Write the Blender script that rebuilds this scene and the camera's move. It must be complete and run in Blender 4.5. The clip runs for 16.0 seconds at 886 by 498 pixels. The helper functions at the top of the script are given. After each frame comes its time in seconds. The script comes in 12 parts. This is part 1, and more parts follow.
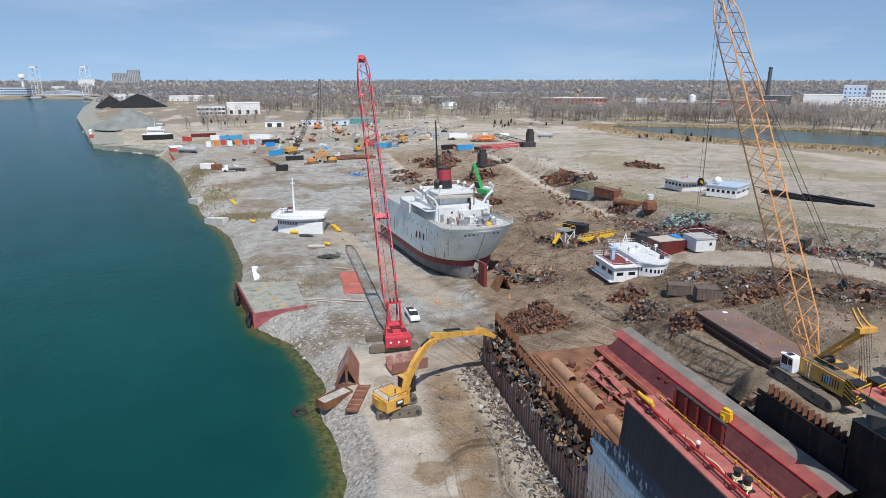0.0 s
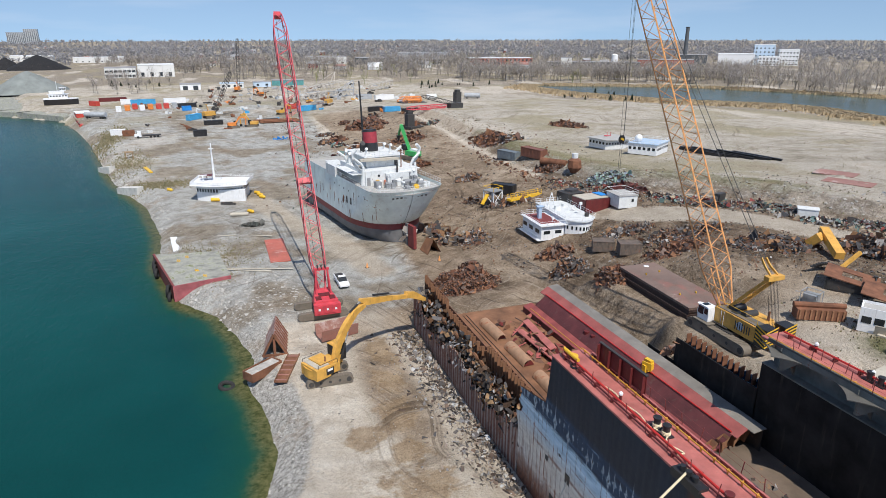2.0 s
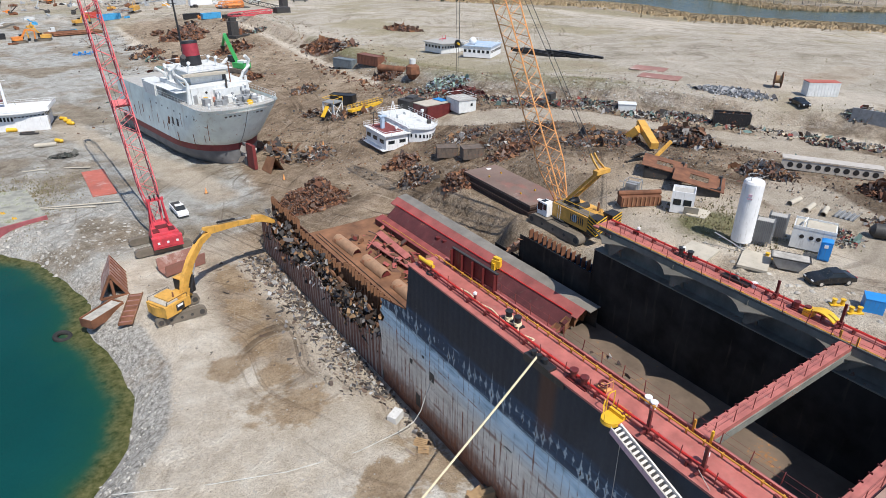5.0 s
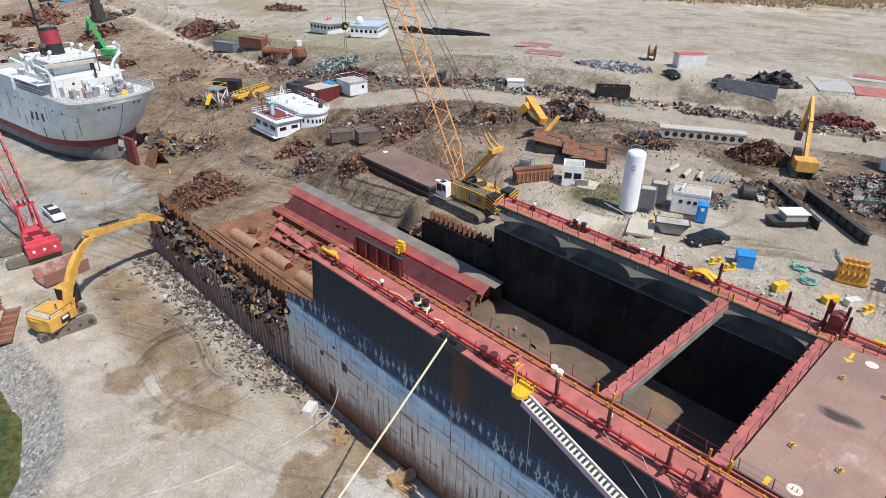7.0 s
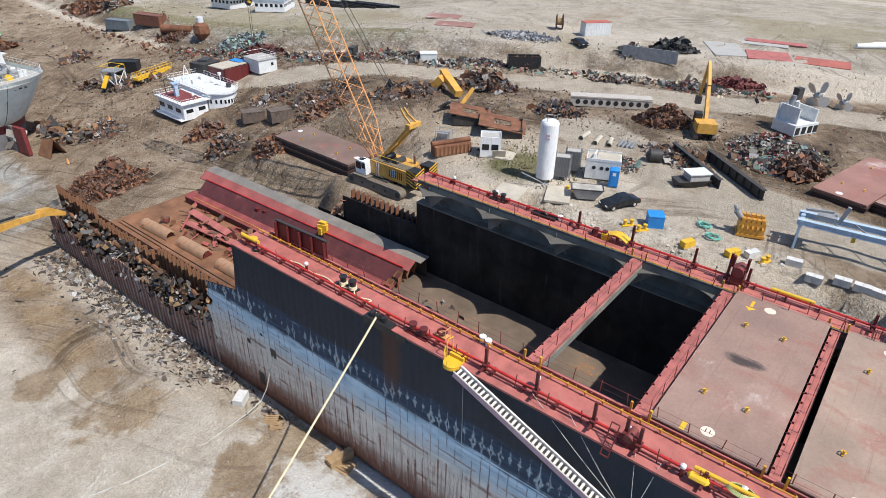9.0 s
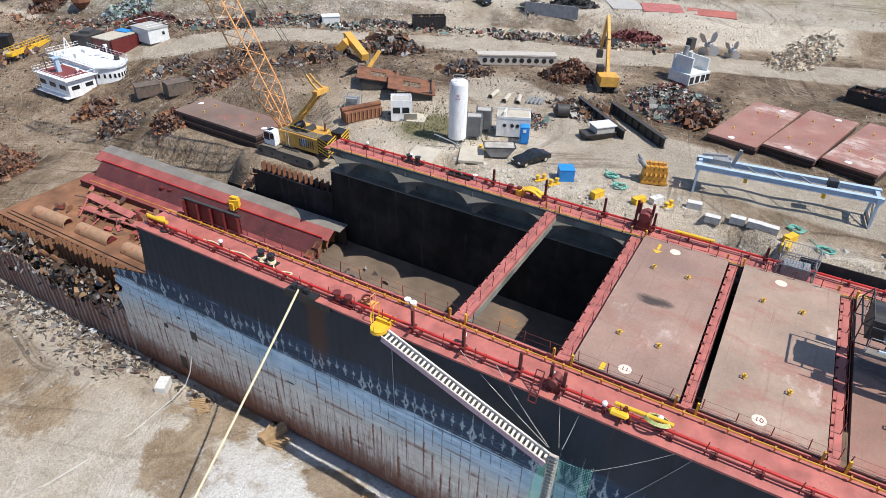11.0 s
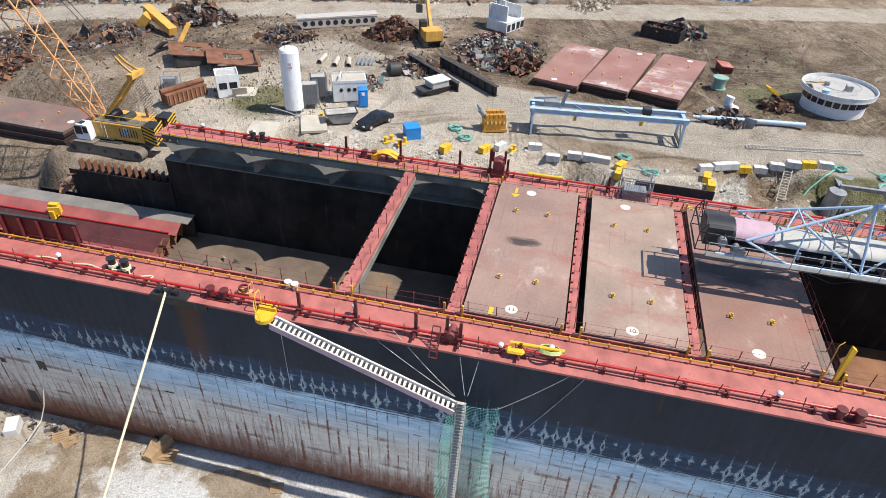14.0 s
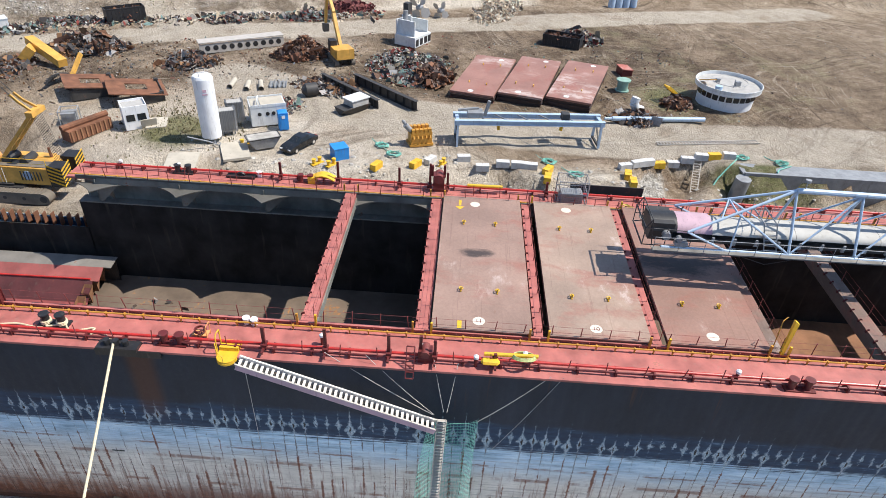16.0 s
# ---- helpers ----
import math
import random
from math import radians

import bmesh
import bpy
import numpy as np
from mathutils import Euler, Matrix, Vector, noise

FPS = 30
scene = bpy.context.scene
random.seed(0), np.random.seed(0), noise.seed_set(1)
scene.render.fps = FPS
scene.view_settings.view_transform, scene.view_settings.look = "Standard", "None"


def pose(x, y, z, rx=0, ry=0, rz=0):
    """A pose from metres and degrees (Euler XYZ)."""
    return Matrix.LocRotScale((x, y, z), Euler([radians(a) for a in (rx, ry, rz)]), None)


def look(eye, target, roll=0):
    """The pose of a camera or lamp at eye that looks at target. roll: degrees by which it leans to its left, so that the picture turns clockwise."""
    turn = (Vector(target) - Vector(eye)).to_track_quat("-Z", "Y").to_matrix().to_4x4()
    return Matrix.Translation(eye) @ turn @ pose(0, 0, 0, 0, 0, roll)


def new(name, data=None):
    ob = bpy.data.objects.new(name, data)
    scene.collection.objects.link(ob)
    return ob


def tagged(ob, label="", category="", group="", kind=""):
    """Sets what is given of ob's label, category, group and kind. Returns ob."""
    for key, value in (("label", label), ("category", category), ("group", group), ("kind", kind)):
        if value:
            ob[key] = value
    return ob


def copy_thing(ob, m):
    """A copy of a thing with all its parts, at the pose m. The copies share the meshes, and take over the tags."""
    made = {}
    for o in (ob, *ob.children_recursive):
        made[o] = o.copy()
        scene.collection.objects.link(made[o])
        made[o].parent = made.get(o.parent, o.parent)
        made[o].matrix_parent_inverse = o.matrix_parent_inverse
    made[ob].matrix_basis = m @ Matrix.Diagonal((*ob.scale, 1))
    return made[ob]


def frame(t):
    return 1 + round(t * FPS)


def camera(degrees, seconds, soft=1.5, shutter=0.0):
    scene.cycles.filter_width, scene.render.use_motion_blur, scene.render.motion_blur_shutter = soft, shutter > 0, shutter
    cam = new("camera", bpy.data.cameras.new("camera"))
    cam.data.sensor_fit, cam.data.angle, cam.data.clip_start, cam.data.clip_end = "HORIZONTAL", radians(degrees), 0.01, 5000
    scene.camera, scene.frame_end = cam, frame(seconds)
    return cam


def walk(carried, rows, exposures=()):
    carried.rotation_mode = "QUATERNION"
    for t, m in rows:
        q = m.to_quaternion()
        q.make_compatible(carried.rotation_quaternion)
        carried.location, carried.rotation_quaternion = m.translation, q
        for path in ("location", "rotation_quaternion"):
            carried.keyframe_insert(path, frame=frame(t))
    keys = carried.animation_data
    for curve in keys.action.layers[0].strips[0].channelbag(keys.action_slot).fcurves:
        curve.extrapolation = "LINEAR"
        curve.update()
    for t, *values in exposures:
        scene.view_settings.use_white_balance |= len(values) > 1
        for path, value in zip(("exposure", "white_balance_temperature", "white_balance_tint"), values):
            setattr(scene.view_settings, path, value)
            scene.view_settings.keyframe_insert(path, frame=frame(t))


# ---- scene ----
cam = camera(70.07, 16.0, soft=0.7)
PATH = [
    (0, (-27.279, 6.698, 43.649), (-26.843, 8.577, 43.119), -0.0),
    (0.5, (-26.804, 7.062, 43.362), (-26.312, 8.929, 42.836), 0.1),
    (1, (-26.575, 7.253, 43.248), (-26.040, 9.102, 42.702), 0.0),
    (1.5, (-26.257, 7.357, 43.149), (-25.695, 9.183, 42.559), 0.1),
    (2, (-26.283, 7.562, 43.289), (-25.652, 9.348, 42.648), -0.0),
    (2.5, (-26.286, 7.430, 43.326), (-25.565, 9.165, 42.640), 0.1),
    (3, (-26.413, 7.540, 43.327), (-25.611, 9.219, 42.597), 0.2),
    (5.5, (-26.472, 7.812, 43.785), (-25.412, 9.228, 42.851), 0.6),
    (6, (-26.488, 7.913, 43.936), (-25.362, 9.264, 42.983), 0.8),
    (6.5, (-26.505, 7.894, 44.181), (-25.329, 9.199, 43.225), 0.9),
    (7, (-26.531, 7.856, 44.320), (-25.305, 9.116, 43.364), 0.9),
    (7.5, (-26.616, 7.909, 44.396), (-25.341, 9.116, 43.438), 1.1),
    (8, (-26.621, 7.849, 44.442), (-25.310, 9.008, 43.472), 1.1),
    (8.5, (-26.609, 7.826, 44.487), (-25.273, 8.933, 43.492), 1.2),
    (9, (-26.645, 7.780, 44.605), (-25.287, 8.834, 43.583), 1.3),
    (11.5, (-26.787, 7.653, 44.568), (-25.313, 8.396, 43.438), 1.7),
    (12, (-26.842, 7.641, 44.520), (-25.349, 8.311, 43.370), 1.8),
    (12.5, (-27.048, 7.986, 44.466), (-25.535, 8.571, 43.297), 2.1),
    (13, (-27.240, 8.517, 44.484), (-25.710, 9.016, 43.298), 2.2),
    (13.5, (-27.483, 9.298, 44.646), (-25.929, 9.707, 43.454), 2.4),
    (14, (-27.672, 10.017, 44.714), (-26.097, 10.336, 43.524), 2.6),
    (14.5, (-27.773, 10.783, 44.735), (-26.182, 11.018, 43.547), 2.7),
    (15, (-27.858, 11.618, 44.786), (-26.251, 11.779, 43.606), 2.8),
    (15.5, (-27.887, 12.532, 44.805), (-26.265, 12.633, 43.638), 2.9),
    (16, (-27.956, 13.648, 44.802), (-26.317, 13.682, 43.655), 3.1),
]
walk(cam, [(t, look(eye, target, roll)) for t, eye, target, roll in PATH], [(0, -0.15, 6400, 10), (3, 0.0, 6500, 10), (9, 0.1, 6530, 10), (12.5, 0.26, 6560, 10), (16, 0.32, 6580, 10)])

# ---- sky and sun ----
SUN_EL, SUN_AZ = radians(57), (0.06, -1.0)      # towards the sun, on the plan
world = bpy.data.worlds.new("sky")
scene.world = world
world.use_nodes = True
wn = world.node_tree
sky = wn.nodes.new("ShaderNodeTexSky")
sky.sky_type, sky.sun_disc = "NISHITA", False
sky.sun_elevation, sky.sun_rotation = SUN_EL, math.atan2(SUN_AZ[0], SUN_AZ[1])
sky.air_density, sky.dust_density, sky.ozone_density, sky.altitude = 1.0, 0.3, 1.8, 100
# the hazy blue lower sky keeps the tone of the air some degrees up; thin high cloud lies over it
sky_co = wn.nodes.new("ShaderNodeTexCoord")
sky_map = wn.nodes.new("ShaderNodeMapping")
sky_map.vector_type = "POINT"
sky_map.inputs["Scale"].default_value, sky_map.inputs["Location"].default_value = (1, 1, 0.8), (0, 0, 0.17)
wn.links.new(sky_co.outputs["Generated"], sky_map.inputs["Vector"])
sky_norm = wn.nodes.new("ShaderNodeVectorMath")
sky_norm.operation = "NORMALIZE"
wn.links.new(sky_map.outputs["Vector"], sky_norm.inputs[0])
wn.links.new(sky_norm.outputs[0], sky.inputs["Vector"])
cloud_map = wn.nodes.new("ShaderNodeMapping")
cloud_map.inputs["Scale"].default_value = (2.2, 2.2, 14)
wn.links.new(sky_co.outputs["Generated"], cloud_map.inputs["Vector"])
cloud = wn.nodes.new("ShaderNodeTexNoise")
cloud.inputs["Scale"].default_value, cloud.inputs["Detail"].default_value = 1.6, 6
wn.links.new(cloud_map.outputs["Vector"], cloud.inputs["Vector"])
cloud_amount = wn.nodes.new("ShaderNodeMapRange")
for sock, val in (("From Min", 0.52), ("From Max", 0.9), ("To Max", 0.35)):
    cloud_amount.inputs[sock].default_value = val
wn.links.new(cloud.outputs["Fac"], cloud_amount.inputs["Value"])
cloud_mix = wn.nodes.new("ShaderNodeMix")
cloud_mix.data_type = "RGBA"
cloud_mix.inputs[7].default_value = (6.4, 6.6, 7.2, 1)
wn.links.new(cloud_amount.outputs["Result"], cloud_mix.inputs[0])
wn.links.new(sky.outputs["Color"], cloud_mix.inputs[6])
wn.links.new(cloud_mix.outputs[2], wn.nodes["Background"].inputs["Color"])
wn.nodes["Background"].inputs["Strength"].default_value = 0.14
sun = new("sun", bpy.data.lights.new("sun", "SUN"))
sun.data.energy, sun.data.angle, sun.data.color = 5.0, radians(0.53), (1.0, 0.95, 0.87)
sun.matrix_world = look((60 * SUN_AZ[0], 60 * SUN_AZ[1], 60 * math.tan(SUN_EL)), (0, 0, 0))
scene.view_settings.exposure = 0.0

# ---- mesh and material helpers ----
rng = random.Random(5)


class Build:
    """Collects corners and faces of one mesh."""

    def __init__(self):
        self.v, self.f = [], []

    def add(self, verts, faces, m=None):
        n = len(self.v)
        self.v += [tuple(m @ Vector(p)) if m else tuple(p) for p in verts]
        self.f += [tuple(i + n for i in f) for f in faces]
        return self

    def box(self, x, y, z, sx, sy, sz, rz=0, rx=0, ry=0, m=None):
        """A box by its centre and sizes, turned by degrees."""
        t = pose(x, y, z, rx, ry, rz)
        if m:
            t = m @ t
        c = [(i * sx / 2, j * sy / 2, k * sz / 2) for k in (-1, 1) for j in (-1, 1) for i in (-1, 1)]
        return self.add(c, [(0, 2, 3, 1), (4, 5, 7, 6), (0, 1, 5, 4), (2, 6, 7, 3), (0, 4, 6, 2), (1, 3, 7, 5)], t)

    def beam(self, p, q, w, h=None):
        """A square bar from p to q."""
        p, q = Vector(p), Vector(q)
        d = q - p
        t = Matrix.Translation((p + q) / 2) @ d.to_track_quat("Y", "Z").to_matrix().to_4x4()
        return self.box(0, 0, 0, w, d.length, h or w, m=t)

    def rod(self, p, q, r, n=6, r2=None, caps=True):
        """A round bar or cone from p to q."""
        p, q = Vector(p), Vector(q)
        d = q - p
        t = Matrix.Translation(p) @ d.to_track_quat("Z", "Y").to_matrix().to_4x4()
        r2 = r if r2 is None else r2
        c = []
        for z, s in ((0, r), (d.length, r2)):
            c += [(s * math.cos(2 * math.pi * i / n), s * math.sin(2 * math.pi * i / n), z) for i in range(n)]
        f = [(i, (i + 1) % n, n + (i + 1) % n, n + i) for i in range(n)]
        if caps:
            f += [tuple(range(n))[::-1], tuple(range(n, 2 * n))]
        return self.add(c, f, t)

    def line(self, pts, r, n=5):
        """A tube along points."""
        for a, b in zip(pts, pts[1:]):
            self.rod(a, b, r, n)
        return self

    def prism(self, pts, z0, z1, m=None):
        """An upright prism over a plan polygon (anticlockwise)."""
        n = len(pts)
        c = [(x, y, z0) for x, y in pts] + [(x, y, z1) for x, y in pts]
        f = [(i, (i + 1) % n, n + (i + 1) % n, n + i) for i in range(n)] + [tuple(range(n))[::-1], tuple(range(n, 2 * n))]
        return self.add(c, f, m)

    def loft(self, rings, closed=True, caps=True):
        """A skin over rings of equal length."""
        n = len(rings[0])
        c = [p for r in rings for p in r]
        f = []
        for k in range(len(rings) - 1):
            for i in range(n if closed else n - 1):
                j = (i + 1) % n
                f.append((k * n + i, k * n + j, (k + 1) * n + j, (k + 1) * n + i))
        if caps and closed:
            f += [tuple(range(n))[::-1], tuple(range((len(rings) - 1) * n, len(rings) * n))]
        return self.add(c, f)

    def ring(self, c, r, tube, n=14, k=6, m=None):
        """A torus round the z axis at c."""
        v, f = [], []
        for i in range(n):
            a = 2 * math.pi * i / n
            for j in range(k):
                b = 2 * math.pi * j / k
                v.append((c[0] + (r + tube * math.cos(b)) * math.cos(a), c[1] + (r + tube * math.cos(b)) * math.sin(a), c[2] + tube * math.sin(b)))
                f.append((i * k + j, ((i + 1) % n) * k + j, ((i + 1) % n) * k + (j + 1) % k, i * k + (j + 1) % k))
        return self.add(v, f, m)

    def mesh(self, name, mat, smooth=True):
        me = bpy.data.meshes.new(name)
        me.from_pydata(self.v, [], self.f)
        me.materials.append(mat)
        if smooth:
            me.shade_smooth()
            me.set_sharp_from_angle(angle=radians(34))
        me.update()
        return me


def part(name, b, mat, parent, label=""):
    """Links a Build as one mesh under a thing or part."""
    ob = new(name, b.mesh(name, mat))
    ob.parent = parent
    return tagged(ob, label)


def repeat(name, b, mat, parent, places, label=""):
    """Alike parts on one shared mesh."""
    me = b.mesh(name, mat)
    for m in places:
        ob = new(name, me)
        ob.parent = parent
        ob.matrix_local = m
        tagged(ob, label)


def thing(name, m, label, category, group="", kind=""):
    """An Empty at the base of a thing, for its parts."""
    ob = new(name)
    ob.empty_display_size = 0.3
    ob.matrix_world = m
    return tagged(ob, label, category, group, kind)


def single(name, b, mat, label, category, group="", kind="", m=None):
    """A thing of one mesh."""
    ob = new(name, b.mesh(name, mat))
    if m:
        ob.matrix_world = m
    return tagged(ob, label, category, group, kind)


def nodes(name):
    m = bpy.data.materials.new(name)
    m.use_nodes = True
    t = m.node_tree
    return m, t, t.nodes["Principled BSDF"]


def noise_tex(t, scale, detail=4, rough=0.55, vec=None, stretch=None):
    n = t.nodes.new("ShaderNodeTexNoise")
    n.inputs["Scale"].default_value, n.inputs["Detail"].default_value, n.inputs["Roughness"].default_value = scale, detail, rough
    src = vec or t.nodes.new("ShaderNodeTexCoord").outputs["Object"]
    if stretch:
        mp = t.nodes.new("ShaderNodeMapping")
        mp.inputs["Scale"].default_value = stretch
        t.links.new(src, mp.inputs["Vector"])
        src = mp.outputs["Vector"]
    t.links.new(src, n.inputs["Vector"])
    return n.outputs["Fac"]


def ramp(t, fac, *stops):
    r = t.nodes.new("ShaderNodeValToRGB")
    while len(r.color_ramp.elements) < len(stops):
        r.color_ramp.elements.new(0.5)
    for e, (at, c) in zip(r.color_ramp.elements, stops):
        e.position, e.color = at, (*c, 1) if len(c) == 3 else c
    t.links.new(fac, r.inputs["Fac"])
    return r.outputs["Color"]


def mixc(t, fac, a, b, mode="MIX"):
    m = t.nodes.new("ShaderNodeMix")
    m.data_type, m.blend_type = "RGBA", mode
    for sock, val in ((m.inputs[0], fac), (m.inputs[6], a), (m.inputs[7], b)):
        if hasattr(val, "is_linked"):
            t.links.new(val, sock)
        else:
            sock.default_value = val if isinstance(val, (int, float)) else (*val, 1)
    return m.outputs[2]


def step(t, fac, lo, hi):
    n = t.nodes.new("ShaderNodeMapRange")
    n.interpolation_type = "SMOOTHSTEP"
    n.inputs["From Min"].default_value, n.inputs["From Max"].default_value = lo, hi
    t.links.new(fac, n.inputs["Value"])
    return n.outputs["Result"]


def calc(t, op, a, b=0.0):
    n = t.nodes.new("ShaderNodeMath")
    n.operation = op
    for sock, val in zip(n.inputs, (a, b)):
        if hasattr(val, "is_linked"):
            t.links.new(val, sock)
        else:
            sock.default_value = val
    return n.outputs[0]


def relief(t, bsdf, fac, dist, strength=0.6):
    b = t.nodes.new("ShaderNodeBump")
    b.inputs["Distance"].default_value, b.inputs["Strength"].default_value = dist, strength
    t.links.new(fac, b.inputs["Height"])
    t.links.new(b.outputs["Normal"], bsdf.inputs["Normal"])


def paint(name, col, rough=0.55, rust=0.0, metal=0.0, vary=0.25, scale=1.2, bump=0.004, rust_col=(0.13, 0.05, 0.025), dirt=(0.12, 0.1, 0.08)):
    """Weathered paint or metal: soft tone changes, dirt streaks running down and rust spots."""
    m, t, bs = nodes(name)
    big, fine = noise_tex(t, scale, 5), noise_tex(t, scale * 9, 4)
    lo = tuple(c * (1 - vary) for c in col)
    hi = tuple(min(1, c * (1 + vary * 0.55)) for c in col)
    c = ramp(t, big, (0.3, lo), (0.7, hi))
    streak = step(t, noise_tex(t, scale * 1.7, 4, stretch=(2.2, 2.2, 0.25)), 0.56, 0.75)
    c = mixc(t, calc(t, "MULTIPLY", streak, 0.35), c, dirt)
    if rust:
        r = step(t, calc(t, "ADD", calc(t, "MULTIPLY", big, 0.6), calc(t, "MULTIPLY", fine, 0.4)), 0.66 - rust * 0.3, 0.72 - rust * 0.2)
        c = mixc(t, r, c, ramp(t, fine, (0.35, rust_col), (0.7, tuple(v * 2.1 for v in rust_col))))
    t.links.new(c, bs.inputs["Base Color"])
    bs.inputs["Metallic"].default_value = metal
    t.links.new(calc(t, "ADD", calc(t, "MULTIPLY", fine, 0.3), rough - 0.15), bs.inputs["Roughness"])
    relief(t, bs, fine, bump)
    return m


def flecks(name, *cols, rough=0.8):
    """Loose pieces in one mesh, each piece one of some colours."""
    m, t, bs = nodes(name)
    g = t.nodes.new("ShaderNodeNewGeometry")
    r = t.nodes.new("ShaderNodeValToRGB")
    r.color_ramp.interpolation = "CONSTANT"
    while len(r.color_ramp.elements) < len(cols):
        r.color_ramp.elements.new(0.5)
    for i, (e, c) in enumerate(zip(r.color_ramp.elements, cols)):
        e.position, e.color = i / len(cols), (*c, 1)
    t.links.new(g.outputs["Random Per Island"], r.inputs["Fac"])
    n = noise_tex(t, 3.0, 5)
    t.links.new(mixc(t, 0.55, r.outputs["Color"], ramp(t, n, (0.3, (0.35, 0.3, 0.26)), (0.7, (1, 1, 1))), "MULTIPLY"), bs.inputs["Base Color"])
    bs.inputs["Roughness"].default_value = rough
    relief(t, bs, n, 0.02)
    return m

# ---- materials ----
m_deck = paint("red_deck_paint", (0.425, 0.138, 0.118), 0.6, rust=0.16, vary=0.32, scale=0.8, rust_col=(0.19, 0.08, 0.055), dirt=(0.3, 0.2, 0.16))
m_redpipe = paint("red_pipe_paint", (0.5, 0.03, 0.025), 0.4, vary=0.2)
m_darkred = paint("dark_red_paint", (0.13, 0.02, 0.02), 0.5, vary=0.25)
m_coaming = paint("coaming_paint", (0.2, 0.045, 0.04), 0.6, rust=0.15)
m_yellow = paint("yellow_paint", (0.75, 0.45, 0.03), 0.5, rust=0.02, vary=0.15)
m_ochre = paint("ochre_paint", (0.55, 0.27, 0.04), 0.5, rust=0.15, vary=0.2)
m_machine = paint("machine_yellow", (0.66, 0.36, 0.075), 0.5, rust=0.08, vary=0.25)
m_white = paint("white_paint", (0.78, 0.79, 0.8), 0.5, rust=0.03, vary=0.08)
m_white2 = paint("weathered_white_paint", (0.66, 0.68, 0.68), 0.55, rust=0.14, vary=0.14)
m_black = paint("black_paint", (0.02, 0.02, 0.022), 0.5, vary=0.3)
m_glass = paint("dark_window_glass", (0.015, 0.02, 0.025), 0.2, vary=0.2, bump=0.0005)
m_steel = paint("grey_steel", (0.3, 0.31, 0.32), 0.5, metal=0.2, rust=0.12)
m_darksteel = paint("dark_steel", (0.045, 0.043, 0.042), 0.6, rust=0.2)
m_rust = paint("rusty_plate", (0.2, 0.085, 0.045), 0.85, vary=0.45, scale=0.7, bump=0.01, dirt=(0.07, 0.04, 0.03))
m_rustfloor = paint("rusty_floor", (0.23, 0.11, 0.057), 0.85, vary=0.5, scale=0.35, bump=0.01, dirt=(0.12, 0.07, 0.045))
m_holdfloor = paint("hold_floor_steel", (0.155, 0.115, 0.085), 0.85, rust=0.3, rust_col=(0.17, 0.08, 0.03), vary=0.4, scale=0.3, bump=0.01)
m_upperside = paint("upper_side_steel", (0.21, 0.22, 0.2), 0.75, rust=0.2, vary=0.45, scale=0.5, dirt=(0.05, 0.05, 0.045))
# near-black and low in specular: the hold's deep shade is partly in this colour
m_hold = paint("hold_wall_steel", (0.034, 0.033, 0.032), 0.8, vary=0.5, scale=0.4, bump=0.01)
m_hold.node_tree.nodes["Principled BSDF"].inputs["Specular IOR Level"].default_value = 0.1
m_archgrey = paint("arch_plate_grey", (0.115, 0.11, 0.098), 0.75, rust=0.1, vary=0.3, scale=0.6)
m_holdgrey = paint("hold_upper_steel", (0.2, 0.2, 0.175), 0.75, rust=0.25, vary=0.45, scale=0.5)
m_coveredge = paint("cover_edge_steel", (0.05, 0.03, 0.026), 0.7, rust=0.1)
m_blue = paint("pale_blue_paint", (0.4, 0.52, 0.66), 0.45, rust=0.03, vary=0.12)
m_brightblue = paint("bright_blue_plastic", (0.02, 0.24, 0.65), 0.45, vary=0.1)
m_rope = paint("cream_rope", (0.72, 0.62, 0.42), 0.9, vary=0.15, scale=6)
m_teal = paint("teal_rope", (0.2, 0.5, 0.42), 0.9, vary=0.2, scale=6)
m_wire = paint("wire_rope", (0.05, 0.05, 0.05), 0.7)
m_pale = paint("pale_wire", (0.5, 0.5, 0.47), 0.8)
m_crane = paint("orange_crane_paint", (0.78, 0.36, 0.13), 0.5, rust=0.04)
m_redcrane = paint("red_crane_paint", (0.58, 0.06, 0.08), 0.5, rust=0.03)
m_track = paint("crawler_steel", (0.17, 0.145, 0.115), 0.75, rust=0.15)
m_concrete = paint("pale_concrete", (0.6, 0.6, 0.59), 0.85, vary=0.15)
m_slab = paint("cast_slab", (0.46, 0.42, 0.35), 0.9, vary=0.15, scale=0.8)
m_wood = paint("weathered_timber", (0.36, 0.24, 0.13), 0.85, vary=0.3)
m_alu = paint("pale_aluminium", (0.52, 0.48, 0.43), 0.5, metal=0.1, vary=0.12)
m_green = paint("machine_green", (0.06, 0.42, 0.12), 0.5, vary=0.15)
m_pink = paint("faded_pink_sheet", (0.5, 0.34, 0.4), 0.7, vary=0.12)
m_greysheet = paint("grey_cover_sheet", (0.4, 0.39, 0.37), 0.7, vary=0.14)
m_coal = paint("coal", (0.012, 0.012, 0.014), 0.9, vary=0.3, scale=0.2, bump=0.05)
m_rubble = paint("rubble_stone", (0.42, 0.4, 0.365), 0.9, vary=0.35, scale=1.0, bump=0.03)
m_car = paint("black_car_paint", (0.012, 0.013, 0.015), 0.18, vary=0.1, bump=0.0005)
m_rubber = paint("rubber", (0.02, 0.02, 0.02), 0.8)
m_shiprust = paint("ship_boot_red", (0.2, 0.035, 0.035), 0.6, rust=0.08)
m_weedy = paint("weedy_gravel", (0.34, 0.34, 0.3), 0.95, rust=0.45, rust_col=(0.1, 0.11, 0.045), vary=0.5, scale=0.55, bump=0.03)
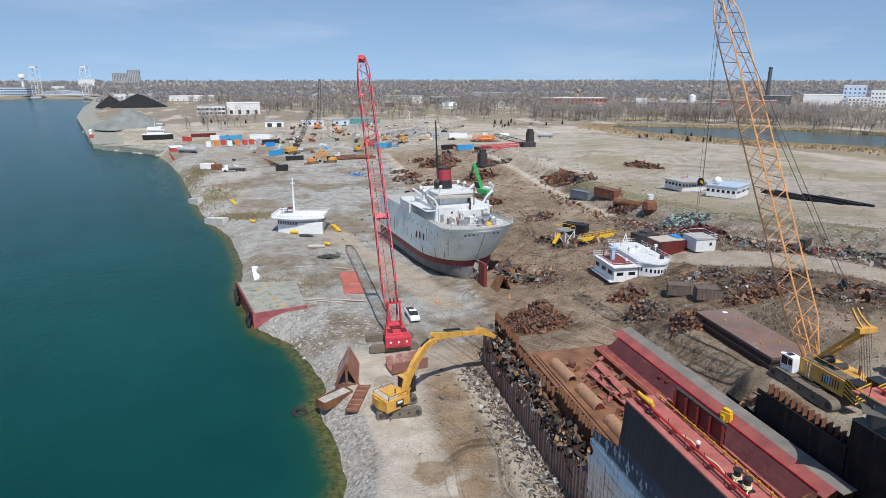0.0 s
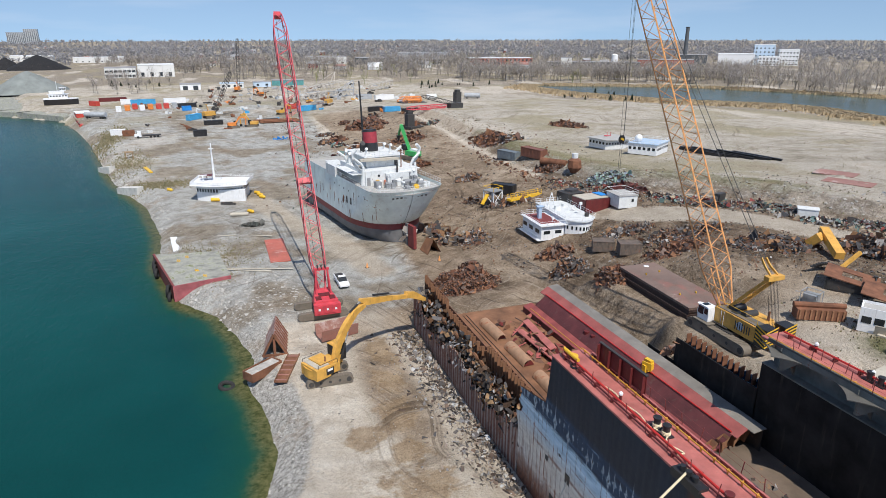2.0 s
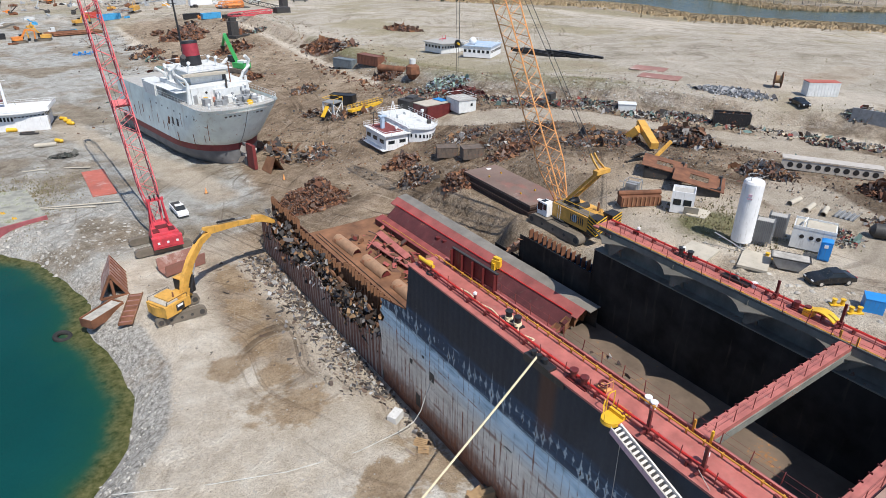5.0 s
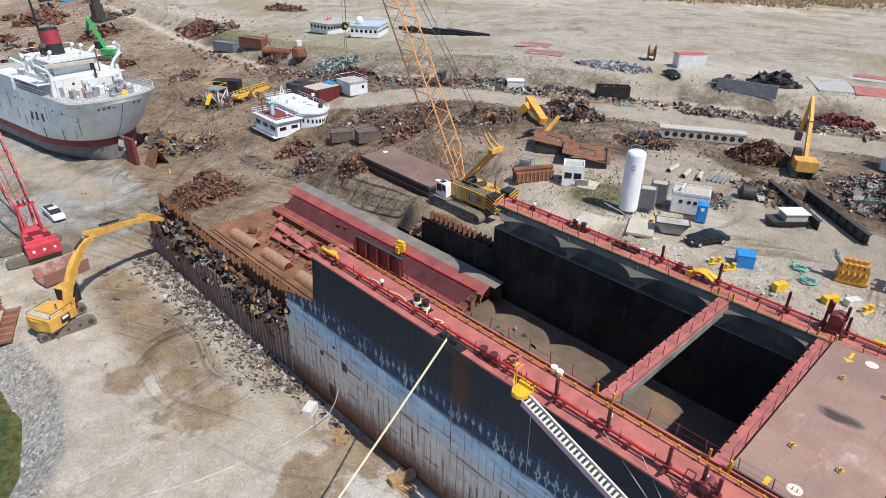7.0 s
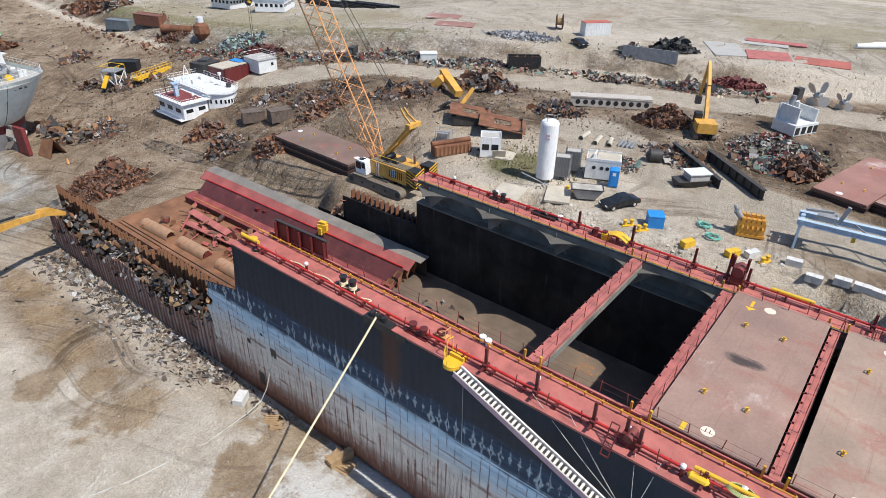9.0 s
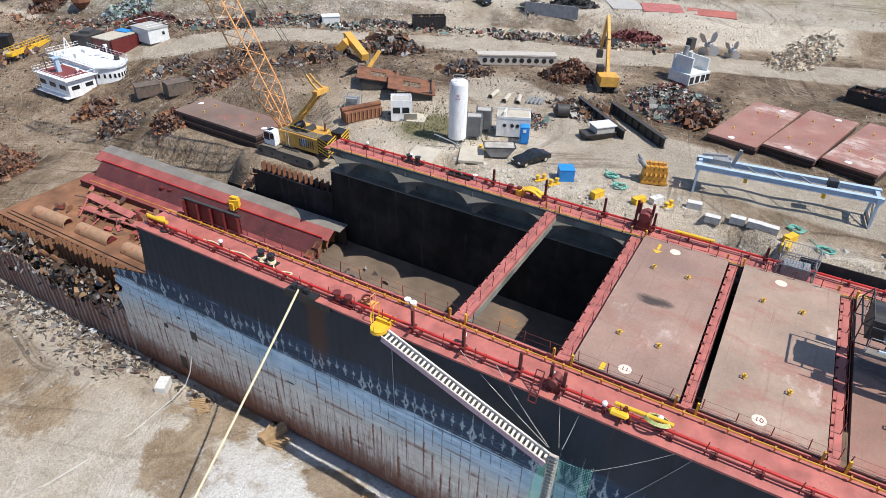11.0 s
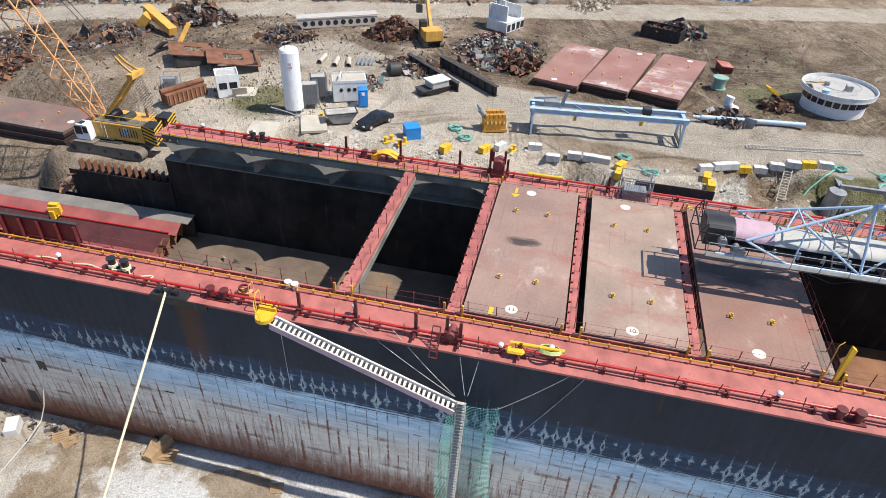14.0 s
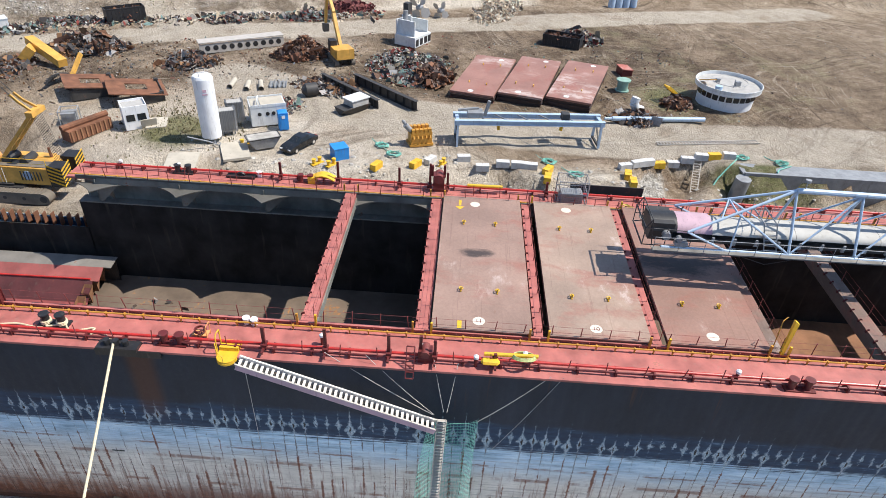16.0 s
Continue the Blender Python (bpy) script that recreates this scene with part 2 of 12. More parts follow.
m_pontoon = paint("pontoon_red", (0.36, 0.1, 0.11), 0.7, rust=0.2, vary=0.4, scale=0.6)
# dark grey puts the shade under the freighter's hull into the paint
m_shadedbottom = paint("ship_bottom_shaded_grey", (0.15, 0.15, 0.155), 0.7, rust=0.1, vary=0.3, scale=0.5)
m_shipwhite = paint("ship_side_white", (0.74, 0.825, 0.795), 0.55, rust=0.19, vary=0.2, scale=0.3, rust_col=(0.16, 0.08, 0.045), dirt=(0.3, 0.2, 0.13))
m_scrap = flecks("mixed_scrap", (0.091, 0.078, 0.0715), (0.208, 0.104, 0.0585), (0.13, 0.117, 0.111), (0.286, 0.156, 0.078), (0.065, 0.065, 0.0715), (0.39, 0.377, 0.364), (0.169, 0.091, 0.065))
m_scraprust = flecks("rusty_scrap", (0.182, 0.078, 0.0455), (0.26, 0.117, 0.065), (0.117, 0.065, 0.0455), (0.338, 0.169, 0.091), (0.091, 0.065, 0.0585), (0.221, 0.156, 0.13))
m_scrappale = flecks("pale_shredded_scrap", (0.34, 0.34, 0.35), (0.2, 0.19, 0.185), (0.1, 0.075, 0.065), (0.5, 0.51, 0.52), (0.14, 0.125, 0.12), (0.27, 0.22, 0.18), (0.08, 0.075, 0.075), (0.17, 0.12, 0.09))
m_scrapmix = flecks("coloured_scrap", (0.434, 0.434, 0.434), (0.0645, 0.0564, 0.0564), (0.129, 0.0725, 0.0484), (0.161, 0.258, 0.242), (0.403, 0.339, 0.242), (0.242, 0.0484, 0.0403), (0.0806, 0.0806, 0.0887), (0.282, 0.266, 0.242))
m_scrapwood = flecks("broken_timber", (0.65, 0.546, 0.416), (0.468, 0.364, 0.26), (0.7, 0.7, 0.611), (0.325, 0.26, 0.208))
m_tornplate = flecks("torn_plate", (0.2, 0.11, 0.06), (0.05, 0.042, 0.04), (0.3, 0.19, 0.1), (0.08, 0.075, 0.075), (0.36, 0.36, 0.37), (0.1, 0.06, 0.04), (0.045, 0.04, 0.04), (0.13, 0.12, 0.12))


def hull_material():
    """Ship's side: black topsides, a scuffed band, faded blue-grey boot-top and rust streaks lower down."""
    m, t, bs = nodes("hull_side_paint")
    co = t.nodes.new("ShaderNodeTexCoord").outputs["Object"]
    sep = t.nodes.new("ShaderNodeSeparateXYZ")
    t.links.new(co, sep.inputs[0])
    y, z = sep.outputs["Y"], sep.outputs["Z"]
    fine = noise_tex(t, 2.6, 7, 0.7)
    wav = calc(t, "ADD", z, calc(t, "MULTIPLY", calc(t, "SUBTRACT", noise_tex(t, 0.5, 5, 0.6, stretch=(1, 1, 2)), 0.5), 1.1))
    black = ramp(t, noise_tex(t, 0.35, 6, 0.6, stretch=(1, 1, 0.4)), (0.3, (0.009, 0.017, 0.03)), (0.7, (0.02, 0.032, 0.054)))
    navy = ramp(t, noise_tex(t, 1.0, 6, 0.75, stretch=(1, 0.3, 2.5)), (0.35, (0.008, 0.022, 0.05)), (0.6, (0.02, 0.058, 0.118)), (0.74, (0.2, 0.34, 0.48)))
    pale = ramp(t, noise_tex(t, 0.9, 7, 0.7, stretch=(1, 0.35, 2.2)), (0.3, (0.2, 0.32, 0.43)), (0.5, (0.42, 0.6, 0.74)), (0.72, (0.7, 0.83, 0.9)))
    chalk = ramp(t, noise_tex(t, 0.8, 7, 0.7, stretch=(1, 0.5, 1.6)), (0.3, (0.52, 0.48, 0.42)), (0.7, (0.8, 0.76, 0.68)))
    c = mixc(t, step(t, wav, 10.9, 11.6), navy, black)
    wav2 = calc(t, "ADD", wav, calc(t, "MULTIPLY", calc(t, "SUBTRACT", noise_tex(t, 1.2, 6, 0.75, stretch=(1, 0.05, 7)), 0.5), 2.6))
    c = mixc(t, step(t, wav2, 8.55, 8.95), pale, c)
    c = mixc(t, step(t, wav, 4.6, 8.2), chalk, c)
    # paint burst off over the frames: one random number for each frame
    warp = noise_tex(t, 4.5, 6, 0.8)
    warp2 = noise_tex(t, 4.1, 5, 0.75, stretch=(1, 1, 0.6))
    u = calc(t, "DIVIDE", calc(t, "ADD", y, calc(t, "MULTIPLY", calc(t, "SUBTRACT", warp, 0.5), 0.42)), 0.78)
    cell = calc(t, "ABSOLUTE", calc(t, "SUBTRACT", calc(t, "FRACT", u), 0.5))
    wn_ = t.nodes.new("ShaderNodeTexWhiteNoise")
    wn_.noise_dimensions = "1D"
    t.links.new(calc(t, "FLOOR", u), wn_.inputs["W"])
    rnd = wn_.outputs["Value"]
    far = noise_tex(t, 0.12, 2, stretch=(0.01, 1, 0.01))
    dz = calc(t, "ABSOLUTE", calc(t, "SUBTRACT", calc(t, "ADD", z, calc(t, "MULTIPLY", calc(t, "SUBTRACT", calc(t, "ADD", rnd, warp2), 1.0), 0.9)), 9.9))
    size = calc(t, "MULTIPLY", calc(t, "ADD", 0.12, rnd), step(t, far, 0.2, 0.6))
    size = calc(t, "ADD", 0.12, calc(t, "MULTIPLY", size, 2.1))
    flake = noise_tex(t, 7.0, 6, 0.8)
    star = calc(t, "MULTIPLY", calc(t, "ADD", cell, 0.03), calc(t, "ADD", calc(t, "MULTIPLY", dz, 1.9), 0.5))
    star = calc(t, "ADD", calc(t, "MULTIPLY", star, 3.0), calc(t, "ADD", calc(t, "MULTIPLY", dz, 0.36), calc(t, "MULTIPLY", calc(t, "SUBTRACT", calc(t, "MULTIPLY", calc(t, "ADD", fine, flake), 0.5), 0.5), 4.4)))
    star = calc(t, "DIVIDE", star, size)
    c = mixc(t, calc(t, "MULTIPLY", step(t, star, 0.8, 0.35), 0.8), c, ramp(t, flake, (0.38, (0.1, 0.2, 0.3)), (0.5, (0.36, 0.48, 0.56)), (0.62, (0.7, 0.78, 0.82))))
    lens = calc(t, "ADD", calc(t, "MULTIPLY", cell, 9.0), calc(t, "MULTIPLY", dz, 2.2))
    c = mixc(t, calc(t, "MULTIPLY", step(t, lens, 1.0, 0.7), step(t, rnd, 0.3, 0.5)), c, (0.016, 0.012, 0.014))
    # thin dark frame lines below, broken, some widening to rust runs
    gaps = noise_tex(t, 0.7, 4, stretch=(1, 2.6, 0.45))
    seam = calc(t, "MULTIPLY", step(t, calc(t, "ADD", cell, calc(t, "MULTIPLY", calc(t, "SUBTRACT", fine, 0.5), 0.07)), 0.065, 0.02), step(t, gaps, 0.44, 0.54))
    c = mixc(t, calc(t, "MULTIPLY", calc(t, "MULTIPLY", seam, step(t, z, 9.6, 8.2)), 0.85), c, (0.07, 0.035, 0.024))
    rust = ramp(t, fine, (0.3, (0.075, 0.024, 0.013)), (0.5, (0.2, 0.07, 0.035)), (0.72, (0.36, 0.16, 0.085)))
    # a run below many frames, each with its own start and length
    wn2 = t.nodes.new("ShaderNodeTexWhiteNoise")
    wn2.noise_dimensions = "1D"
    t.links.new(calc(t, "ADD", calc(t, "FLOOR", u), 37.5), wn2.inputs["W"])
    lot = wn2.outputs["Value"]
    start = calc(t, "ADD", 2.6, calc(t, "MULTIPLY", rnd, 6.0))
    fall = calc(t, "DIVIDE", calc(t, "SUBTRACT", start, z), calc(t, "ADD", 0.8, calc(t, "MULTIPLY", lot, 4.5)))
    live = calc(t, "MULTIPLY", step(t, fall, 0.0, 0.06), step(t, fall, 1.0, 0.35))
    wide = calc(t, "ADD", 0.03, calc(t, "MULTIPLY", calc(t, "MULTIPLY", lot, lot), 0.15))
    body = step(t, calc(t, "DIVIDE", calc(t, "ADD", cell, calc(t, "MULTIPLY", calc(t, "SUBTRACT", fine, 0.5), 0.3)), wide), 1.1, 0.6)
    c = mixc(t, calc(t, "MULTIPLY", calc(t, "MULTIPLY", live, body), 0.92), c, rust)
    tail = calc(t, "ADD", noise_tex(t, 1.5, 7, 0.78, stretch=(1, 1.7, 0.13)), calc(t, "MULTIPLY", calc(t, "SUBTRACT", 4.5, z), 0.02))
    low = step(t, z, 8.6, 5.0)
    c = mixc(t, calc(t, "MULTIPLY", calc(t, "MULTIPLY", step(t, tail, 0.515, 0.64), low), 0.62), c, rust)
    c = mixc(t, calc(t, "MULTIPLY", step(t, calc(t, "ADD", wav, calc(t, "MULTIPLY", calc(t, "SUBTRACT", gaps, 0.5), 5.0)), 0.75, -0.2), 0.85), c, rust)
    # long rusty rubbing lines and the dark foot of the side
    for lz, lw, seed in ((7.0, 0.12, 0.23), (5.6, 0.26, 0.2), (2.6, 0.2, 0.26)):
        line = calc(t, "MULTIPLY", step(t, calc(t, "ABSOLUTE", calc(t, "SUBTRACT", calc(t, "ADD", z, calc(t, "MULTIPLY", fine, 0.3)), lz)), lw, lw * 0.3), step(t, noise_tex(t, seed, 5, 0.7, stretch=(1, 1, 0.1)), 0.48, 0.57))
        c = mixc(t, calc(t, "MULTIPLY", line, 0.7), c, rust)
    smear = step(t, calc(t, "ADD", noise_tex(t, 0.8, 7, 0.78, stretch=(1, 0.45, 0.9)), calc(t, "MULTIPLY", calc(t, "SUBTRACT", 3.8, z), 0.06)), 0.52, 0.61)
    c = mixc(t, calc(t, "MULTIPLY", calc(t, "MULTIPLY", smear, step(t, z, 2.6, 0.8)), 0.7), c, rust)
    # brown runs from the deck edge, one broad one from the mooring fairlead
    run = calc(t, "MULTIPLY", step(t, calc(t, "ABSOLUTE", calc(t, "SUBTRACT", y, 33.2)), 1.3, 0.4), step(t, z, 8.5, 12.0))
    edge = calc(t, "MULTIPLY", step(t, noise_tex(t, 0.9, 4, 0.7, stretch=(1, 1, 0.05)), 0.62, 0.7), step(t, z, 11.5, 15.5))
    c = mixc(t, calc(t, "MULTIPLY", calc(t, "MAXIMUM", run, calc(t, "MULTIPLY", edge, 0.7)), 0.75), c, (0.085, 0.036, 0.022))
    # horizontal rubbing marks
    scr = step(t, noise_tex(t, 1.4, 6, 0.75, stretch=(1, 0.04, 9)), 0.53, 0.6)
    c = mixc(t, calc(t, "MULTIPLY", calc(t, "MULTIPLY", scr, step(t, z, 9.5, 8.0)), 0.5), c, (0.15, 0.13, 0.12))
    sc2 = step(t, noise_tex(t, 1.3, 5, 0.7, stretch=(1, 0.07, 6), vec=t.nodes.new("ShaderNodeTexCoord").outputs["Generated"]), 0.63, 0.67)
    c = mixc(t, calc(t, "MULTIPLY", calc(t, "MULTIPLY", sc2, step(t, calc(t, "ABSOLUTE", calc(t, "SUBTRACT", z, 9.8)), 1.8, 0.8)), 0.4), c, (0.4, 0.46, 0.52))
    t.links.new(c, bs.inputs["Base Color"])
    t.links.new(calc(t, "ADD", calc(t, "MULTIPLY", fine, 0.3), 0.42), bs.inputs["Roughness"])
    bs.inputs["Specular IOR Level"].default_value = 0.3
    dent = calc(t, "ADD", noise_tex(t, 0.45, 3, stretch=(1, 1.5, 0.6)), calc(t, "MULTIPLY", step(t, cell, 0.0, 0.45), 0.25))
    relief(t, bs, dent, 0.08, 0.5)
    return m


def cover_material(name, base, pale, soot, burnt=None):
    """Flat steel cover: blotchy faded paint, reddish patches, pale scuffs and soot, different on each cover."""
    m, t, bs = nodes(name)
    info = t.nodes.new("ShaderNodeObjectInfo").outputs["Random"]
    add = t.nodes.new("ShaderNodeVectorMath")
    add.operation = "ADD"
    t.links.new(t.nodes.new("ShaderNodeTexCoord").outputs["Object"], add.inputs[0])
    t.links.new(calc(t, "MULTIPLY", info, 90.0), add.inputs[1])
    v = add.outputs[0]
    big, mid, fine = noise_tex(t, 0.22, 6, 0.6, v), noise_tex(t, 0.7, 7, 0.7, v), noise_tex(t, 5.0, 5, 0.7, v)
    c = ramp(t, big, (0.3, tuple(k * 0.78 for k in base)), (0.7, tuple(k * 1.15 for k in base)))
    c = mixc(t, calc(t, "MULTIPLY", step(t, noise_tex(t, 0.3, 6, 0.65, v, (1, 0.5, 1)), 0.5, 0.64), 0.55), c, (0.32, 0.12, 0.09))
    c = mixc(t, calc(t, "MULTIPLY", calc(t, "MULTIPLY", step(t, noise_tex(t, 0.5, 7, 0.78, v, (0.6, 1.1, 1)), 0.56 - pale, 0.72 - pale), step(t, noise_tex(t, 0.11, 3, 0.5, v), 0.47, 0.58)), 0.75), c, (0.6, 0.5, 0.46))
    c = mixc(t, calc(t, "MULTIPLY", step(t, noise_tex(t, 0.26, 7, 0.72, v, (1.6, 0.6, 1)), 0.62 - soot, 0.76 - soot), 0.8), c, (0.05, 0.04, 0.04))
    c = mixc(t, calc(t, "MULTIPLY", step(t, noise_tex(t, 1.6, 4, 0.6, v, (0.08, 3, 1)), 0.6, 0.68), 0.25), c, (0.14, 0.07, 0.05))
    if burnt:
        # one sooty stain with ragged, streaky edges; under the conveyor it also holds shadow
        sx, sy, rx, ry = burnt
        sep = t.nodes.new("ShaderNodeSeparateXYZ")
        t.links.new(t.nodes.new("ShaderNodeTexCoord").outputs["Object"], sep.inputs[0])
        ex = calc(t, "DIVIDE", calc(t, "ABSOLUTE", calc(t, "SUBTRACT", sep.outputs["X"], sx)), rx)
        ey = calc(t, "DIVIDE", calc(t, "ABSOLUTE", calc(t, "SUBTRACT", sep.outputs["Y"], sy)), ry)
        d = calc(t, "ADD", calc(t, "MULTIPLY", ex, ex), calc(t, "MULTIPLY", ey, ey))
        d = calc(t, "ADD", d, calc(t, "MULTIPLY", calc(t, "SUBTRACT", noise_tex(t, 0.9, 7, 0.75, v, (1.4, 0.5, 1)), 0.5), 3.4))
        c = mixc(t, calc(t, "MULTIPLY", step(t, d, 1.2, 0.1), 0.85), c, (0.022, 0.02, 0.022))
    c = mixc(t, 0.45, c, ramp(t, fine, (0.3, (0.62, 0.6, 0.58)), (0.65, (1, 1, 1))), "MULTIPLY")
    c = mixc(t, calc(t, "MULTIPLY", step(t, mid, 0.62, 0.7), 0.3), c, (0.2, 0.08, 0.05))
    t.links.new(c, bs.inputs["Base Color"])
    t.links.new(calc(t, "ADD", calc(t, "MULTIPLY", mid, 0.3), 0.42), bs.inputs["Roughness"])
    relief(t, bs, calc(t, "ADD", mid, calc(t, "MULTIPLY", fine, 0.2)), 0.02, 0.5)
    return m


def ground_material():
    """Yard ground: gravel, churned brown earth, dry grass and worn tracks, mixed by the sheet's own masks."""
    m, t, bs = nodes("yard_ground")

    def mask(name):
        a = t.nodes.new("ShaderNodeAttribute")
        a.attribute_name = name
        return a.outputs["Fac"]
    big, mid, fine = noise_tex(t, 0.035, 7, 0.65), noise_tex(t, 0.3, 8, 0.72), noise_tex(t, 2.6, 7, 0.75)
    grain = noise_tex(t, 9.0, 4, 0.75)

    def tone(a, k):
        return mixc(t, k, a, ramp(t, fine, (0.3, (0.38, 0.37, 0.36)), (0.62, (1, 1, 1))), "MULTIPLY")
    gravel = tone(ramp(t, mid, (0.3, (0.5, 0.43, 0.34)), (0.5, (0.66, 0.585, 0.485)), (0.68, (0.8, 0.745, 0.65))), 0.36)
    mud = tone(ramp(t, mid, (0.3, (0.17, 0.125, 0.088)), (0.47, (0.38, 0.292, 0.205)), (0.67, (0.62, 0.515, 0.4))), 0.75)
    dry = tone(ramp(t, noise_tex(t, 0.09, 8, 0.7), (0.3, (0.31, 0.275, 0.205)), (0.5, (0.53, 0.478, 0.4)), (0.7, (0.72, 0.67, 0.595))), 0.55)
    green = tone(ramp(t, mid, (0.35, (0.13, 0.14, 0.055)), (0.65, (0.27, 0.25, 0.14))), 0.6)
    road = tone(ramp(t, mid, (0.3, (0.4, 0.345, 0.27)), (0.7, (0.6, 0.53, 0.44))), 0.35)
    stone = tone(ramp(t, noise_tex(t, 1.7, 6, 0.8), (0.36, (0.2, 0.185, 0.16)), (0.5, (0.5, 0.475, 0.43)), (0.62, (0.72, 0.69, 0.64))), 0.5)

    def over(c, name, other, lo=0.35, hi=0.65, k=0.55):
        f = calc(t, "ADD", mask(name), calc(t, "MULTIPLY", calc(t, "SUBTRACT", mid, 0.5), k))
        f = calc(t, "ADD", f, calc(t, "MULTIPLY", calc(t, "SUBTRACT", big, 0.5), k))
        return mixc(t, step(t, f, lo, hi), c, other)
    c = over(gravel, "mud", mud, 0.25, 0.8, 0.8)
    earth = tone(ramp(t, mid, (0.3, (0.1, 0.07, 0.047)), (0.5, (0.23, 0.165, 0.112)), (0.7, (0.42, 0.32, 0.23))), 0.6)
    f = calc(t, "ADD", mask("mud"), calc(t, "MULTIPLY", calc(t, "SUBTRACT", big, 0.5), 1.5))
    f = calc(t, "ADD", f, calc(t, "MULTIPLY", calc(t, "SUBTRACT", mid, 0.5), 0.7))
    c = mixc(t, calc(t, "MULTIPLY", step(t, f, 0.7, 1.15), 0.85), c, earth)
    soil = tone(ramp(t, mid, (0.3, (0.055, 0.04, 0.028)), (0.5, (0.14, 0.1, 0.068)), (0.7, (0.27, 0.205, 0.148))), 0.6)
    f = calc(t, "ADD", mask("soil"), calc(t, "MULTIPLY", calc(t, "SUBTRACT", noise_tex(t, 0.14, 8, 0.72), 0.5), 1.6))
    c = mixc(t, calc(t, "MULTIPLY", step(t, f, 0.35, 0.75), 0.85), c, soil)
    c = over(c, "dry", dry)
    c = over(c, "green", green, 0.45, 0.8, 0.9)
    c = over(c, "stone", stone)
    c = over(c, "wood", tone(ramp(t, mid, (0.3, (0.24, 0.205, 0.16)), (0.7, (0.4, 0.35, 0.285))), 0.5), 0.3, 0.6, 0.9)
    c = over(c, "reed", tone(ramp(t, mid, (0.3, (0.34, 0.26, 0.15)), (0.7, (0.56, 0.44, 0.28))), 0.5), 0.3, 0.6, 0.5)
    hard = tone(ramp(t, mid, (0.3, (0.28, 0.265, 0.235)), (0.5, (0.46, 0.455, 0.425)), (0.68, (0.62, 0.62, 0.59))), 0.5)
    c = over(c, "hard", mixc(t, step(t, big, 0.46, 0.58), hard, tone(ramp(t, mid, (0.3, (0.2, 0.165, 0.12)), (0.7, (0.44, 0.385, 0.31))), 0.6)), 0.3, 0.7, 0.7)
    c = over(c, "road", road, 0.25, 0.7, 0.3)
    olive = calc(t, "MULTIPLY", step(t, noise_tex(t, 0.022, 6, 0.65), 0.5, 0.6), mask("dry"))
    c = mixc(t, calc(t, "MULTIPLY", olive, 0.65), c, (0.33, 0.29, 0.18))
    sand = calc(t, "MULTIPLY", step(t, noise_tex(t, 0.03, 5, 0.6, stretch=(1, 0.4, 1)), 0.54, 0.62), mask("dry"))
    c = mixc(t, calc(t, "MULTIPLY", sand, 0.7), c, (0.62, 0.56, 0.48))
    c = mixc(t, calc(t, "MULTIPLY", calc(t, "MULTIPLY", mask("pale"), step(t, mid, 0.34, 0.5)), 0.95), c, tone(ramp(t, grain, (0.3, (0.72, 0.71, 0.69)), (0.55, (0.88, 0.88, 0.87))), 0.2))
    # damp brown patches, wheel tracks that curve with the traffic, and pale dust
    damp = step(t, noise_tex(t, 0.09, 8, 0.7), 0.53, 0.64)
    c = mixc(t, calc(t, "MULTIPLY", damp, 0.5), c, mixc(t, 0.5, (0.24, 0.18, 0.12), mud))
    f = calc(t, "ADD", mask("wet"), calc(t, "MULTIPLY", calc(t, "SUBTRACT", noise_tex(t, 0.22, 8, 0.7), 0.5), 2.2))
    c = mixc(t, calc(t, "MULTIPLY", step(t, f, 0.48, 0.74), 0.85), c, tone(ramp(t, mid, (0.35, (0.27, 0.18, 0.1)), (0.6, (0.47, 0.35, 0.225))), 0.45))
    for rz, sc in ((-24, 1.0), (38, 0.8), (80, 0.9)):
        mp = t.nodes.new("ShaderNodeMapping")
        mp.inputs["Rotation"].default_value = (0, 0, radians(rz))
        bend = t.nodes.new("ShaderNodeVectorMath")
        bend.operation = "MULTIPLY_ADD"
        wob = t.nodes.new("ShaderNodeTexNoise")
        wob.inputs["Scale"].default_value, wob.inputs["Detail"].default_value = 0.03, 1
        src = t.nodes.new("ShaderNodeTexCoord").outputs["Object"]
        t.links.new(src, wob.inputs["Vector"])
        t.links.new(wob.outputs["Color"], bend.inputs[0])
        bend.inputs[1].default_value = (26, 26, 0)
        t.links.new(src, bend.inputs[2])
        t.links.new(bend.outputs[0], mp.inputs["Vector"])
        tr = step(t, noise_tex(t, sc, 4, 0.6, mp.outputs["Vector"], (1.3, 0.035, 1)), 0.55, 0.66)
        tr = calc(t, "MULTIPLY", tr, step(t, noise_tex(t, 0.045, 3, vec=mp.outputs["Vector"]), 0.46, 0.6))
        tr = calc(t, "MULTIPLY", tr, calc(t, "ADD", calc(t, "MULTIPLY", mask("dry"), 0.3), calc(t, "ADD", 0.12, calc(t, "MULTIPLY", mask("mud"), 0.7))))
        tr = calc(t, "MULTIPLY", tr, calc(t, "SUBTRACT", 1.0, calc(t, "MULTIPLY", mask("road"), 0.8)))
        c = mixc(t, tr, c, (0.1, 0.07, 0.047))
        # thin paler ridges thrown up beside the ruts
        rg = step(t, noise_tex(t, sc * 2.1, 5, 0.65, mp.outputs["Vector"], (1.5, 0.05, 1)), 0.56, 0.66)
        rg = calc(t, "MULTIPLY", rg, calc(t, "MULTIPLY", mask("mud"), step(t, noise_tex(t, 0.06, 3, vec=mp.outputs["Vector"]), 0.42, 0.58)))
        c = mixc(t, calc(t, "MULTIPLY", rg, 0.5), c, (0.5, 0.43, 0.34))
    dust = step(t, noise_tex(t, 0.16, 6, 0.7), 0.6, 0.72)
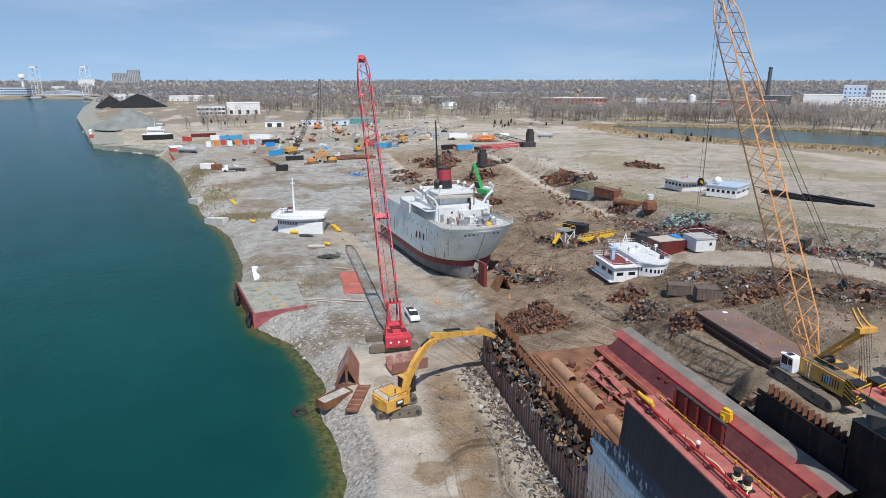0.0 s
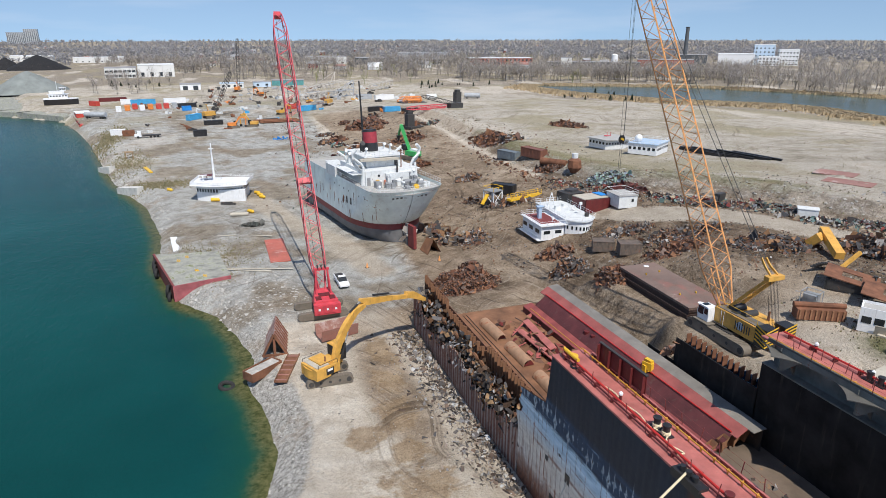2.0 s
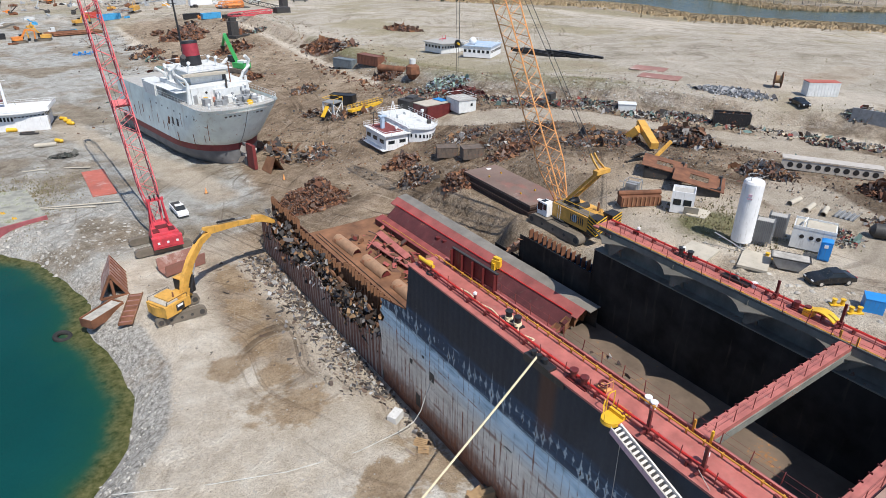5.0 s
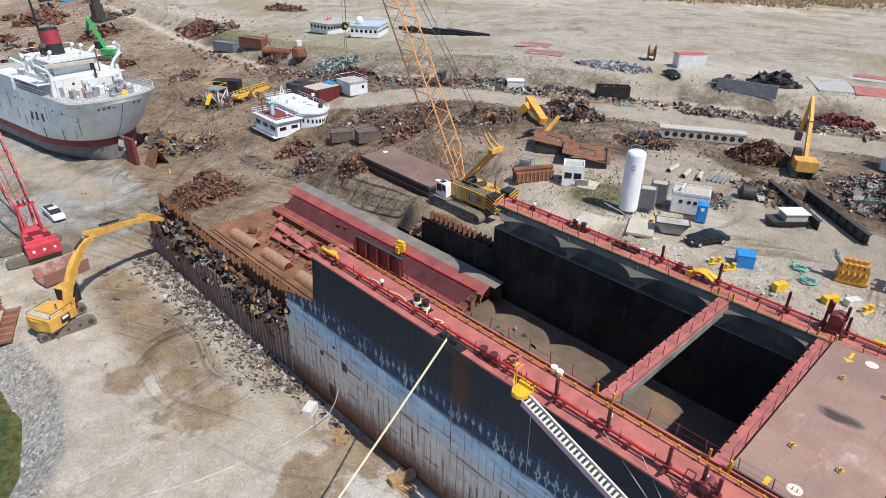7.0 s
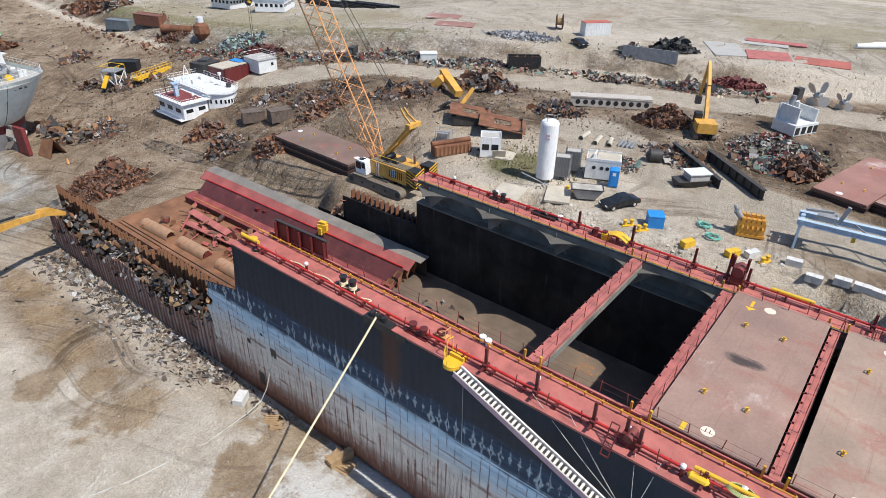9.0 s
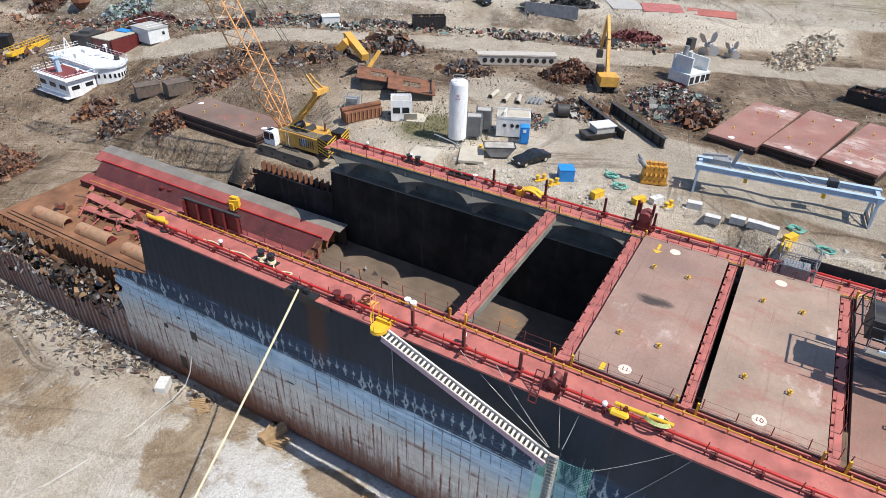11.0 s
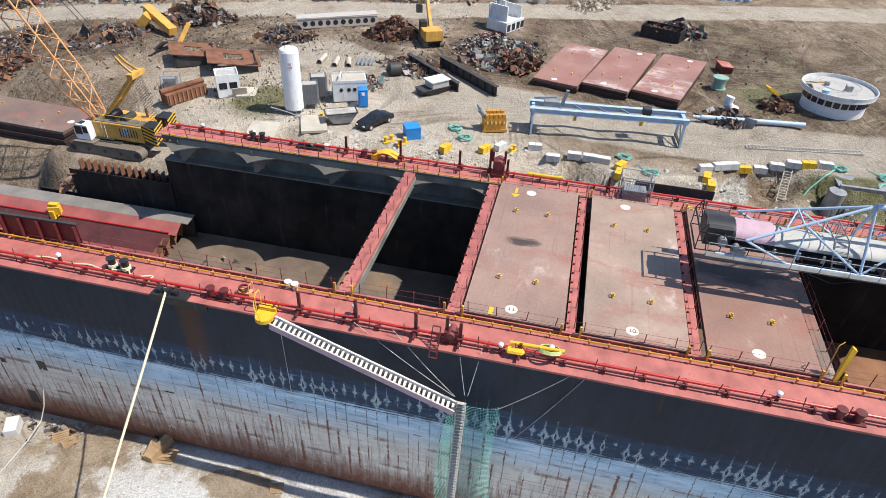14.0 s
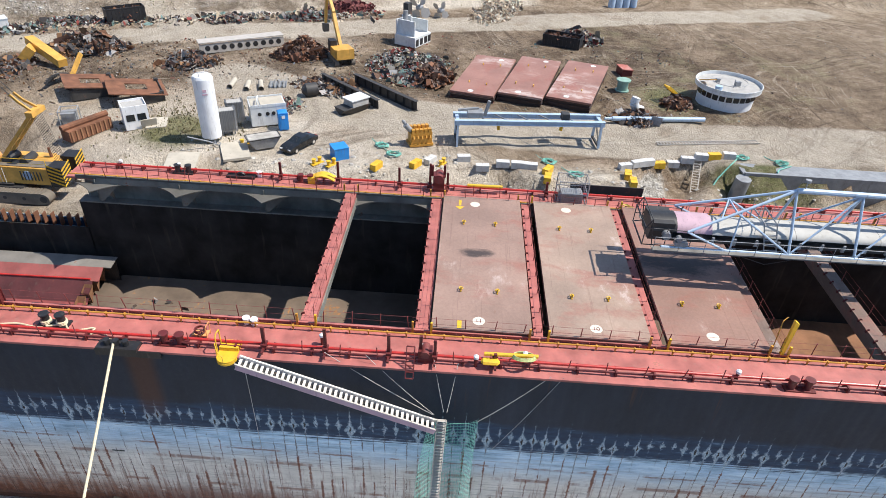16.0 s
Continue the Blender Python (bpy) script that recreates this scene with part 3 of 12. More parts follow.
    c = mixc(t, calc(t, "MULTIPLY", dust, 0.3), c, (0.5, 0.45, 0.38))
    specks = step(t, noise_tex(t, 1.1, 6, 0.85), 0.63, 0.68)
    c = mixc(t, calc(t, "MULTIPLY", specks, calc(t, "ADD", 0.15, calc(t, "MULTIPLY", mask("mud"), 0.35))), c, (0.05, 0.04, 0.035))
    c = mixc(t, 0.8, c, ramp(t, grain, (0.38, (0.5, 0.49, 0.48)), (0.52, (1.04, 1.04, 1.04))), "MULTIPLY")
    t.links.new(c, bs.inputs["Base Color"])
    bs.inputs["Roughness"].default_value = 0.95
    bs.inputs["Specular IOR Level"].default_value = 0.2
    relief(t, bs, calc(t, "ADD", calc(t, "MULTIPLY", mid, 0.7), calc(t, "ADD", calc(t, "MULTIPLY", fine, 0.5), calc(t, "MULTIPLY", grain, 0.12))), 0.9, 0.9)
    return m


def water_material(name, col, wave, shallow=False):
    m, t, bs = nodes(name)
    c = ramp(t, noise_tex(t, 0.02, 4), (0.3, tuple(v * 0.6 for v in col)), (0.7, tuple(v * 0.95 for v in col)))
    if shallow:
        # the stony bed shows through near the shore
        a = t.nodes.new("ShaderNodeAttribute")
        a.attribute_name = "shallow"
        f = calc(t, "ADD", a.outputs["Fac"], calc(t, "MULTIPLY", calc(t, "SUBTRACT", noise_tex(t, 0.35, 6, 0.7), 0.5), 0.35))
        c = mixc(t, step(t, f, 0.1, 0.75), c, (0.01, 0.06, 0.04))
        c = mixc(t, step(t, f, 0.5, 1.0), c, ramp(t, noise_tex(t, 1.2, 6, 0.75), (0.35, (0.03, 0.04, 0.012)), (0.65, (0.13, 0.125, 0.055))))
    t.links.new(c, bs.inputs["Base Color"])
    bs.inputs["Roughness"].default_value, bs.inputs["IOR"].default_value = 0.16, 1.33
    bs.inputs["Specular IOR Level"].default_value = 0.055
    h = calc(t, "ADD", noise_tex(t, 0.7, 4, 0.6, stretch=(1, 0.5, 1)), calc(t, "MULTIPLY", noise_tex(t, 2.5, 3, 0.6), 0.3))
    relief(t, bs, h, wave, 0.8)
    return m


m_cover = cover_material("hatch_cover_paint", (0.36, 0.262, 0.205), 0.02, -0.02)
m_coverburnt = cover_material("scorched_cover_paint", (0.335, 0.222, 0.178), 0.05, -0.02, (0.2, 0.5, 0.6, 1.5))
# this cover's stain is soot plus the conveyor's shadow painted into the colour
m_cover_soot_shadow = cover_material("sooty_shadowed_cover_paint", (0.3, 0.175, 0.135), 0.0, -0.04, (0.7, 0.2, 1.9, 3.6))
m_coverold = cover_material("dull_cover_paint", (0.33, 0.17, 0.135), 0.1, 0.0)
m_coverbrown = cover_material("brown_plate_paint", (0.21, 0.145, 0.115), 0.0, 0.0)
m_redsheet = cover_material("faded_red_sheet", (0.46, 0.13, 0.09), 0.04, 0.0)
m_hull, m_ground = hull_material(), ground_material()
m_water = water_material("river_water", (0.006, 0.068, 0.067), 0.22, True)
m_pond = water_material("pond_water", (0.095, 0.125, 0.105), 0.1)

# ---- ground and water ----
SHORE = [(-60, -3000), (-60, -50), (-40, 20), (-34, 45), (-30, 59), (-26, 64), (-24, 72), (-25, 82), (-27, 89), (-25.5, 95), (-27, 103), (-30, 113), (-36, 121), (-41, 142), (-42, 165), (-48, 196), (-53, 211), (-60, 231), (-68, 265), (-79, 318), (-92, 368), (-109, 422), (-137, 447), (-143, 478), (-239, 773), (-290, 986), (-358, 1302), (-425, 1484), (-545, 1530), (-3000, 1100), (-3000, -3000)]
ROAD = [(46, 126), (52, 112), (61, 101), (67.5, 87), (75, 70), (81, 58), (84, 44), (90, 28), (99, 0), (106, -20), (118, -60)]
BANK = [(66, 420), (64, 300), (57, 215), (55, 160), (60, 127), (72, 104), (78, 88), (84, 76), (92, 58), (95, 44), (101, 28), (112, 0), (124, -60), (150, -300)]


POND = [(206, 463), (211, 400), (237, 340), (256, 320), (282, 291), (288, 264), (277, 224), (291, 191), (330, 120), (420, 90), (430, 140), (350, 200), (341, 222), (357, 269), (372, 303), (351, 356), (322, 407), (284, 436), (221, 469)]


def ss(a, b, v):
    k = np.clip((np.asarray(v, float) - a) / (b - a), 0, 1)
    return k * k * (3 - 2 * k)


def along(x, y, line):
    """Distance to a line on the plan, minus on its left."""
    best, side = np.full(np.shape(x), 1e9), np.ones(np.shape(x))
    for (ax, ay), (bx, by) in zip(line, line[1:]):
        dx, dy = bx - ax, by - ay
        k = np.clip(((x - ax) * dx + (y - ay) * dy) / (dx * dx + dy * dy), 0, 1)
        d = np.hypot(x - ax - k * dx, y - ay - k * dy)
        s = np.sign(dx * (y - ay) - dy * (x - ax))
        side, best = np.where(d < best, s, side), np.minimum(d, best)
    return best * side


def inside(x, y, poly):
    r = np.zeros(np.shape(x), bool)
    for (ax, ay), (bx, by) in zip(poly, poly[1:] + poly[:1]):
        if ay != by:
            r ^= ((ay > y) != (by > y)) & (x < (bx - ax) * (y - ay) / (by - ay) + ax)
    return r


def height(x, y):
    """The lie of the land without its fine roughness."""
    x, y = np.asarray(x, float), np.asarray(y, float)
    s = ss(52, 105, y)
    x0, w, top = 24.3 - 16.3 * s, 0.4 + 59.6 * s, 11.3 - 4.3 * ss(90, 190, y)
    z = top * ss(0, 1, (x - x0) / w)
    pad = ss(9, 5, np.hypot(x - 28.5, (y - 60.5) / 1.3)) * (x > 23.6)
    z = z + (9.6 - z) * pad
    slab_pad = ss(1.6, 1.0, np.maximum(np.abs(x - 33.6) / 4.6, np.abs(y - 77.6) / 9.6))
    z = z + (6.9 - z) * slab_pad
    z = z + 3.6 * np.exp(-((x - 13) / 9) ** 2 - ((y - 92) / 8) ** 2)
    z = z - 1.4 * ss(-6, 0, x) * ss(102, 92, y) * (x < 23.6)
    z = np.where((x > 0.3) & (x < 23.3) & (y < 89), -1.9, z)
    d = along(x, y, BANK)
    gap = 1 - 0.85 * np.exp(-(((x - 87) / 7) ** 2 + ((y - 69) / 7) ** 2))
    z = z + 3.4 * ss(0, 8, d) * gap * ss(420, 300, y)
    z = z + (3.0 - z) * np.maximum(ss(250, 480, y), ss(-80, -500, y))
    z = z + (4.0 - z) * np.maximum(ss(150, 300, x), 0)
    pd = np.where(inside(x, y, POND), 0, np.abs(along(x, y, POND + POND[:1])))
    z = z + (5.0 - z) * ss(55, 22, pd)
    sh = np.abs(along(x, y, SHORE[1:27]))
    sh = np.where(inside(x, y, SHORE), -sh, sh)
    z = -4.5 + (z + 4.5) * ss(-5, 5.5, sh)
    return z


def spread(a, b, fine, far, k=1.065):
    mid = list(np.arange(a, b + 0.01, fine))
    out, s, v = [], fine, b
    while v < far:
        s *= k
        v += s
        out.append(v)
    lo, s, v = [], fine, a
    while v > -far:
        s *= k
        v -= s
        lo.append(v)
    return np.array(lo[::-1] + mid + out)


def rough(x, y):
    out = np.zeros(len(x))
    for i in np.nonzero(np.hypot(x, y) < 420)[0]:
        a, b = x[i], y[i]
        out[i] = 0.22 * noise.noise((a * 0.25, b * 0.25, 0)) + 0.3 * noise.noise((a * 0.06, b * 0.06, 4)) + 0.07 * noise.noise((a * 0.9, b * 0.9, 9))
    return out


GRID = {}


def sheet():
    gx, gy = spread(-45, 118, 0.9, 4700), spread(-30, 165, 0.9, 4700)
    X, Y = np.meshgrid(gx, gy)
    x, y = X.ravel(), Y.ravel()
    z = height(x, y)
    near = ss(600, 200, np.hypot(x, y))
    hull = (x > -0.6) & (x < 24.3) & (y < 92)
    sh = np.abs(along(x, y, SHORE[1:27]))
    land = np.where(inside(x, y, SHORE), -sh, sh)
    r = rough(x, y) * near
    # the dock's broken edge: the ground has slumped between it and the hull
    ey = np.array([-80, -45, -34, -32, -20, -18.5, -13, -8.5, -7.2, -6.2, -4.5, -3, 1, 4, 6, 8, 14, 16, 22, 30, 39, 48, 52])
    ex_ = np.array([43, 43, 43, 39.2, 38.8, 42, 42.4, 40.6, 38.5, 34, 34, 35, 34.6, 33.6, 36.2, 37.0, 36.4, 34.4, 33.6, 34.4, 34.6, 34.2, 30])
    lip = np.interp(y, ey, ex_) + np.array([0.5 * noise.noise((b_ * 0.7, 3, 1)) for b_ in y])
    deep = np.interp(y, [-80, 0, 6, 15, 20, 48, 53], [3.4, 3.2, 2.6, 2.4, 1.5, 1.3, 0])
    slump = ss(0, 1, (lip - x) / (1.1 + 0.5 * np.sin(y * 1.3))) * (x > 23.5) * (y < 53)
    r -= slump * deep * (0.8 + 0.25 * np.sin(y * 0.9 + x * 0.5))
    z = np.where(hull, z, z + r)
    n, k = len(gx), len(gy)
    GRID.update(x=gx, y=gy, z=z.reshape(k, n))
    i = (np.arange(k - 1)[:, None] * n + np.arange(n - 1)[None, :]).ravel()
    me = bpy.data.meshes.new("ground")
    me.from_pydata(np.stack([x, y, z], 1).tolist(), [], np.stack([i, i + 1, i + n + 1, i + n], 1).tolist())
    me.shade_smooth()
    bank = along(x, y, BANK)
    road_a = along(x, y, ROAD)
    road_b = along(x, y, [(60, 48), (52, 30), (48, 12), (47, -6), (48, -30), (50, -80)])
    road_c = along(x, y, [(82, 60), (88, 68), (105, 74), (140, 80)])
    road_d = along(x, y, [(-18, 185), (-12, 160), (-4, 140), (0, 120)])
    road_e = along(x, y, [(20, 112), (30, 118), (46, 112), (60, 104)])
    yard = ss(-14, 4, x - 0.10 * (y - 100)) * ss(64, 100, y) * ss(360, 240, y)
    right = ss(24, 40, x) * ss(25, 45, y)
    mud = np.maximum.reduce([yard * ss(2, -6, bank), right * ss(4, -4, bank) * 0.68, 0.66 * ss(34, 50, x) * ss(2, -5, bank), 1.0 * ss(33, 42, x) * ss(40, 28, y) * ss(4, -4, bank), 0.55 * ss(-1, 2, bank) * ss(11, 6, bank) * ss(0, 40, y), 0.5 * slump, 0.85 * ss(46, 58, y) * ss(20, 24, x) * ss(3, -4, bank), 0.5 * ss(-42, -30, x) * ss(12, 0, x) * ss(96, 112, y) * ss(230, 190, y), 1.0 * np.exp(-((x + 8.5) / 4.6) ** 2 - ((y - 78) / 24) ** 2), 0.85 * ss(52, 62, x) * ss(8, -4, y) * ss(-140, -60, y), 0.5 * np.exp(-((x + 3) / 4) ** 2 - ((y - 60) / 18) ** 2)])
    dry = np.maximum.reduce([ss(4, 10, bank), ss(300, 420, y), ss(-200, -300, x), 0.7 * ss(-20, -60, x) * ss(200, 240, y)])
    green = np.maximum.reduce([0.95 * np.exp(-((x - 41) / 7) ** 2 - ((y - 48) / 7) ** 2), 0.8 * np.exp(-((x - 46) / 4) ** 2 - ((y + 24) / 9) ** 2), 0.75 * np.exp(-((x - 62) / 9) ** 2 - ((y + 16) / 9) ** 2), 0.9 * np.exp(-((x - 40.5) / 6) ** 2 - ((y + 23) / 9) ** 2), 0.42 * ss(40, 48, x) * ss(8, -6, y) * ss(4, -4, bank), 0.8 * np.exp(-((x + 33) / 5) ** 2 - ((y - 136) / 7) ** 2), 0.5 * np.exp(-((x + 24) / 12) ** 2 - ((y - 155) / 40) ** 2), 0.72 * ss(1, 6, bank) * ss(18, 9, bank) * ss(300, 200, y) * ss(70, 110, y), 0.4 * ss(12, 20, bank) * ss(420, 300, y)])
    stone = np.maximum.reduce([ss(6.5, 2.5, np.abs(land)) * ss(230, 180, y), 0.45 * ss(0.5, 3, bank) * ss(11, 7, bank) * ss(30, 60, y) * ss(260, 160, y), 0.75 * slump * ss(-14, -8, y) * ss(14, 8, y), 0.3 * slump])
    road = np.maximum.reduce([1.15 * ss(6, 2.5, np.abs(road_a)), ss(7.5, 4, np.abs(road_b)) * 0.9, ss(7, 2, np.abs(road_c)), ss(8, 0, np.abs(road_d)) * 0.8, 0.75 * np.exp(-((x - 100) / 14) ** 2 - ((y - 80) / 16) ** 2)])
    # blackened soil round the scrap heaps
    spots = ((68, 23, 13, 10), (62, 42, 12, 8), (57, 80, 16, 8), (50, 95, 12, 9), (66, 74, 10, 8), (66, 56, 9, 6), (88, -6, 8, 7), (46, 108, 10, 6), (60, 127, 8, 10), (58, 150, 6, 16), (38, 146, 9, 6), (31, 96, 6, 12), (13, 106, 9, 7), (76, -14, 16, 14), (58, 40, 7, 6))
    soil = np.maximum.reduce([np.exp(-((x - a) / c) ** 2 - ((y - b) / d) ** 2) for a, b, c, d in spots] + [0.3 * np.exp(-((x - 28) / 16) ** 2 - ((y - 116) / 30) ** 2), 0.55 * ss(46, 56, x) * ss(2, -6, bank) * ss(150, 120, y) * ss(-50, -30, y), 0.6 * ss(-1, 2, bank) * ss(10, 6, bank) * ss(20, 50, y) * ss(300, 200, y)])
    clean = np.maximum(np.exp(-((x - 38) / 13) ** 4 - ((y - 45) / 22) ** 4), np.exp(-((x - 44) / 9) ** 4 - ((y - 22) / 14) ** 4))
    mud, soil = mud * (1 - 0.45 * clean), soil * (1 - 0.9 * clean)
    for name, val in (("mud", mud), ("soil", soil), ("dry", dry), ("green", green), ("stone", stone), ("road", road), ("hard", ss(-8, 6, land) * ss(14, -2, x - 0.06 * (y - 100)) * ss(92, 112, y) * ss(480, 400, y)), ("wet", np.maximum.reduce([np.exp(-((x - a) / c) ** 2 - ((y - b) / d) ** 2) for a, b, c, d in ((-7.6, 87, 2.2, 7), (-8.6, 79, 2.8, 6), (-9.6, 72, 3.0, 6), (-13.5, 68, 4.0, 4), (-10.4, 64, 3.0, 4), (-11, 58, 5, 4.5), (-2.5, 45, 3.5, 7), (-8, 43, 4.5, 5), (-3, 30, 2.5, 5))])), ("pale", np.minimum(1, 1.3 * np.exp(-((x + 5) / 9) ** 4 - ((y - 20) / 22) ** 4))), ("reed", ss(26, 12, np.where(inside(x, y, POND), 0, np.abs(along(x, y, POND + POND[:1]))))), ("wood", np.maximum(ss(560, 680, np.hypot(x, y)), ss(30, 55, x - 250 + 0.3 * y) * ss(300, 340, np.hypot(x, y)) * 0.55))):
        a = me.attributes.new(name, "FLOAT", "POINT")
        a.data.foreach_set("value", val.astype(np.float32))
    # the river lies over the sunken part of the sheet, with the depth of its bed as a mask
    wet = (land < 9) & (x < 210)
    cell = wet[i] & wet[i + 1] & wet[i + n] & wet[i + n + 1]
    q = np.stack([i, i + 1, i + n + 1, i + n], 1)[cell]
    used, idx = np.unique(q, return_inverse=True)
    wm = bpy.data.meshes.new("water")
    wm.from_pydata(np.stack([x[used], y[used], np.full(len(used), -2.2)], 1).tolist(), [], idx.reshape(q.shape).tolist())
    a = wm.attributes.new("shallow", "FLOAT", "POINT")
    a.data.foreach_set("value", (ss(-11, -3, land[used]) * 0.4 + 0.6 * ss(-4.2, 0.3, land[used])).astype(np.float32))
    wm.materials.append(m_water)
    tagged(new("water", wm), "teal green river water with small ripples", "river", kind="structure")
    me.materials.append(m_ground)
    return tagged(new("ground", me), "dusty shipyard ground of gravel, brown mud and dry grass", "ground", kind="structure")


sheet()

def lay(x, y):
    """Height of the built ground under a place."""
    gx, gy, gz = GRID["x"], GRID["y"], GRID["z"]
    i, j = int(np.searchsorted(gx, x)) - 1, int(np.searchsorted(gy, y)) - 1
    u, v = (x - gx[i]) / (gx[i + 1] - gx[i]), (y - gy[j]) / (gy[j + 1] - gy[j])
    return float((gz[j, i] * (1 - u) + gz[j, i + 1] * u) * (1 - v) + (gz[j + 1, i] * (1 - u) + gz[j + 1, i + 1] * u) * v)


pond = Build()
pond.add([(x, y, 5.2) for x, y in POND], [tuple(range(len(POND)))])
single("pond", pond, m_pond, "dark grey-green pond water beyond the yard", "pond", kind="structure")

# ---- the ship being cut up ----
DECK, BEAM, IN_L, IN_R, FLOOR = 16.0, 23.3, 3.35, 20.6, 4.4
AFT = -60.0
hull = thing("cargo_ship_hull", pose(0, 0, 0), "half cut-up bulk cargo ship hull, black over rusty blue-grey", "ship")


def side_outline():
    """The torn end of the near side, from the deck corner down: (y, z)."""
    r = random.Random(3)
    pts = [(52.3, DECK), (52.6, 13.2), (53.0, 10.6), (55.6, 10.0), (58.3, 9.4)]
    z = 9.0
    while z > -1.2:
        pts.append((58.2 + r.uniform(-0.7, 0.8), z))
        z -= r.uniform(0.35, 0.8)
    return pts + [(58.6, -1.7)]


b = Build()
out = side_outline()
# skin of the near side in vertical strakes with a slightly rounded bilge, so that plates show
ys = list(np.arange(AFT, 52, 2.4)) + [52.0]
rings = []
for y in ys:
    rings.append([(0.9, y, -1.75), (0.25, y, -1.3), (0.0, y, -0.6), (0.0, y, 4.0), (0.0, y, 8.0), (0.0, y, 12.0), (0.0, y, DECK)])
b.loft(rings, closed=False)
n = len(out)
b.add([(0, y, z) for y, z in out] + [(0.03, 51.98, z) for y, z in out], [(i, i + 1, n + i + 1, n + i) for i in range(n - 1)])
part("side_plating", b, m_hull, hull, "black and faded blue-grey side plating streaked with rust")
b = Build()
b.add([(0.12, y, z) for y, z in out] + [(0.12, 40, z) for y, z in out], [(i, n + i, n + i + 1, i + 1) for i in range(n - 1)])
part("inner_skin", b, m_rust, hull)
b = Build()
b.add([(0.4, 52.2, DECK), (0.4, 52.2, -1), (2.4, 51.6, -1), (2.4, 51.6, DECK)], [(0, 1, 2, 3)])
part("cut_bulkhead", b, m_darksteel, hull)

# far side shell with its grey upper strake
b = Build()
b.box(BEAM - 0.06, (AFT + 49) / 2, (DECK - 2) / 2, 0.12, 49 - AFT, DECK + 1.6)
b.box(BEAM - 0.06, 55, 4.2, 0.12, 12.2, 11.4)
part("far_side_plating", b, m_hull, hull)
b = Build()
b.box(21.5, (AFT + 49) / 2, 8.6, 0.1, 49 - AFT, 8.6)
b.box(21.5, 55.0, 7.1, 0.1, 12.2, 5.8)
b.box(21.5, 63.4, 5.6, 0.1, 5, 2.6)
part("hold_side", b, m_hold, hull, "near-black steel hold wall")
b = Build()
b.box(22.0, (AFT + 49) / 2, 13.0, 1.2, 49 - AFT, 0.12)
b.box(22.4, (AFT + 48.5) / 2, 14.4, 0.1, 48.5 - AFT, 2.9)
part("upper_hold_side", b, m_upperside, hull, "stained grey-green upper hold side")
repeat("frame_stub", Build().box(0, 0, 0, 0.65, 0.09, 1.3), m_rust, hull, [pose(22.9, y, 9.8, 0, 0, rng.uniform(-8, 8)) for y in np.arange(50.0, 61, 0.82)], "cut rusty frame end")
part("hold_floor", Build().box(11.8, 23.0, FLOOR - 0.15, 19.4, 62, 0.3), m_holdfloor, hull, "dark brown dusty hold floor")
part("aft_floor", Build().box(11.8, (AFT - 8.0) / 2, FLOOR - 0.15, 19.4, -8.0 - AFT, 0.3), m_rustfloor, hull, "orange-brown rusty hold floor")
part("open_floor", Build().box(11.8, 70.5, FLOOR - 0.15, 18.6, 33, 0.3), m_rustfloor, hull, "orange-brown rusty floor of the cut hold")
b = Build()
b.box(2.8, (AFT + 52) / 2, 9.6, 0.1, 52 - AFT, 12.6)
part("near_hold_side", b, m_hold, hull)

# arched brackets below the far deck, one bay between two hatch beams
BEAMS = [46.1, 38.4, 30.8, 23.1, 15.4, 7.5, -0.4, -8.1, -15.9, -23.65, -31.4, -39.1, -47.3]
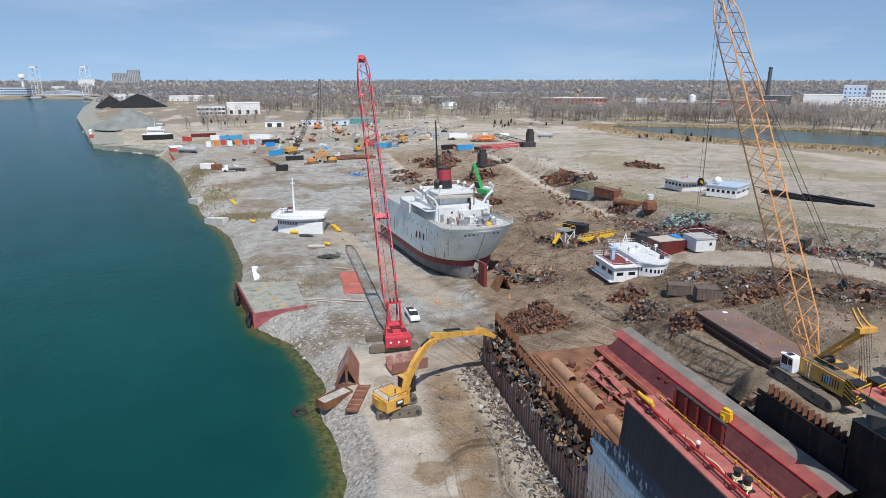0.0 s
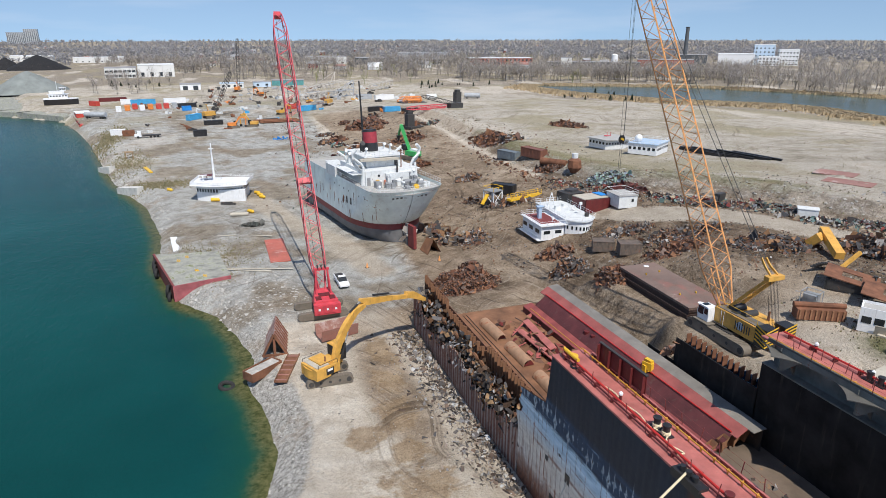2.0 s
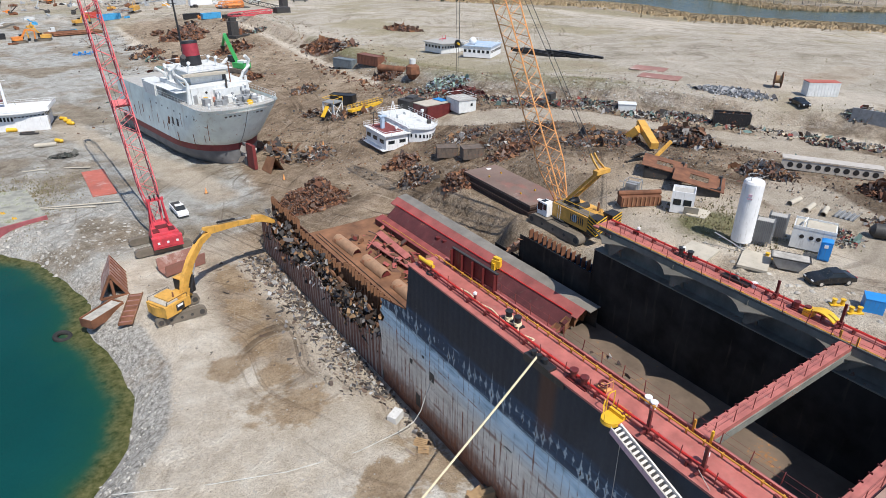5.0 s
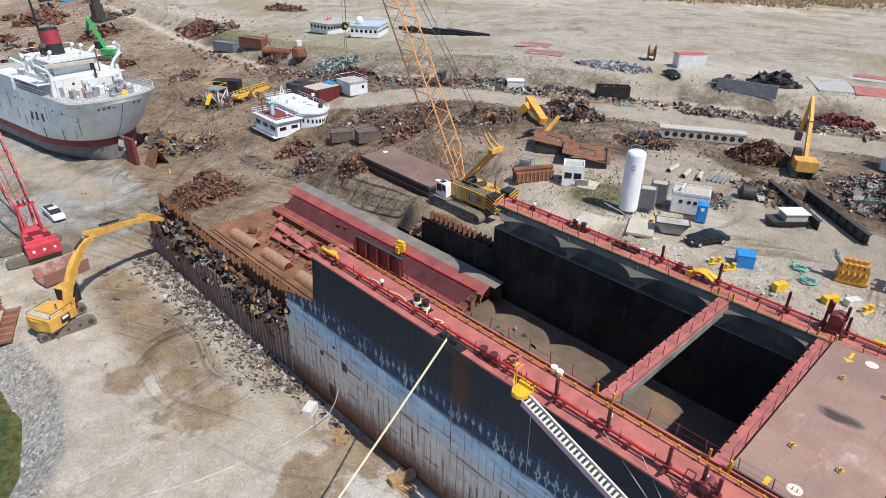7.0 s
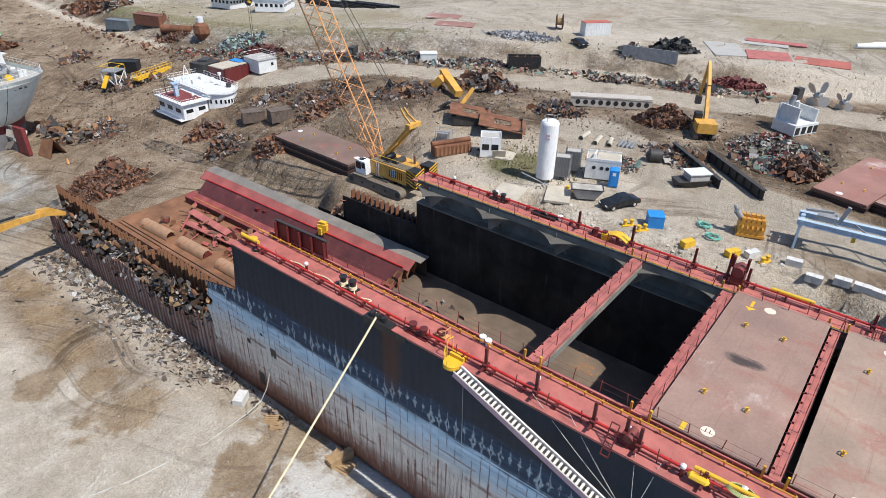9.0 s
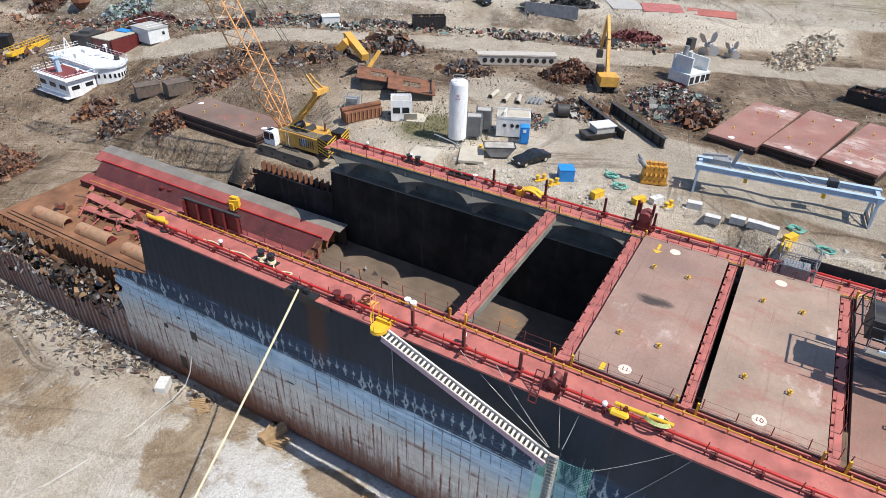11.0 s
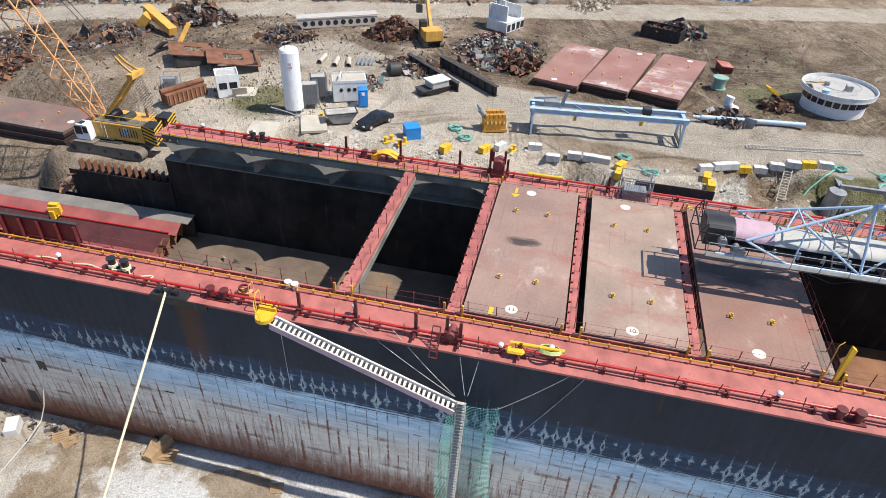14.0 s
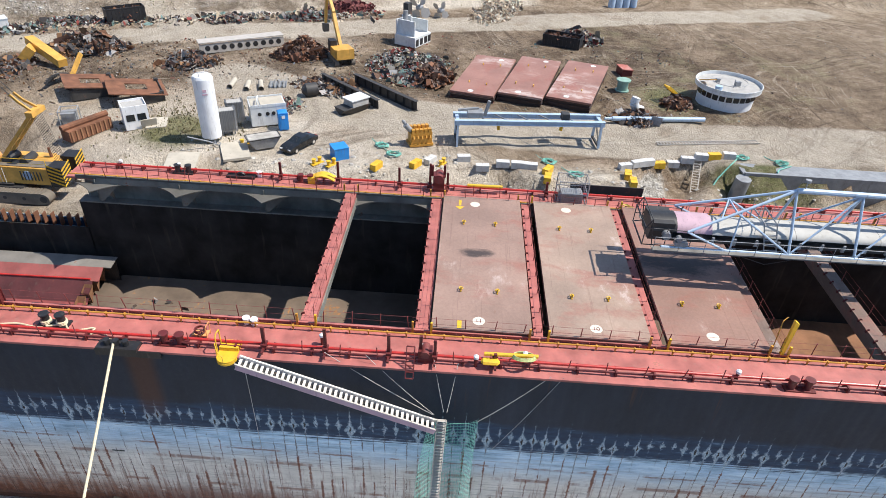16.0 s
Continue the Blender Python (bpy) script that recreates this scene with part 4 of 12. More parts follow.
for y0, y1 in zip(BEAMS, BEAMS[1:]):
    b = Build()
    prof = []
    for i in range(15):
        k = i / 14
        a = min(k, 1 - k) * (y0 - y1)
        drop = 0.55 + 1.1 * max(0, 1 - a / 1.7) ** 2
        prof.append((y0 + (y1 - y0) * k, DECK + 0.1 - drop))
    c = [(x, y, DECK + 0.15) for x in (20.5, 20.62) for y, z in prof] + [(x, y, z) for x in (20.5, 20.62) for y, z in prof]
    m = len(prof)
    f = []
    for i in range(m - 1):
        f += [(i, i + 1, 2 * m + i + 1, 2 * m + i), (m + i, 3 * m + i, 3 * m + i + 1, m + i + 1), (2 * m + i, 2 * m + i + 1, 3 * m + i + 1, 3 * m + i)]
    b.add(c, f)
    b.add([(20.45, y0 + 0.15, DECK), (20.45, y0 + 0.15, DECK - 2.2), (20.45, y0 - 0.15, DECK - 2.2), (20.45, y0 - 1.9, DECK - 0.45), (20.55, y0 + 0.15, DECK), (20.55, y0 + 0.15, DECK - 2.2), (20.55, y0 - 0.15, DECK - 2.2), (20.55, y0 - 1.9, DECK - 0.45)], [(0, 1, 2, 3), (7, 6, 5, 4), (0, 4, 5, 1), (1, 5, 6, 2), (2, 6, 7, 3)])
    b.box(20.55, y0 + 0.18, DECK - 1.1, 0.34, 0.05, 2.2)
    b.add([(20.5, y0 - 0.5, DECK), (21.9, y0 - 0.4, 13.2), (21.9, y0 - 0.4, DECK), (20.5, y0 + 0.1, DECK), (21.9, y0 - 0.2, 13.2), (21.9, y0 - 0.2, DECK)], [(0, 1, 2), (3, 5, 4), (0, 3, 4, 1)])
    b.add([(20.55, y0 - 0.6, 14.4), (20.55, y0 + 0.6, 15.85), (20.55, y0 - 0.6, 15.85), (21.6, y0, 13.6)], [(0, 1, 2), (0, 3, 1), (0, 2, 3)])
    part("hatch_arch", b, m_holdgrey, hull)
    # hollow-edged gusset standing into the hatch at each beam, added to cast scalloped shadow
    half = [(3.1 * (1 - k / 8), 1.6 * (k / 8) ** 2.2) for k in range(9)]
    edge = [(IN_R - dx, y0 - dy) for dy, dx in half] + [(IN_R - dx, y0 + dy) for dy, dx in half[::-1]]
    part("deck_gusset", Build().prism(edge[::-1], DECK - 0.5, DECK - 0.42), m_archgrey, hull)

# deck strips
b = Build()
b.box(IN_L / 2 - 0.04, (AFT + 52.3) / 2, DECK - 0.08, IN_L + 0.12, 52.3 - AFT, 0.16)
part("near_deck", b, m_deck, hull, "faded red deck strip")
b = Build()
b.box((IN_R + BEAM) / 2 + 0.1, (AFT + 49) / 2, DECK - 0.08, BEAM - IN_R, 49 - AFT, 0.16)
part("far_deck", b, m_deck, hull, "faded red deck strip")


part("bulwark_plate", Build().box(BEAM + 1.0, -0.2, DECK + 0.1, 0.08, 6.8, 0.95).box(BEAM + 0.5, -0.2, DECK - 0.36, 1.1, 6.8, 0.06), m_darksteel, hull, "blackened plate along the far deck edge")


def coaming(x, y0, y1, side):
    b = Build()
    b.box(x, (y0 + y1) / 2, DECK + 0.13, 0.09, y0 - y1, 0.28)
    b.box(x - side * 0.06, (y0 + y1) / 2, DECK + 0.29, 0.2, y0 - y1, 0.06)
    y = y1 + 0.5
    while y < y0:
        b.box(x - side * 0.12, y, DECK + 0.12, 0.2, 0.05, 0.22)
        y += 1.1
    return b


part("coaming", coaming(IN_L, 51, AFT, 1), m_deck, hull, "faded red hatch coaming with brackets")
part("coaming", coaming(IN_R, 48, AFT, -1), m_archgrey, hull, "bare grey hatch coaming with brackets")

# cross beams between the hatches with their walkways and cleats
for y in BEAMS[3:]:
    w, y = (0.95, y) if y > 10 or y < -5 else (0.62, y + 0.14)
    b = Build()
    b.box((IN_L + IN_R) / 2, y, DECK + 0.2, IN_R - IN_L, w, 0.1)
    b.box((IN_L + IN_R) / 2, y + w / 2 - 0.04, DECK - 0.3, IN_R - IN_L, 0.07, 0.95)
    b.box((IN_L + IN_R) / 2, y - w / 2 + 0.04, DECK - 0.3, IN_R - IN_L, 0.07, 0.95)
    walk_beam = part("cross_beam", b, m_deck if y > -5 else m_coverbrown, hull, "red walkway beam between hatches" if y > -5 else "rusty brown beam between open hatches")
    b = Build()
    b.box((IN_L + IN_R) / 2, y - w / 2 - 0.03, DECK - 0.45, IN_R - IN_L, 0.08, 0.6)
    for s, x in ((1, IN_L), (-1, IN_R)):
        b.add([(x, y - w / 2 - 0.05, DECK - 0.1), (x + s * 2.4, y - w / 2 - 0.05, DECK - 0.1), (x, y - w / 2 - 0.05, DECK - 1.3), (x, y + w / 2, DECK - 0.1), (x + s * 2.4, y + w / 2, DECK - 0.1), (x, y + w / 2, DECK - 1.3)], [(0, 1, 2), (3, 5, 4), (1, 4, 5, 2)])
    part("beam_face", b, m_holdgrey, walk_beam, "bare grey beam face")
    if y > -20:
        repeat("cleat", Build().box(0, -0.08, 0.13, 0.07, 0.14, 0.12).box(0, 0.05, 0, 0.11, 0.09, 0.2), m_darkred, walk_beam, [pose(IN_L + 0.8 + i * 1.1, y + w / 2, DECK + 0.2) for i in range(15)])
    b = Build()
    for i in range(9):
        x = IN_L + 0.5 + i * 2.05
        b.rod((x, y - w / 2 + 0.1, DECK + 0.2), (x, y - w / 2 + 0.1, DECK + 1.25), 0.03, 5)
    for z in (0.75, 1.22):
        b.rod((IN_L + 0.3, y - w / 2 + 0.1, DECK + z), (IN_R - 0.3, y - w / 2 + 0.1, DECK + z), 0.012, 4)
    part("lifeline", b, m_coaming, walk_beam)
    for x in (IN_L - 0.1, IN_R + 0.2):
        for s in (-0.62, 0.62):
            b = Build().box(x, y + s, DECK + 0.5, 0.14, 0.14, 1.0)
            part("corner_post", b, m_yellow if s < 0 else m_ochre, walk_beam, "yellow corner post")

# yellow rail pipe, red fire main, posts and guard lines
def deck_lines(x_rail, x_pipe, x_edge, y0, inward):
    b = Build()
    b.rod((x_rail, AFT, DECK + 0.33), (x_rail, y0, DECK + 0.33), 0.06, 6)
    y = y0 - 0.6
    while y > -40:
        b.box(x_rail, y, DECK + 0.16, 0.08, 0.08, 0.34)
        b.box(x_rail, y, DECK + 0.34, 0.2, 0.1, 0.14)
        y -= 1.25
    part("guide_rail", b, m_ochre, hull, "ochre guide rail on small feet")
    b = Build()
    b.rod((x_pipe, AFT, DECK + 0.42), (x_pipe, y0 - 0.3, DECK + 0.42), 0.1, 8)
    part("fire_main", b, m_redpipe, hull, "bright red fire main")
    b = Build()
    b.rod((x_pipe - 0.26 * inward, AFT, DECK + 0.3), (x_pipe - 0.26 * inward, y0 - 0.3, DECK + 0.3), 0.07, 7)
    part("drain_pipe", b, m_darkred, hull)
    repeat("pipe_support", Build().box(0, 0, 0.2, 0.6, 0.12, 0.42), m_darkred, hull, [pose(x_pipe - 0.1 * inward, y, DECK) for y in np.arange(y0 - 1, -30, -2.4)])
    repeat("guard_post", Build().rod((0, 0, 0), (0, 0, 1.05), 0.035, 5), m_coaming, hull, [pose(x_edge, y, DECK, rng.uniform(-6, 6), rng.uniform(-6, 6)) for y in np.arange(y0 - 0.4, -30, -2.4)])
    xc = IN_L + 0.05 if inward > 0 else IN_R - 0.05
    repeat("coaming_post", Build().rod((0, 0, 0), (0, 0, 1.05), 0.035, 5), m_coaming, hull, [pose(xc, y, DECK + 0.25, rng.uniform(-7, 7), rng.uniform(-7, 7)) for y in np.arange(y0 - 1.5, -30, -1.9)])
    b = Build()
    for z in (0.75, 1.25):
        b.rod((xc, AFT, DECK + z), (xc, y0 - 2, DECK + z), 0.012, 4)
    part("lifeline", b, m_coaming, hull)


deck_lines(2.8, 0.85, 0.62, 52.0, 1)
deck_lines(20.75, 22.75, 21.9, 48.6, -1)

# hatch covers in place
m_creamdisc = paint("cream_disc_paint", (0.7, 0.6, 0.5), 0.6, vary=0.15)
def hatch_cover(m, label, mat, group, lid_marks=True):
    c = thing("hatch_cover", m, label, "hatch cover", group)
    b = Build().box(0, 0, 0.22, 17.4, 6.72, 0.1)
    part("cover_plate", b, mat, c)
    b = Build().box(0, 3.33, 0.05, 17.3, 0.08, 0.26).box(0, -3.33, 0.05, 17.3, 0.08, 0.26).box(8.65, 0, 0.05, 0.08, 6.5, 0.26).box(-8.65, 0, 0.05, 0.08, 6.5, 0.26)
    part("cover_rim", b, m_coveredge, c)
    if lid_marks:
        for x in (-4.6, 4.3):
            for y in (1.5, -1.1):
                b = Build().box(x, y, 0.32, 0.36, 0.1, 0.1).box(x - 0.1, y, 0.5, 0.08, 0.1, 0.36).ring((x + 0.06, y, 0.47), 0.14, 0.035, 10, 5)
                part("lifting_lug", b, m_yellow, c, "yellow lifting lug")
        for x, y in ((-7.75, 0.2), (7.5, 0.6)):
            b = Build().rod((x, y, 0.272), (x, y, 0.276), 0.42, 20)
            part("number_disc", b, m_creamdisc, c, "cream disc painted on the cover")
    return c


COVERS = [(11.45, "scorched and rust-tinted brown steel hatch cover on the ship"), (3.55, "pale brown steel hatch cover on the ship"), (-4.25, "brown steel hatch cover under the conveyor head, soot and painted shadow")]
for y, lab in COVERS:
    hc = hatch_cover(pose(12.0, y, 16.28), lab, m_coverburnt if y > 8 else m_cover if y > 0 else m_cover_soot_shadow, "hatch covers in place")
    if y > 0:
        # hatch number painted on the near disc
        num = bpy.data.curves.new("hatch_number", "FONT")
        num.body, num.size, num.align_x, num.align_y, num.extrude = ("11" if y > 8 else "10"), 0.5, "CENTER", "CENTER", 0.001
        num.materials.append(m_darkred)
        ob = new("hatch_number", num)
        ob.parent = hc
        ob.matrix_local = pose(-7.75, 0.2, 0.281, 0, 0, -90)
        tagged(ob, "dark painted hatch number")
    if y > 8:
        part("paint_mark", Build().box(-8.2, 1.5, 0.274, 0.75, 0.3, 0.004), m_yellow, hc, "yellow painted bar")
        part("arrow_mark", Build().box(7.6, 1.9, 0.274, 0.9, 0.22, 0.004).add([(7.0, 1.5, 0.278), (7.0, 2.3, 0.278), (6.5, 1.9, 0.278)], [(0, 2, 1)]), m_yellow, hc, "yellow painted arrow")

# ---- cut end of the ship ----
def torn(b, x, y, z, s, r):
    """A bent piece of plate."""
    m = Matrix.Translation((x, y, z)) @ Euler((r.uniform(0, 6.3), r.uniform(0, 6.3), r.uniform(0, 6.3))).to_matrix().to_4x4()
    w, l, k = s * r.uniform(0.25, 0.6), s * r.uniform(0.5, 1.0), s * r.uniform(-0.4, 0.4)
    b.add([(-w, -l, 0), (w * r.uniform(0.5, 1.1), -l * 0.8, 0), (-w * 0.9, 0, k), (w, 0, k), (-w * r.uniform(0.1, 1), l, 0), (w * 0.7, l * 0.9, k * 0.2)], [(0, 1, 3, 2), (2, 3, 5, 4)], m)


def chunk(b, x, y, z, s, r):
    """A piece of scrap: plate, bar, block or tube."""
    k = r.random()
    if k < 0.62:
        torn(b, x, y, z, s, r)
    elif k < 0.82:
        a = Vector((r.uniform(-1, 1), r.uniform(-1, 1), r.uniform(-0.4, 0.5))) * s * 1.3
        b.rod(Vector((x, y, z)) - a / 2, Vector((x, y, z)) + a, s * 0.09, 4)
    else:
        b.box(x, y, z, s * r.uniform(0.4, 1), s * r.uniform(0.3, 0.8), s * r.uniform(0.2, 0.6), r.uniform(0, 360), r.uniform(-40, 40), r.uniform(-40, 40))


def striped_plate():
    """Old side plating: rust-red and pale stripes that follow the frames behind it."""
    m, t, bs = nodes("striped_rusty_plate")
    sep = t.nodes.new("ShaderNodeSeparateXYZ")
    t.links.new(t.nodes.new("ShaderNodeTexCoord").outputs["Object"], sep.inputs[0])
    fine = noise_tex(t, 2.4, 7, 0.72)
    run = noise_tex(t, 1.2, 6, 0.7, stretch=(1, 1.4, 0.12))
    u = calc(t, "DIVIDE", calc(t, "ADD", sep.outputs["Y"], calc(t, "MULTIPLY", calc(t, "SUBTRACT", fine, 0.5), 0.25)), 0.78)
    cell = calc(t, "ABSOLUTE", calc(t, "SUBTRACT", calc(t, "FRACT", u), 0.5))
    pale = ramp(t, fine, (0.3, (0.22, 0.165, 0.135)), (0.7, (0.44, 0.37, 0.32)))
    rust = ramp(t, noise_tex(t, 3.5, 6, 0.75), (0.3, (0.06, 0.02, 0.012)), (0.5, (0.18, 0.07, 0.045)), (0.72, (0.32, 0.16, 0.1)))
    f = calc(t, "ADD", calc(t, "MULTIPLY", calc(t, "SUBTRACT", 0.3, cell), 1.1), calc(t, "MULTIPLY", calc(t, "SUBTRACT", run, 0.47), 2.6))
    c = mixc(t, step(t, f, -0.12, 0.22), pale, rust)
    t.links.new(c, bs.inputs["Base Color"])
    bs.inputs["Roughness"].default_value = 0.8
    relief(t, bs, calc(t, "ADD", fine, calc(t, "MULTIPLY", step(t, cell, 0.0, 0.4), 0.5)), 0.05, 0.5)
    return m


m_streaked = striped_plate()
r = random.Random(11)
stub = thing("cut_ship_side", pose(0, 0, 0), "torn rusty lower side of the ship, plating shredded", "ship section")
b = Build()
y = 58.4
while y < 96:
    w = r.uniform(0.5, 0.9)
    top = 3.0 + 1.0 * math.sin(y * 0.35) + r.uniform(-0.5, 0.5) + 0.8 * max(0, (y - 85) / 11)
    nxt = top + r.uniform(-0.5, 0.5)
    b = Build()
    b.add([(0, y, -2), (0, y + w, -2), (0, y + w, nxt), (0, y, top), (0.07, y, -2), (0.07, y + w, -2), (0.07, y + w, nxt), (0.07, y, top)], [(0, 3, 2, 1), (4, 5, 6, 7), (3, 7, 6, 2), (1, 2, 6, 5), (0, 4, 7, 3)])
    part("outer_plate", b, m_streaked, stub, "rust-red outer plate with a ragged edge")
    y += w
b = Build()
b.box(2.6, 77.5, 2.2, 0.08, 39, 8.0).box(2.6, 92, 6.4, 0.08, 10, 1.2).box(2.6, 65, 6.4, 0.08, 13, 1.2)
part("inner_bulkhead", b, m_rust, stub)
repeat("bulkhead_rib", Build().box(0, 0, 0, 0.45, 0.1, 7.2), m_rustfloor, stub, [pose(2.33, yy, 2.9 + (0.6 if yy > 86 or yy < 72 else -0.5) + r.uniform(-0.2, 0.2), r.uniform(-2, 2)) for yy in np.arange(58.4, 97.2, 0.78)], "tan rusty rib")
b = Build()
for i in range(1500):
    yy = r.uniform(58.5, 96)
    torn(b, r.uniform(0.0, 2.3), yy, r.uniform(0.8, 3.4) + 2.6 * (r.random() ** 2), 0.3 + 0.65 * r.random() ** 1.5, r)
tagged(part("shredded_plating", b, m_tornplate, stub, "shredded rusty plating hanging in strips"), kind="stuff")
b = Build()
for yy in np.arange(59, 95, 2.3):
    b.ring((0, 0, 0), 0.5, 0.2, 12, 4, m=pose(1.2, yy + r.uniform(-0.5, 0.5), r.uniform(3, 5), 70, r.uniform(-30, 30), 90))
tagged(part("torn_webbing", b, m_rustfloor, stub, "rusty web plates with round lightening holes"), kind="stuff")
b = Build()
for z in (5.3, 3.9):
    b.rod((4.6, 60, FLOOR + 0.05), (4.6, 86, FLOOR + 0.05), 0.05, 5)
    b.rod((5.1, 60, FLOOR + 0.05), (5.1, 86, FLOOR + 0.05), 0.05, 5)
part("floor_rail", b, m_darksteel, stub)

# scrap fallen beside the cut side
b = Build()
for i in range(2300):
    yy = r.uniform(46, 94)
    xx = -0.5 - abs(r.gauss(0, 2.4)) * (1 if yy > 56 else 0.4)
    if yy < 55 and r.random() < 0.8:
        continue
    torn(b, xx, yy, lay(xx, yy) + r.uniform(0.02, 0.4) * max(0.2, 1 + xx / 4), 0.14 + 0.55 * r.random() ** 2.2, r)
single("scrap_strip", b, m_scrappale, "strip of shredded pale scrap along the hull", "scrap", kind="stuff")

# fallen side deck, lying in the hold
slab = thing("fallen_deck_section", pose(0, 0, 0), "fallen red side-deck section lying tilted in the hold", "ship section")


def strip(pts, y0, y1, mat, name, label=""):
    b = Build()
    n = len(pts)
    rings = []
    for k in range(9):
        yy = y0 + (y1 - y0) * k / 8
        rings.append([(x - 0.030 * (yy - 47), yy, z - 1.3 + 0.012 * (yy - 47)) for x, z in pts])
    b.loft(rings)
    return part(name, b, mat, slab, label)


# maroon is the deck red with the shade of the sunken part put in
m_shaded_maroon = paint("maroon_shaded_deck", (0.1, 0.025, 0.026), 0.65, rust=0.12, vary=0.4, scale=0.5)
m_outerred = paint("outer_deck_red", (0.32, 0.09, 0.08), 0.65, rust=0.1, vary=0.3, scale=0.5)
m_bareshell = paint("bare_shell_steel", (0.2, 0.185, 0.165), 0.7, rust=0.1, vary=0.3, scale=0.5)
m_dullred = paint("dull_red_deck", (0.26, 0.06, 0.055), 0.65, rust=0.16, vary=0.35, scale=0.6)
strip([(14.6, 6.1), (15.9, 6.5), (15.9, 6.62), (14.6, 6.22)], 47.5, 84.5, m_dullred, "hatch_flange", "red hatch flange")
strip([(14.62, 4.7), (14.72, 4.7), (14.72, 6.1), (14.62, 6.1)], 47.5, 84.5, m_shaded_maroon, "flange_web")
strip([(15.9, 5.9), (17.9, 7.5), (17.9, 7.6), (15.9, 6.0)], 47.8, 84.0, m_shaded_maroon, "sunken_deck", "red sunken deck darkened as if in shade")
strip([(17.9, 7.5), (19.15, 8.25), (19.15, 8.35), (17.9, 7.6)], 47.2, 85.5, m_outerred, "outer_deck", "dull red outer deck strip")
strip([(19.15, 8.25), (20.7, 8.45), (20.7, 8.53), (19.15, 8.35)], 46.5, 85.5, m_bareshell, "shell_strip", "bare grey shell plating strip")
strip([(20.6, 5.0), (20.7, 5.0), (20.7, 8.45), (20.6, 8.45)], 46.8, 85.5, m_darksteel, "shell_edge")
b = Build().rod((17.95, 48, 6.5), (16.87, 84, 6.93), 0.09, 7)
part("fire_main", b, m_redpipe, slab)
b = Build().rod((15.0, 48, 5.1), (13.95, 83, 5.5), 0.06, 6)
part("guide_rail", b, m_ochre, slab)
b = Build().box(17.4, 60.5, 7.1, 1.4, 0.5, 0.9, 8).box(17.8, 60.9, 7.5, 0.5, 1.0, 0.7, 8).box(17.0, 60.2, 7.5, 0.12, 1.2, 0.9, 20)
part("yellow_stand", b, m_yellow, slab, "yellow steel stand")
b = Build()
for x, z in ((15.2, 4.6), (16.6, 4.9), (18.0, 5.2), (19.3, 5.5)):
    b.add([(x, 47.6, z + 0.9), (x + 0.9, 47.6, z + 1.3), (x + 0.1, 47.6, z - 0.3), (x, 48.4, z + 0.9), (x + 0.9, 48.4, z + 1.3), (x + 0.1, 48.4, z - 0.3)], [(0, 2, 1), (3, 4, 5), (0, 3, 5, 2), (1, 2, 5, 4)])
b.box(17.3, 48.2, 4.7, 4.6, 0.1, 0.5, 0, 0, -18)
part("end_bracket", b, m_rustfloor, slab, "tan cut end brackets")
for k in range(2):
    b = Build().rod((16.9 - 0.2 * k, 71 + 1.3 * k, 5.4), (16.9 - 0.2 * k, 71 + 1.3 * k, 6.4), 0.4, 12)
    part("bollard", b, m_darkred, slab)

for k, (x, yy) in enumerate(((6.6, 79.8), (6.9, 72.0), (6.9, 64.0))):
    t = thing("curved_hopper_plate", pose(x, yy, FLOOR, 0, 0, 2 - k), "curved streaked hopper plate lying on the hold floor", "ship section", "hopper plates")
    ring = [(-0.85 * math.cos(a), 0, 0.95 * math.sin(a)) for a in np.linspace(0.1, 2.6, 9)]
    ring += [(p[0] * 0.93, 0, p[2] * 0.93) for p in ring[::-1]]
    b = Build().loft([[(p[0], q, p[2]) for p in ring] for q in (-2.9 + 0.4 * k, 2.9)])
    part("curved_plate", b, paint("streaked_plate", (0.38, 0.23, 0.14), 0.75, rust=0.42, scale=1.2, rust_col=(0.2, 0.08, 0.04)) if k == 0 else bpy.data.materials["streaked_plate"], t)
    b = Build().add([(-0.8, 2.85, 0.1), (0.75, 2.85, 0.1), (0.15, 2.85, 0.92), (-0.8, -2.4, 0.1), (0.75, -2.4, 0.1), (0.15, -2.4, 0.92)], [(0, 1, 2), (3, 5, 4)])
    part("end_plate", b, m_darkred, t)
b = Build()
for i in range(90):
    chunk(b, r.uniform(8, 13.5), r.uniform(60, 82), FLOOR + r.uniform(0.05, 0.7), r.uniform(0.4, 1.3), r)
single("hold_scrap", b, flecks("red_scrap", (0.4, 0.1, 0.09), (0.16, 0.08, 0.05), (0.08, 0.05, 0.045), (0.28, 0.14, 0.08)), "bent red and rusty plates on the hold floor", "scrap", kind="stuff")
b = Build().box(10.3, 72, FLOOR + 0.5, 1.4, 13, 0.12, 4, 0, 14).box(11.6, 76, FLOOR + 0.7, 0.9, 9, 0.1, -3, 0, -20)
single("red_deck_plate", b, m_deck, "bent red deck plate on the hold floor", "ship section")
b = Build()
for i in range(9):
    torn(b, r.uniform(15, 18), r.uniform(38, 46), FLOOR + 0.15, 0.5, r)
single("loose_plates", b, m_scrappale, "few pale plates on the hold floor", "scrap", kind="stuff")

# far side remains and earth behind
b = Build()
for i in range(60):
    yy = r.uniform(61, 68)
    torn(b, r.uniform(21.4, 23.3), yy, 9.0 - 0.9 * (yy - 61) + r.uniform(-0.7, 0.3), r.uniform(0.4, 1.1), r)
single("torn_far_side", b, m_scraprust, "torn rusty remains of the far side", "scrap", kind="stuff")

# standing piece of coaming by the cut
b = Build().box(0, 0, 0.95, 0.08, 6.2, 1.9)
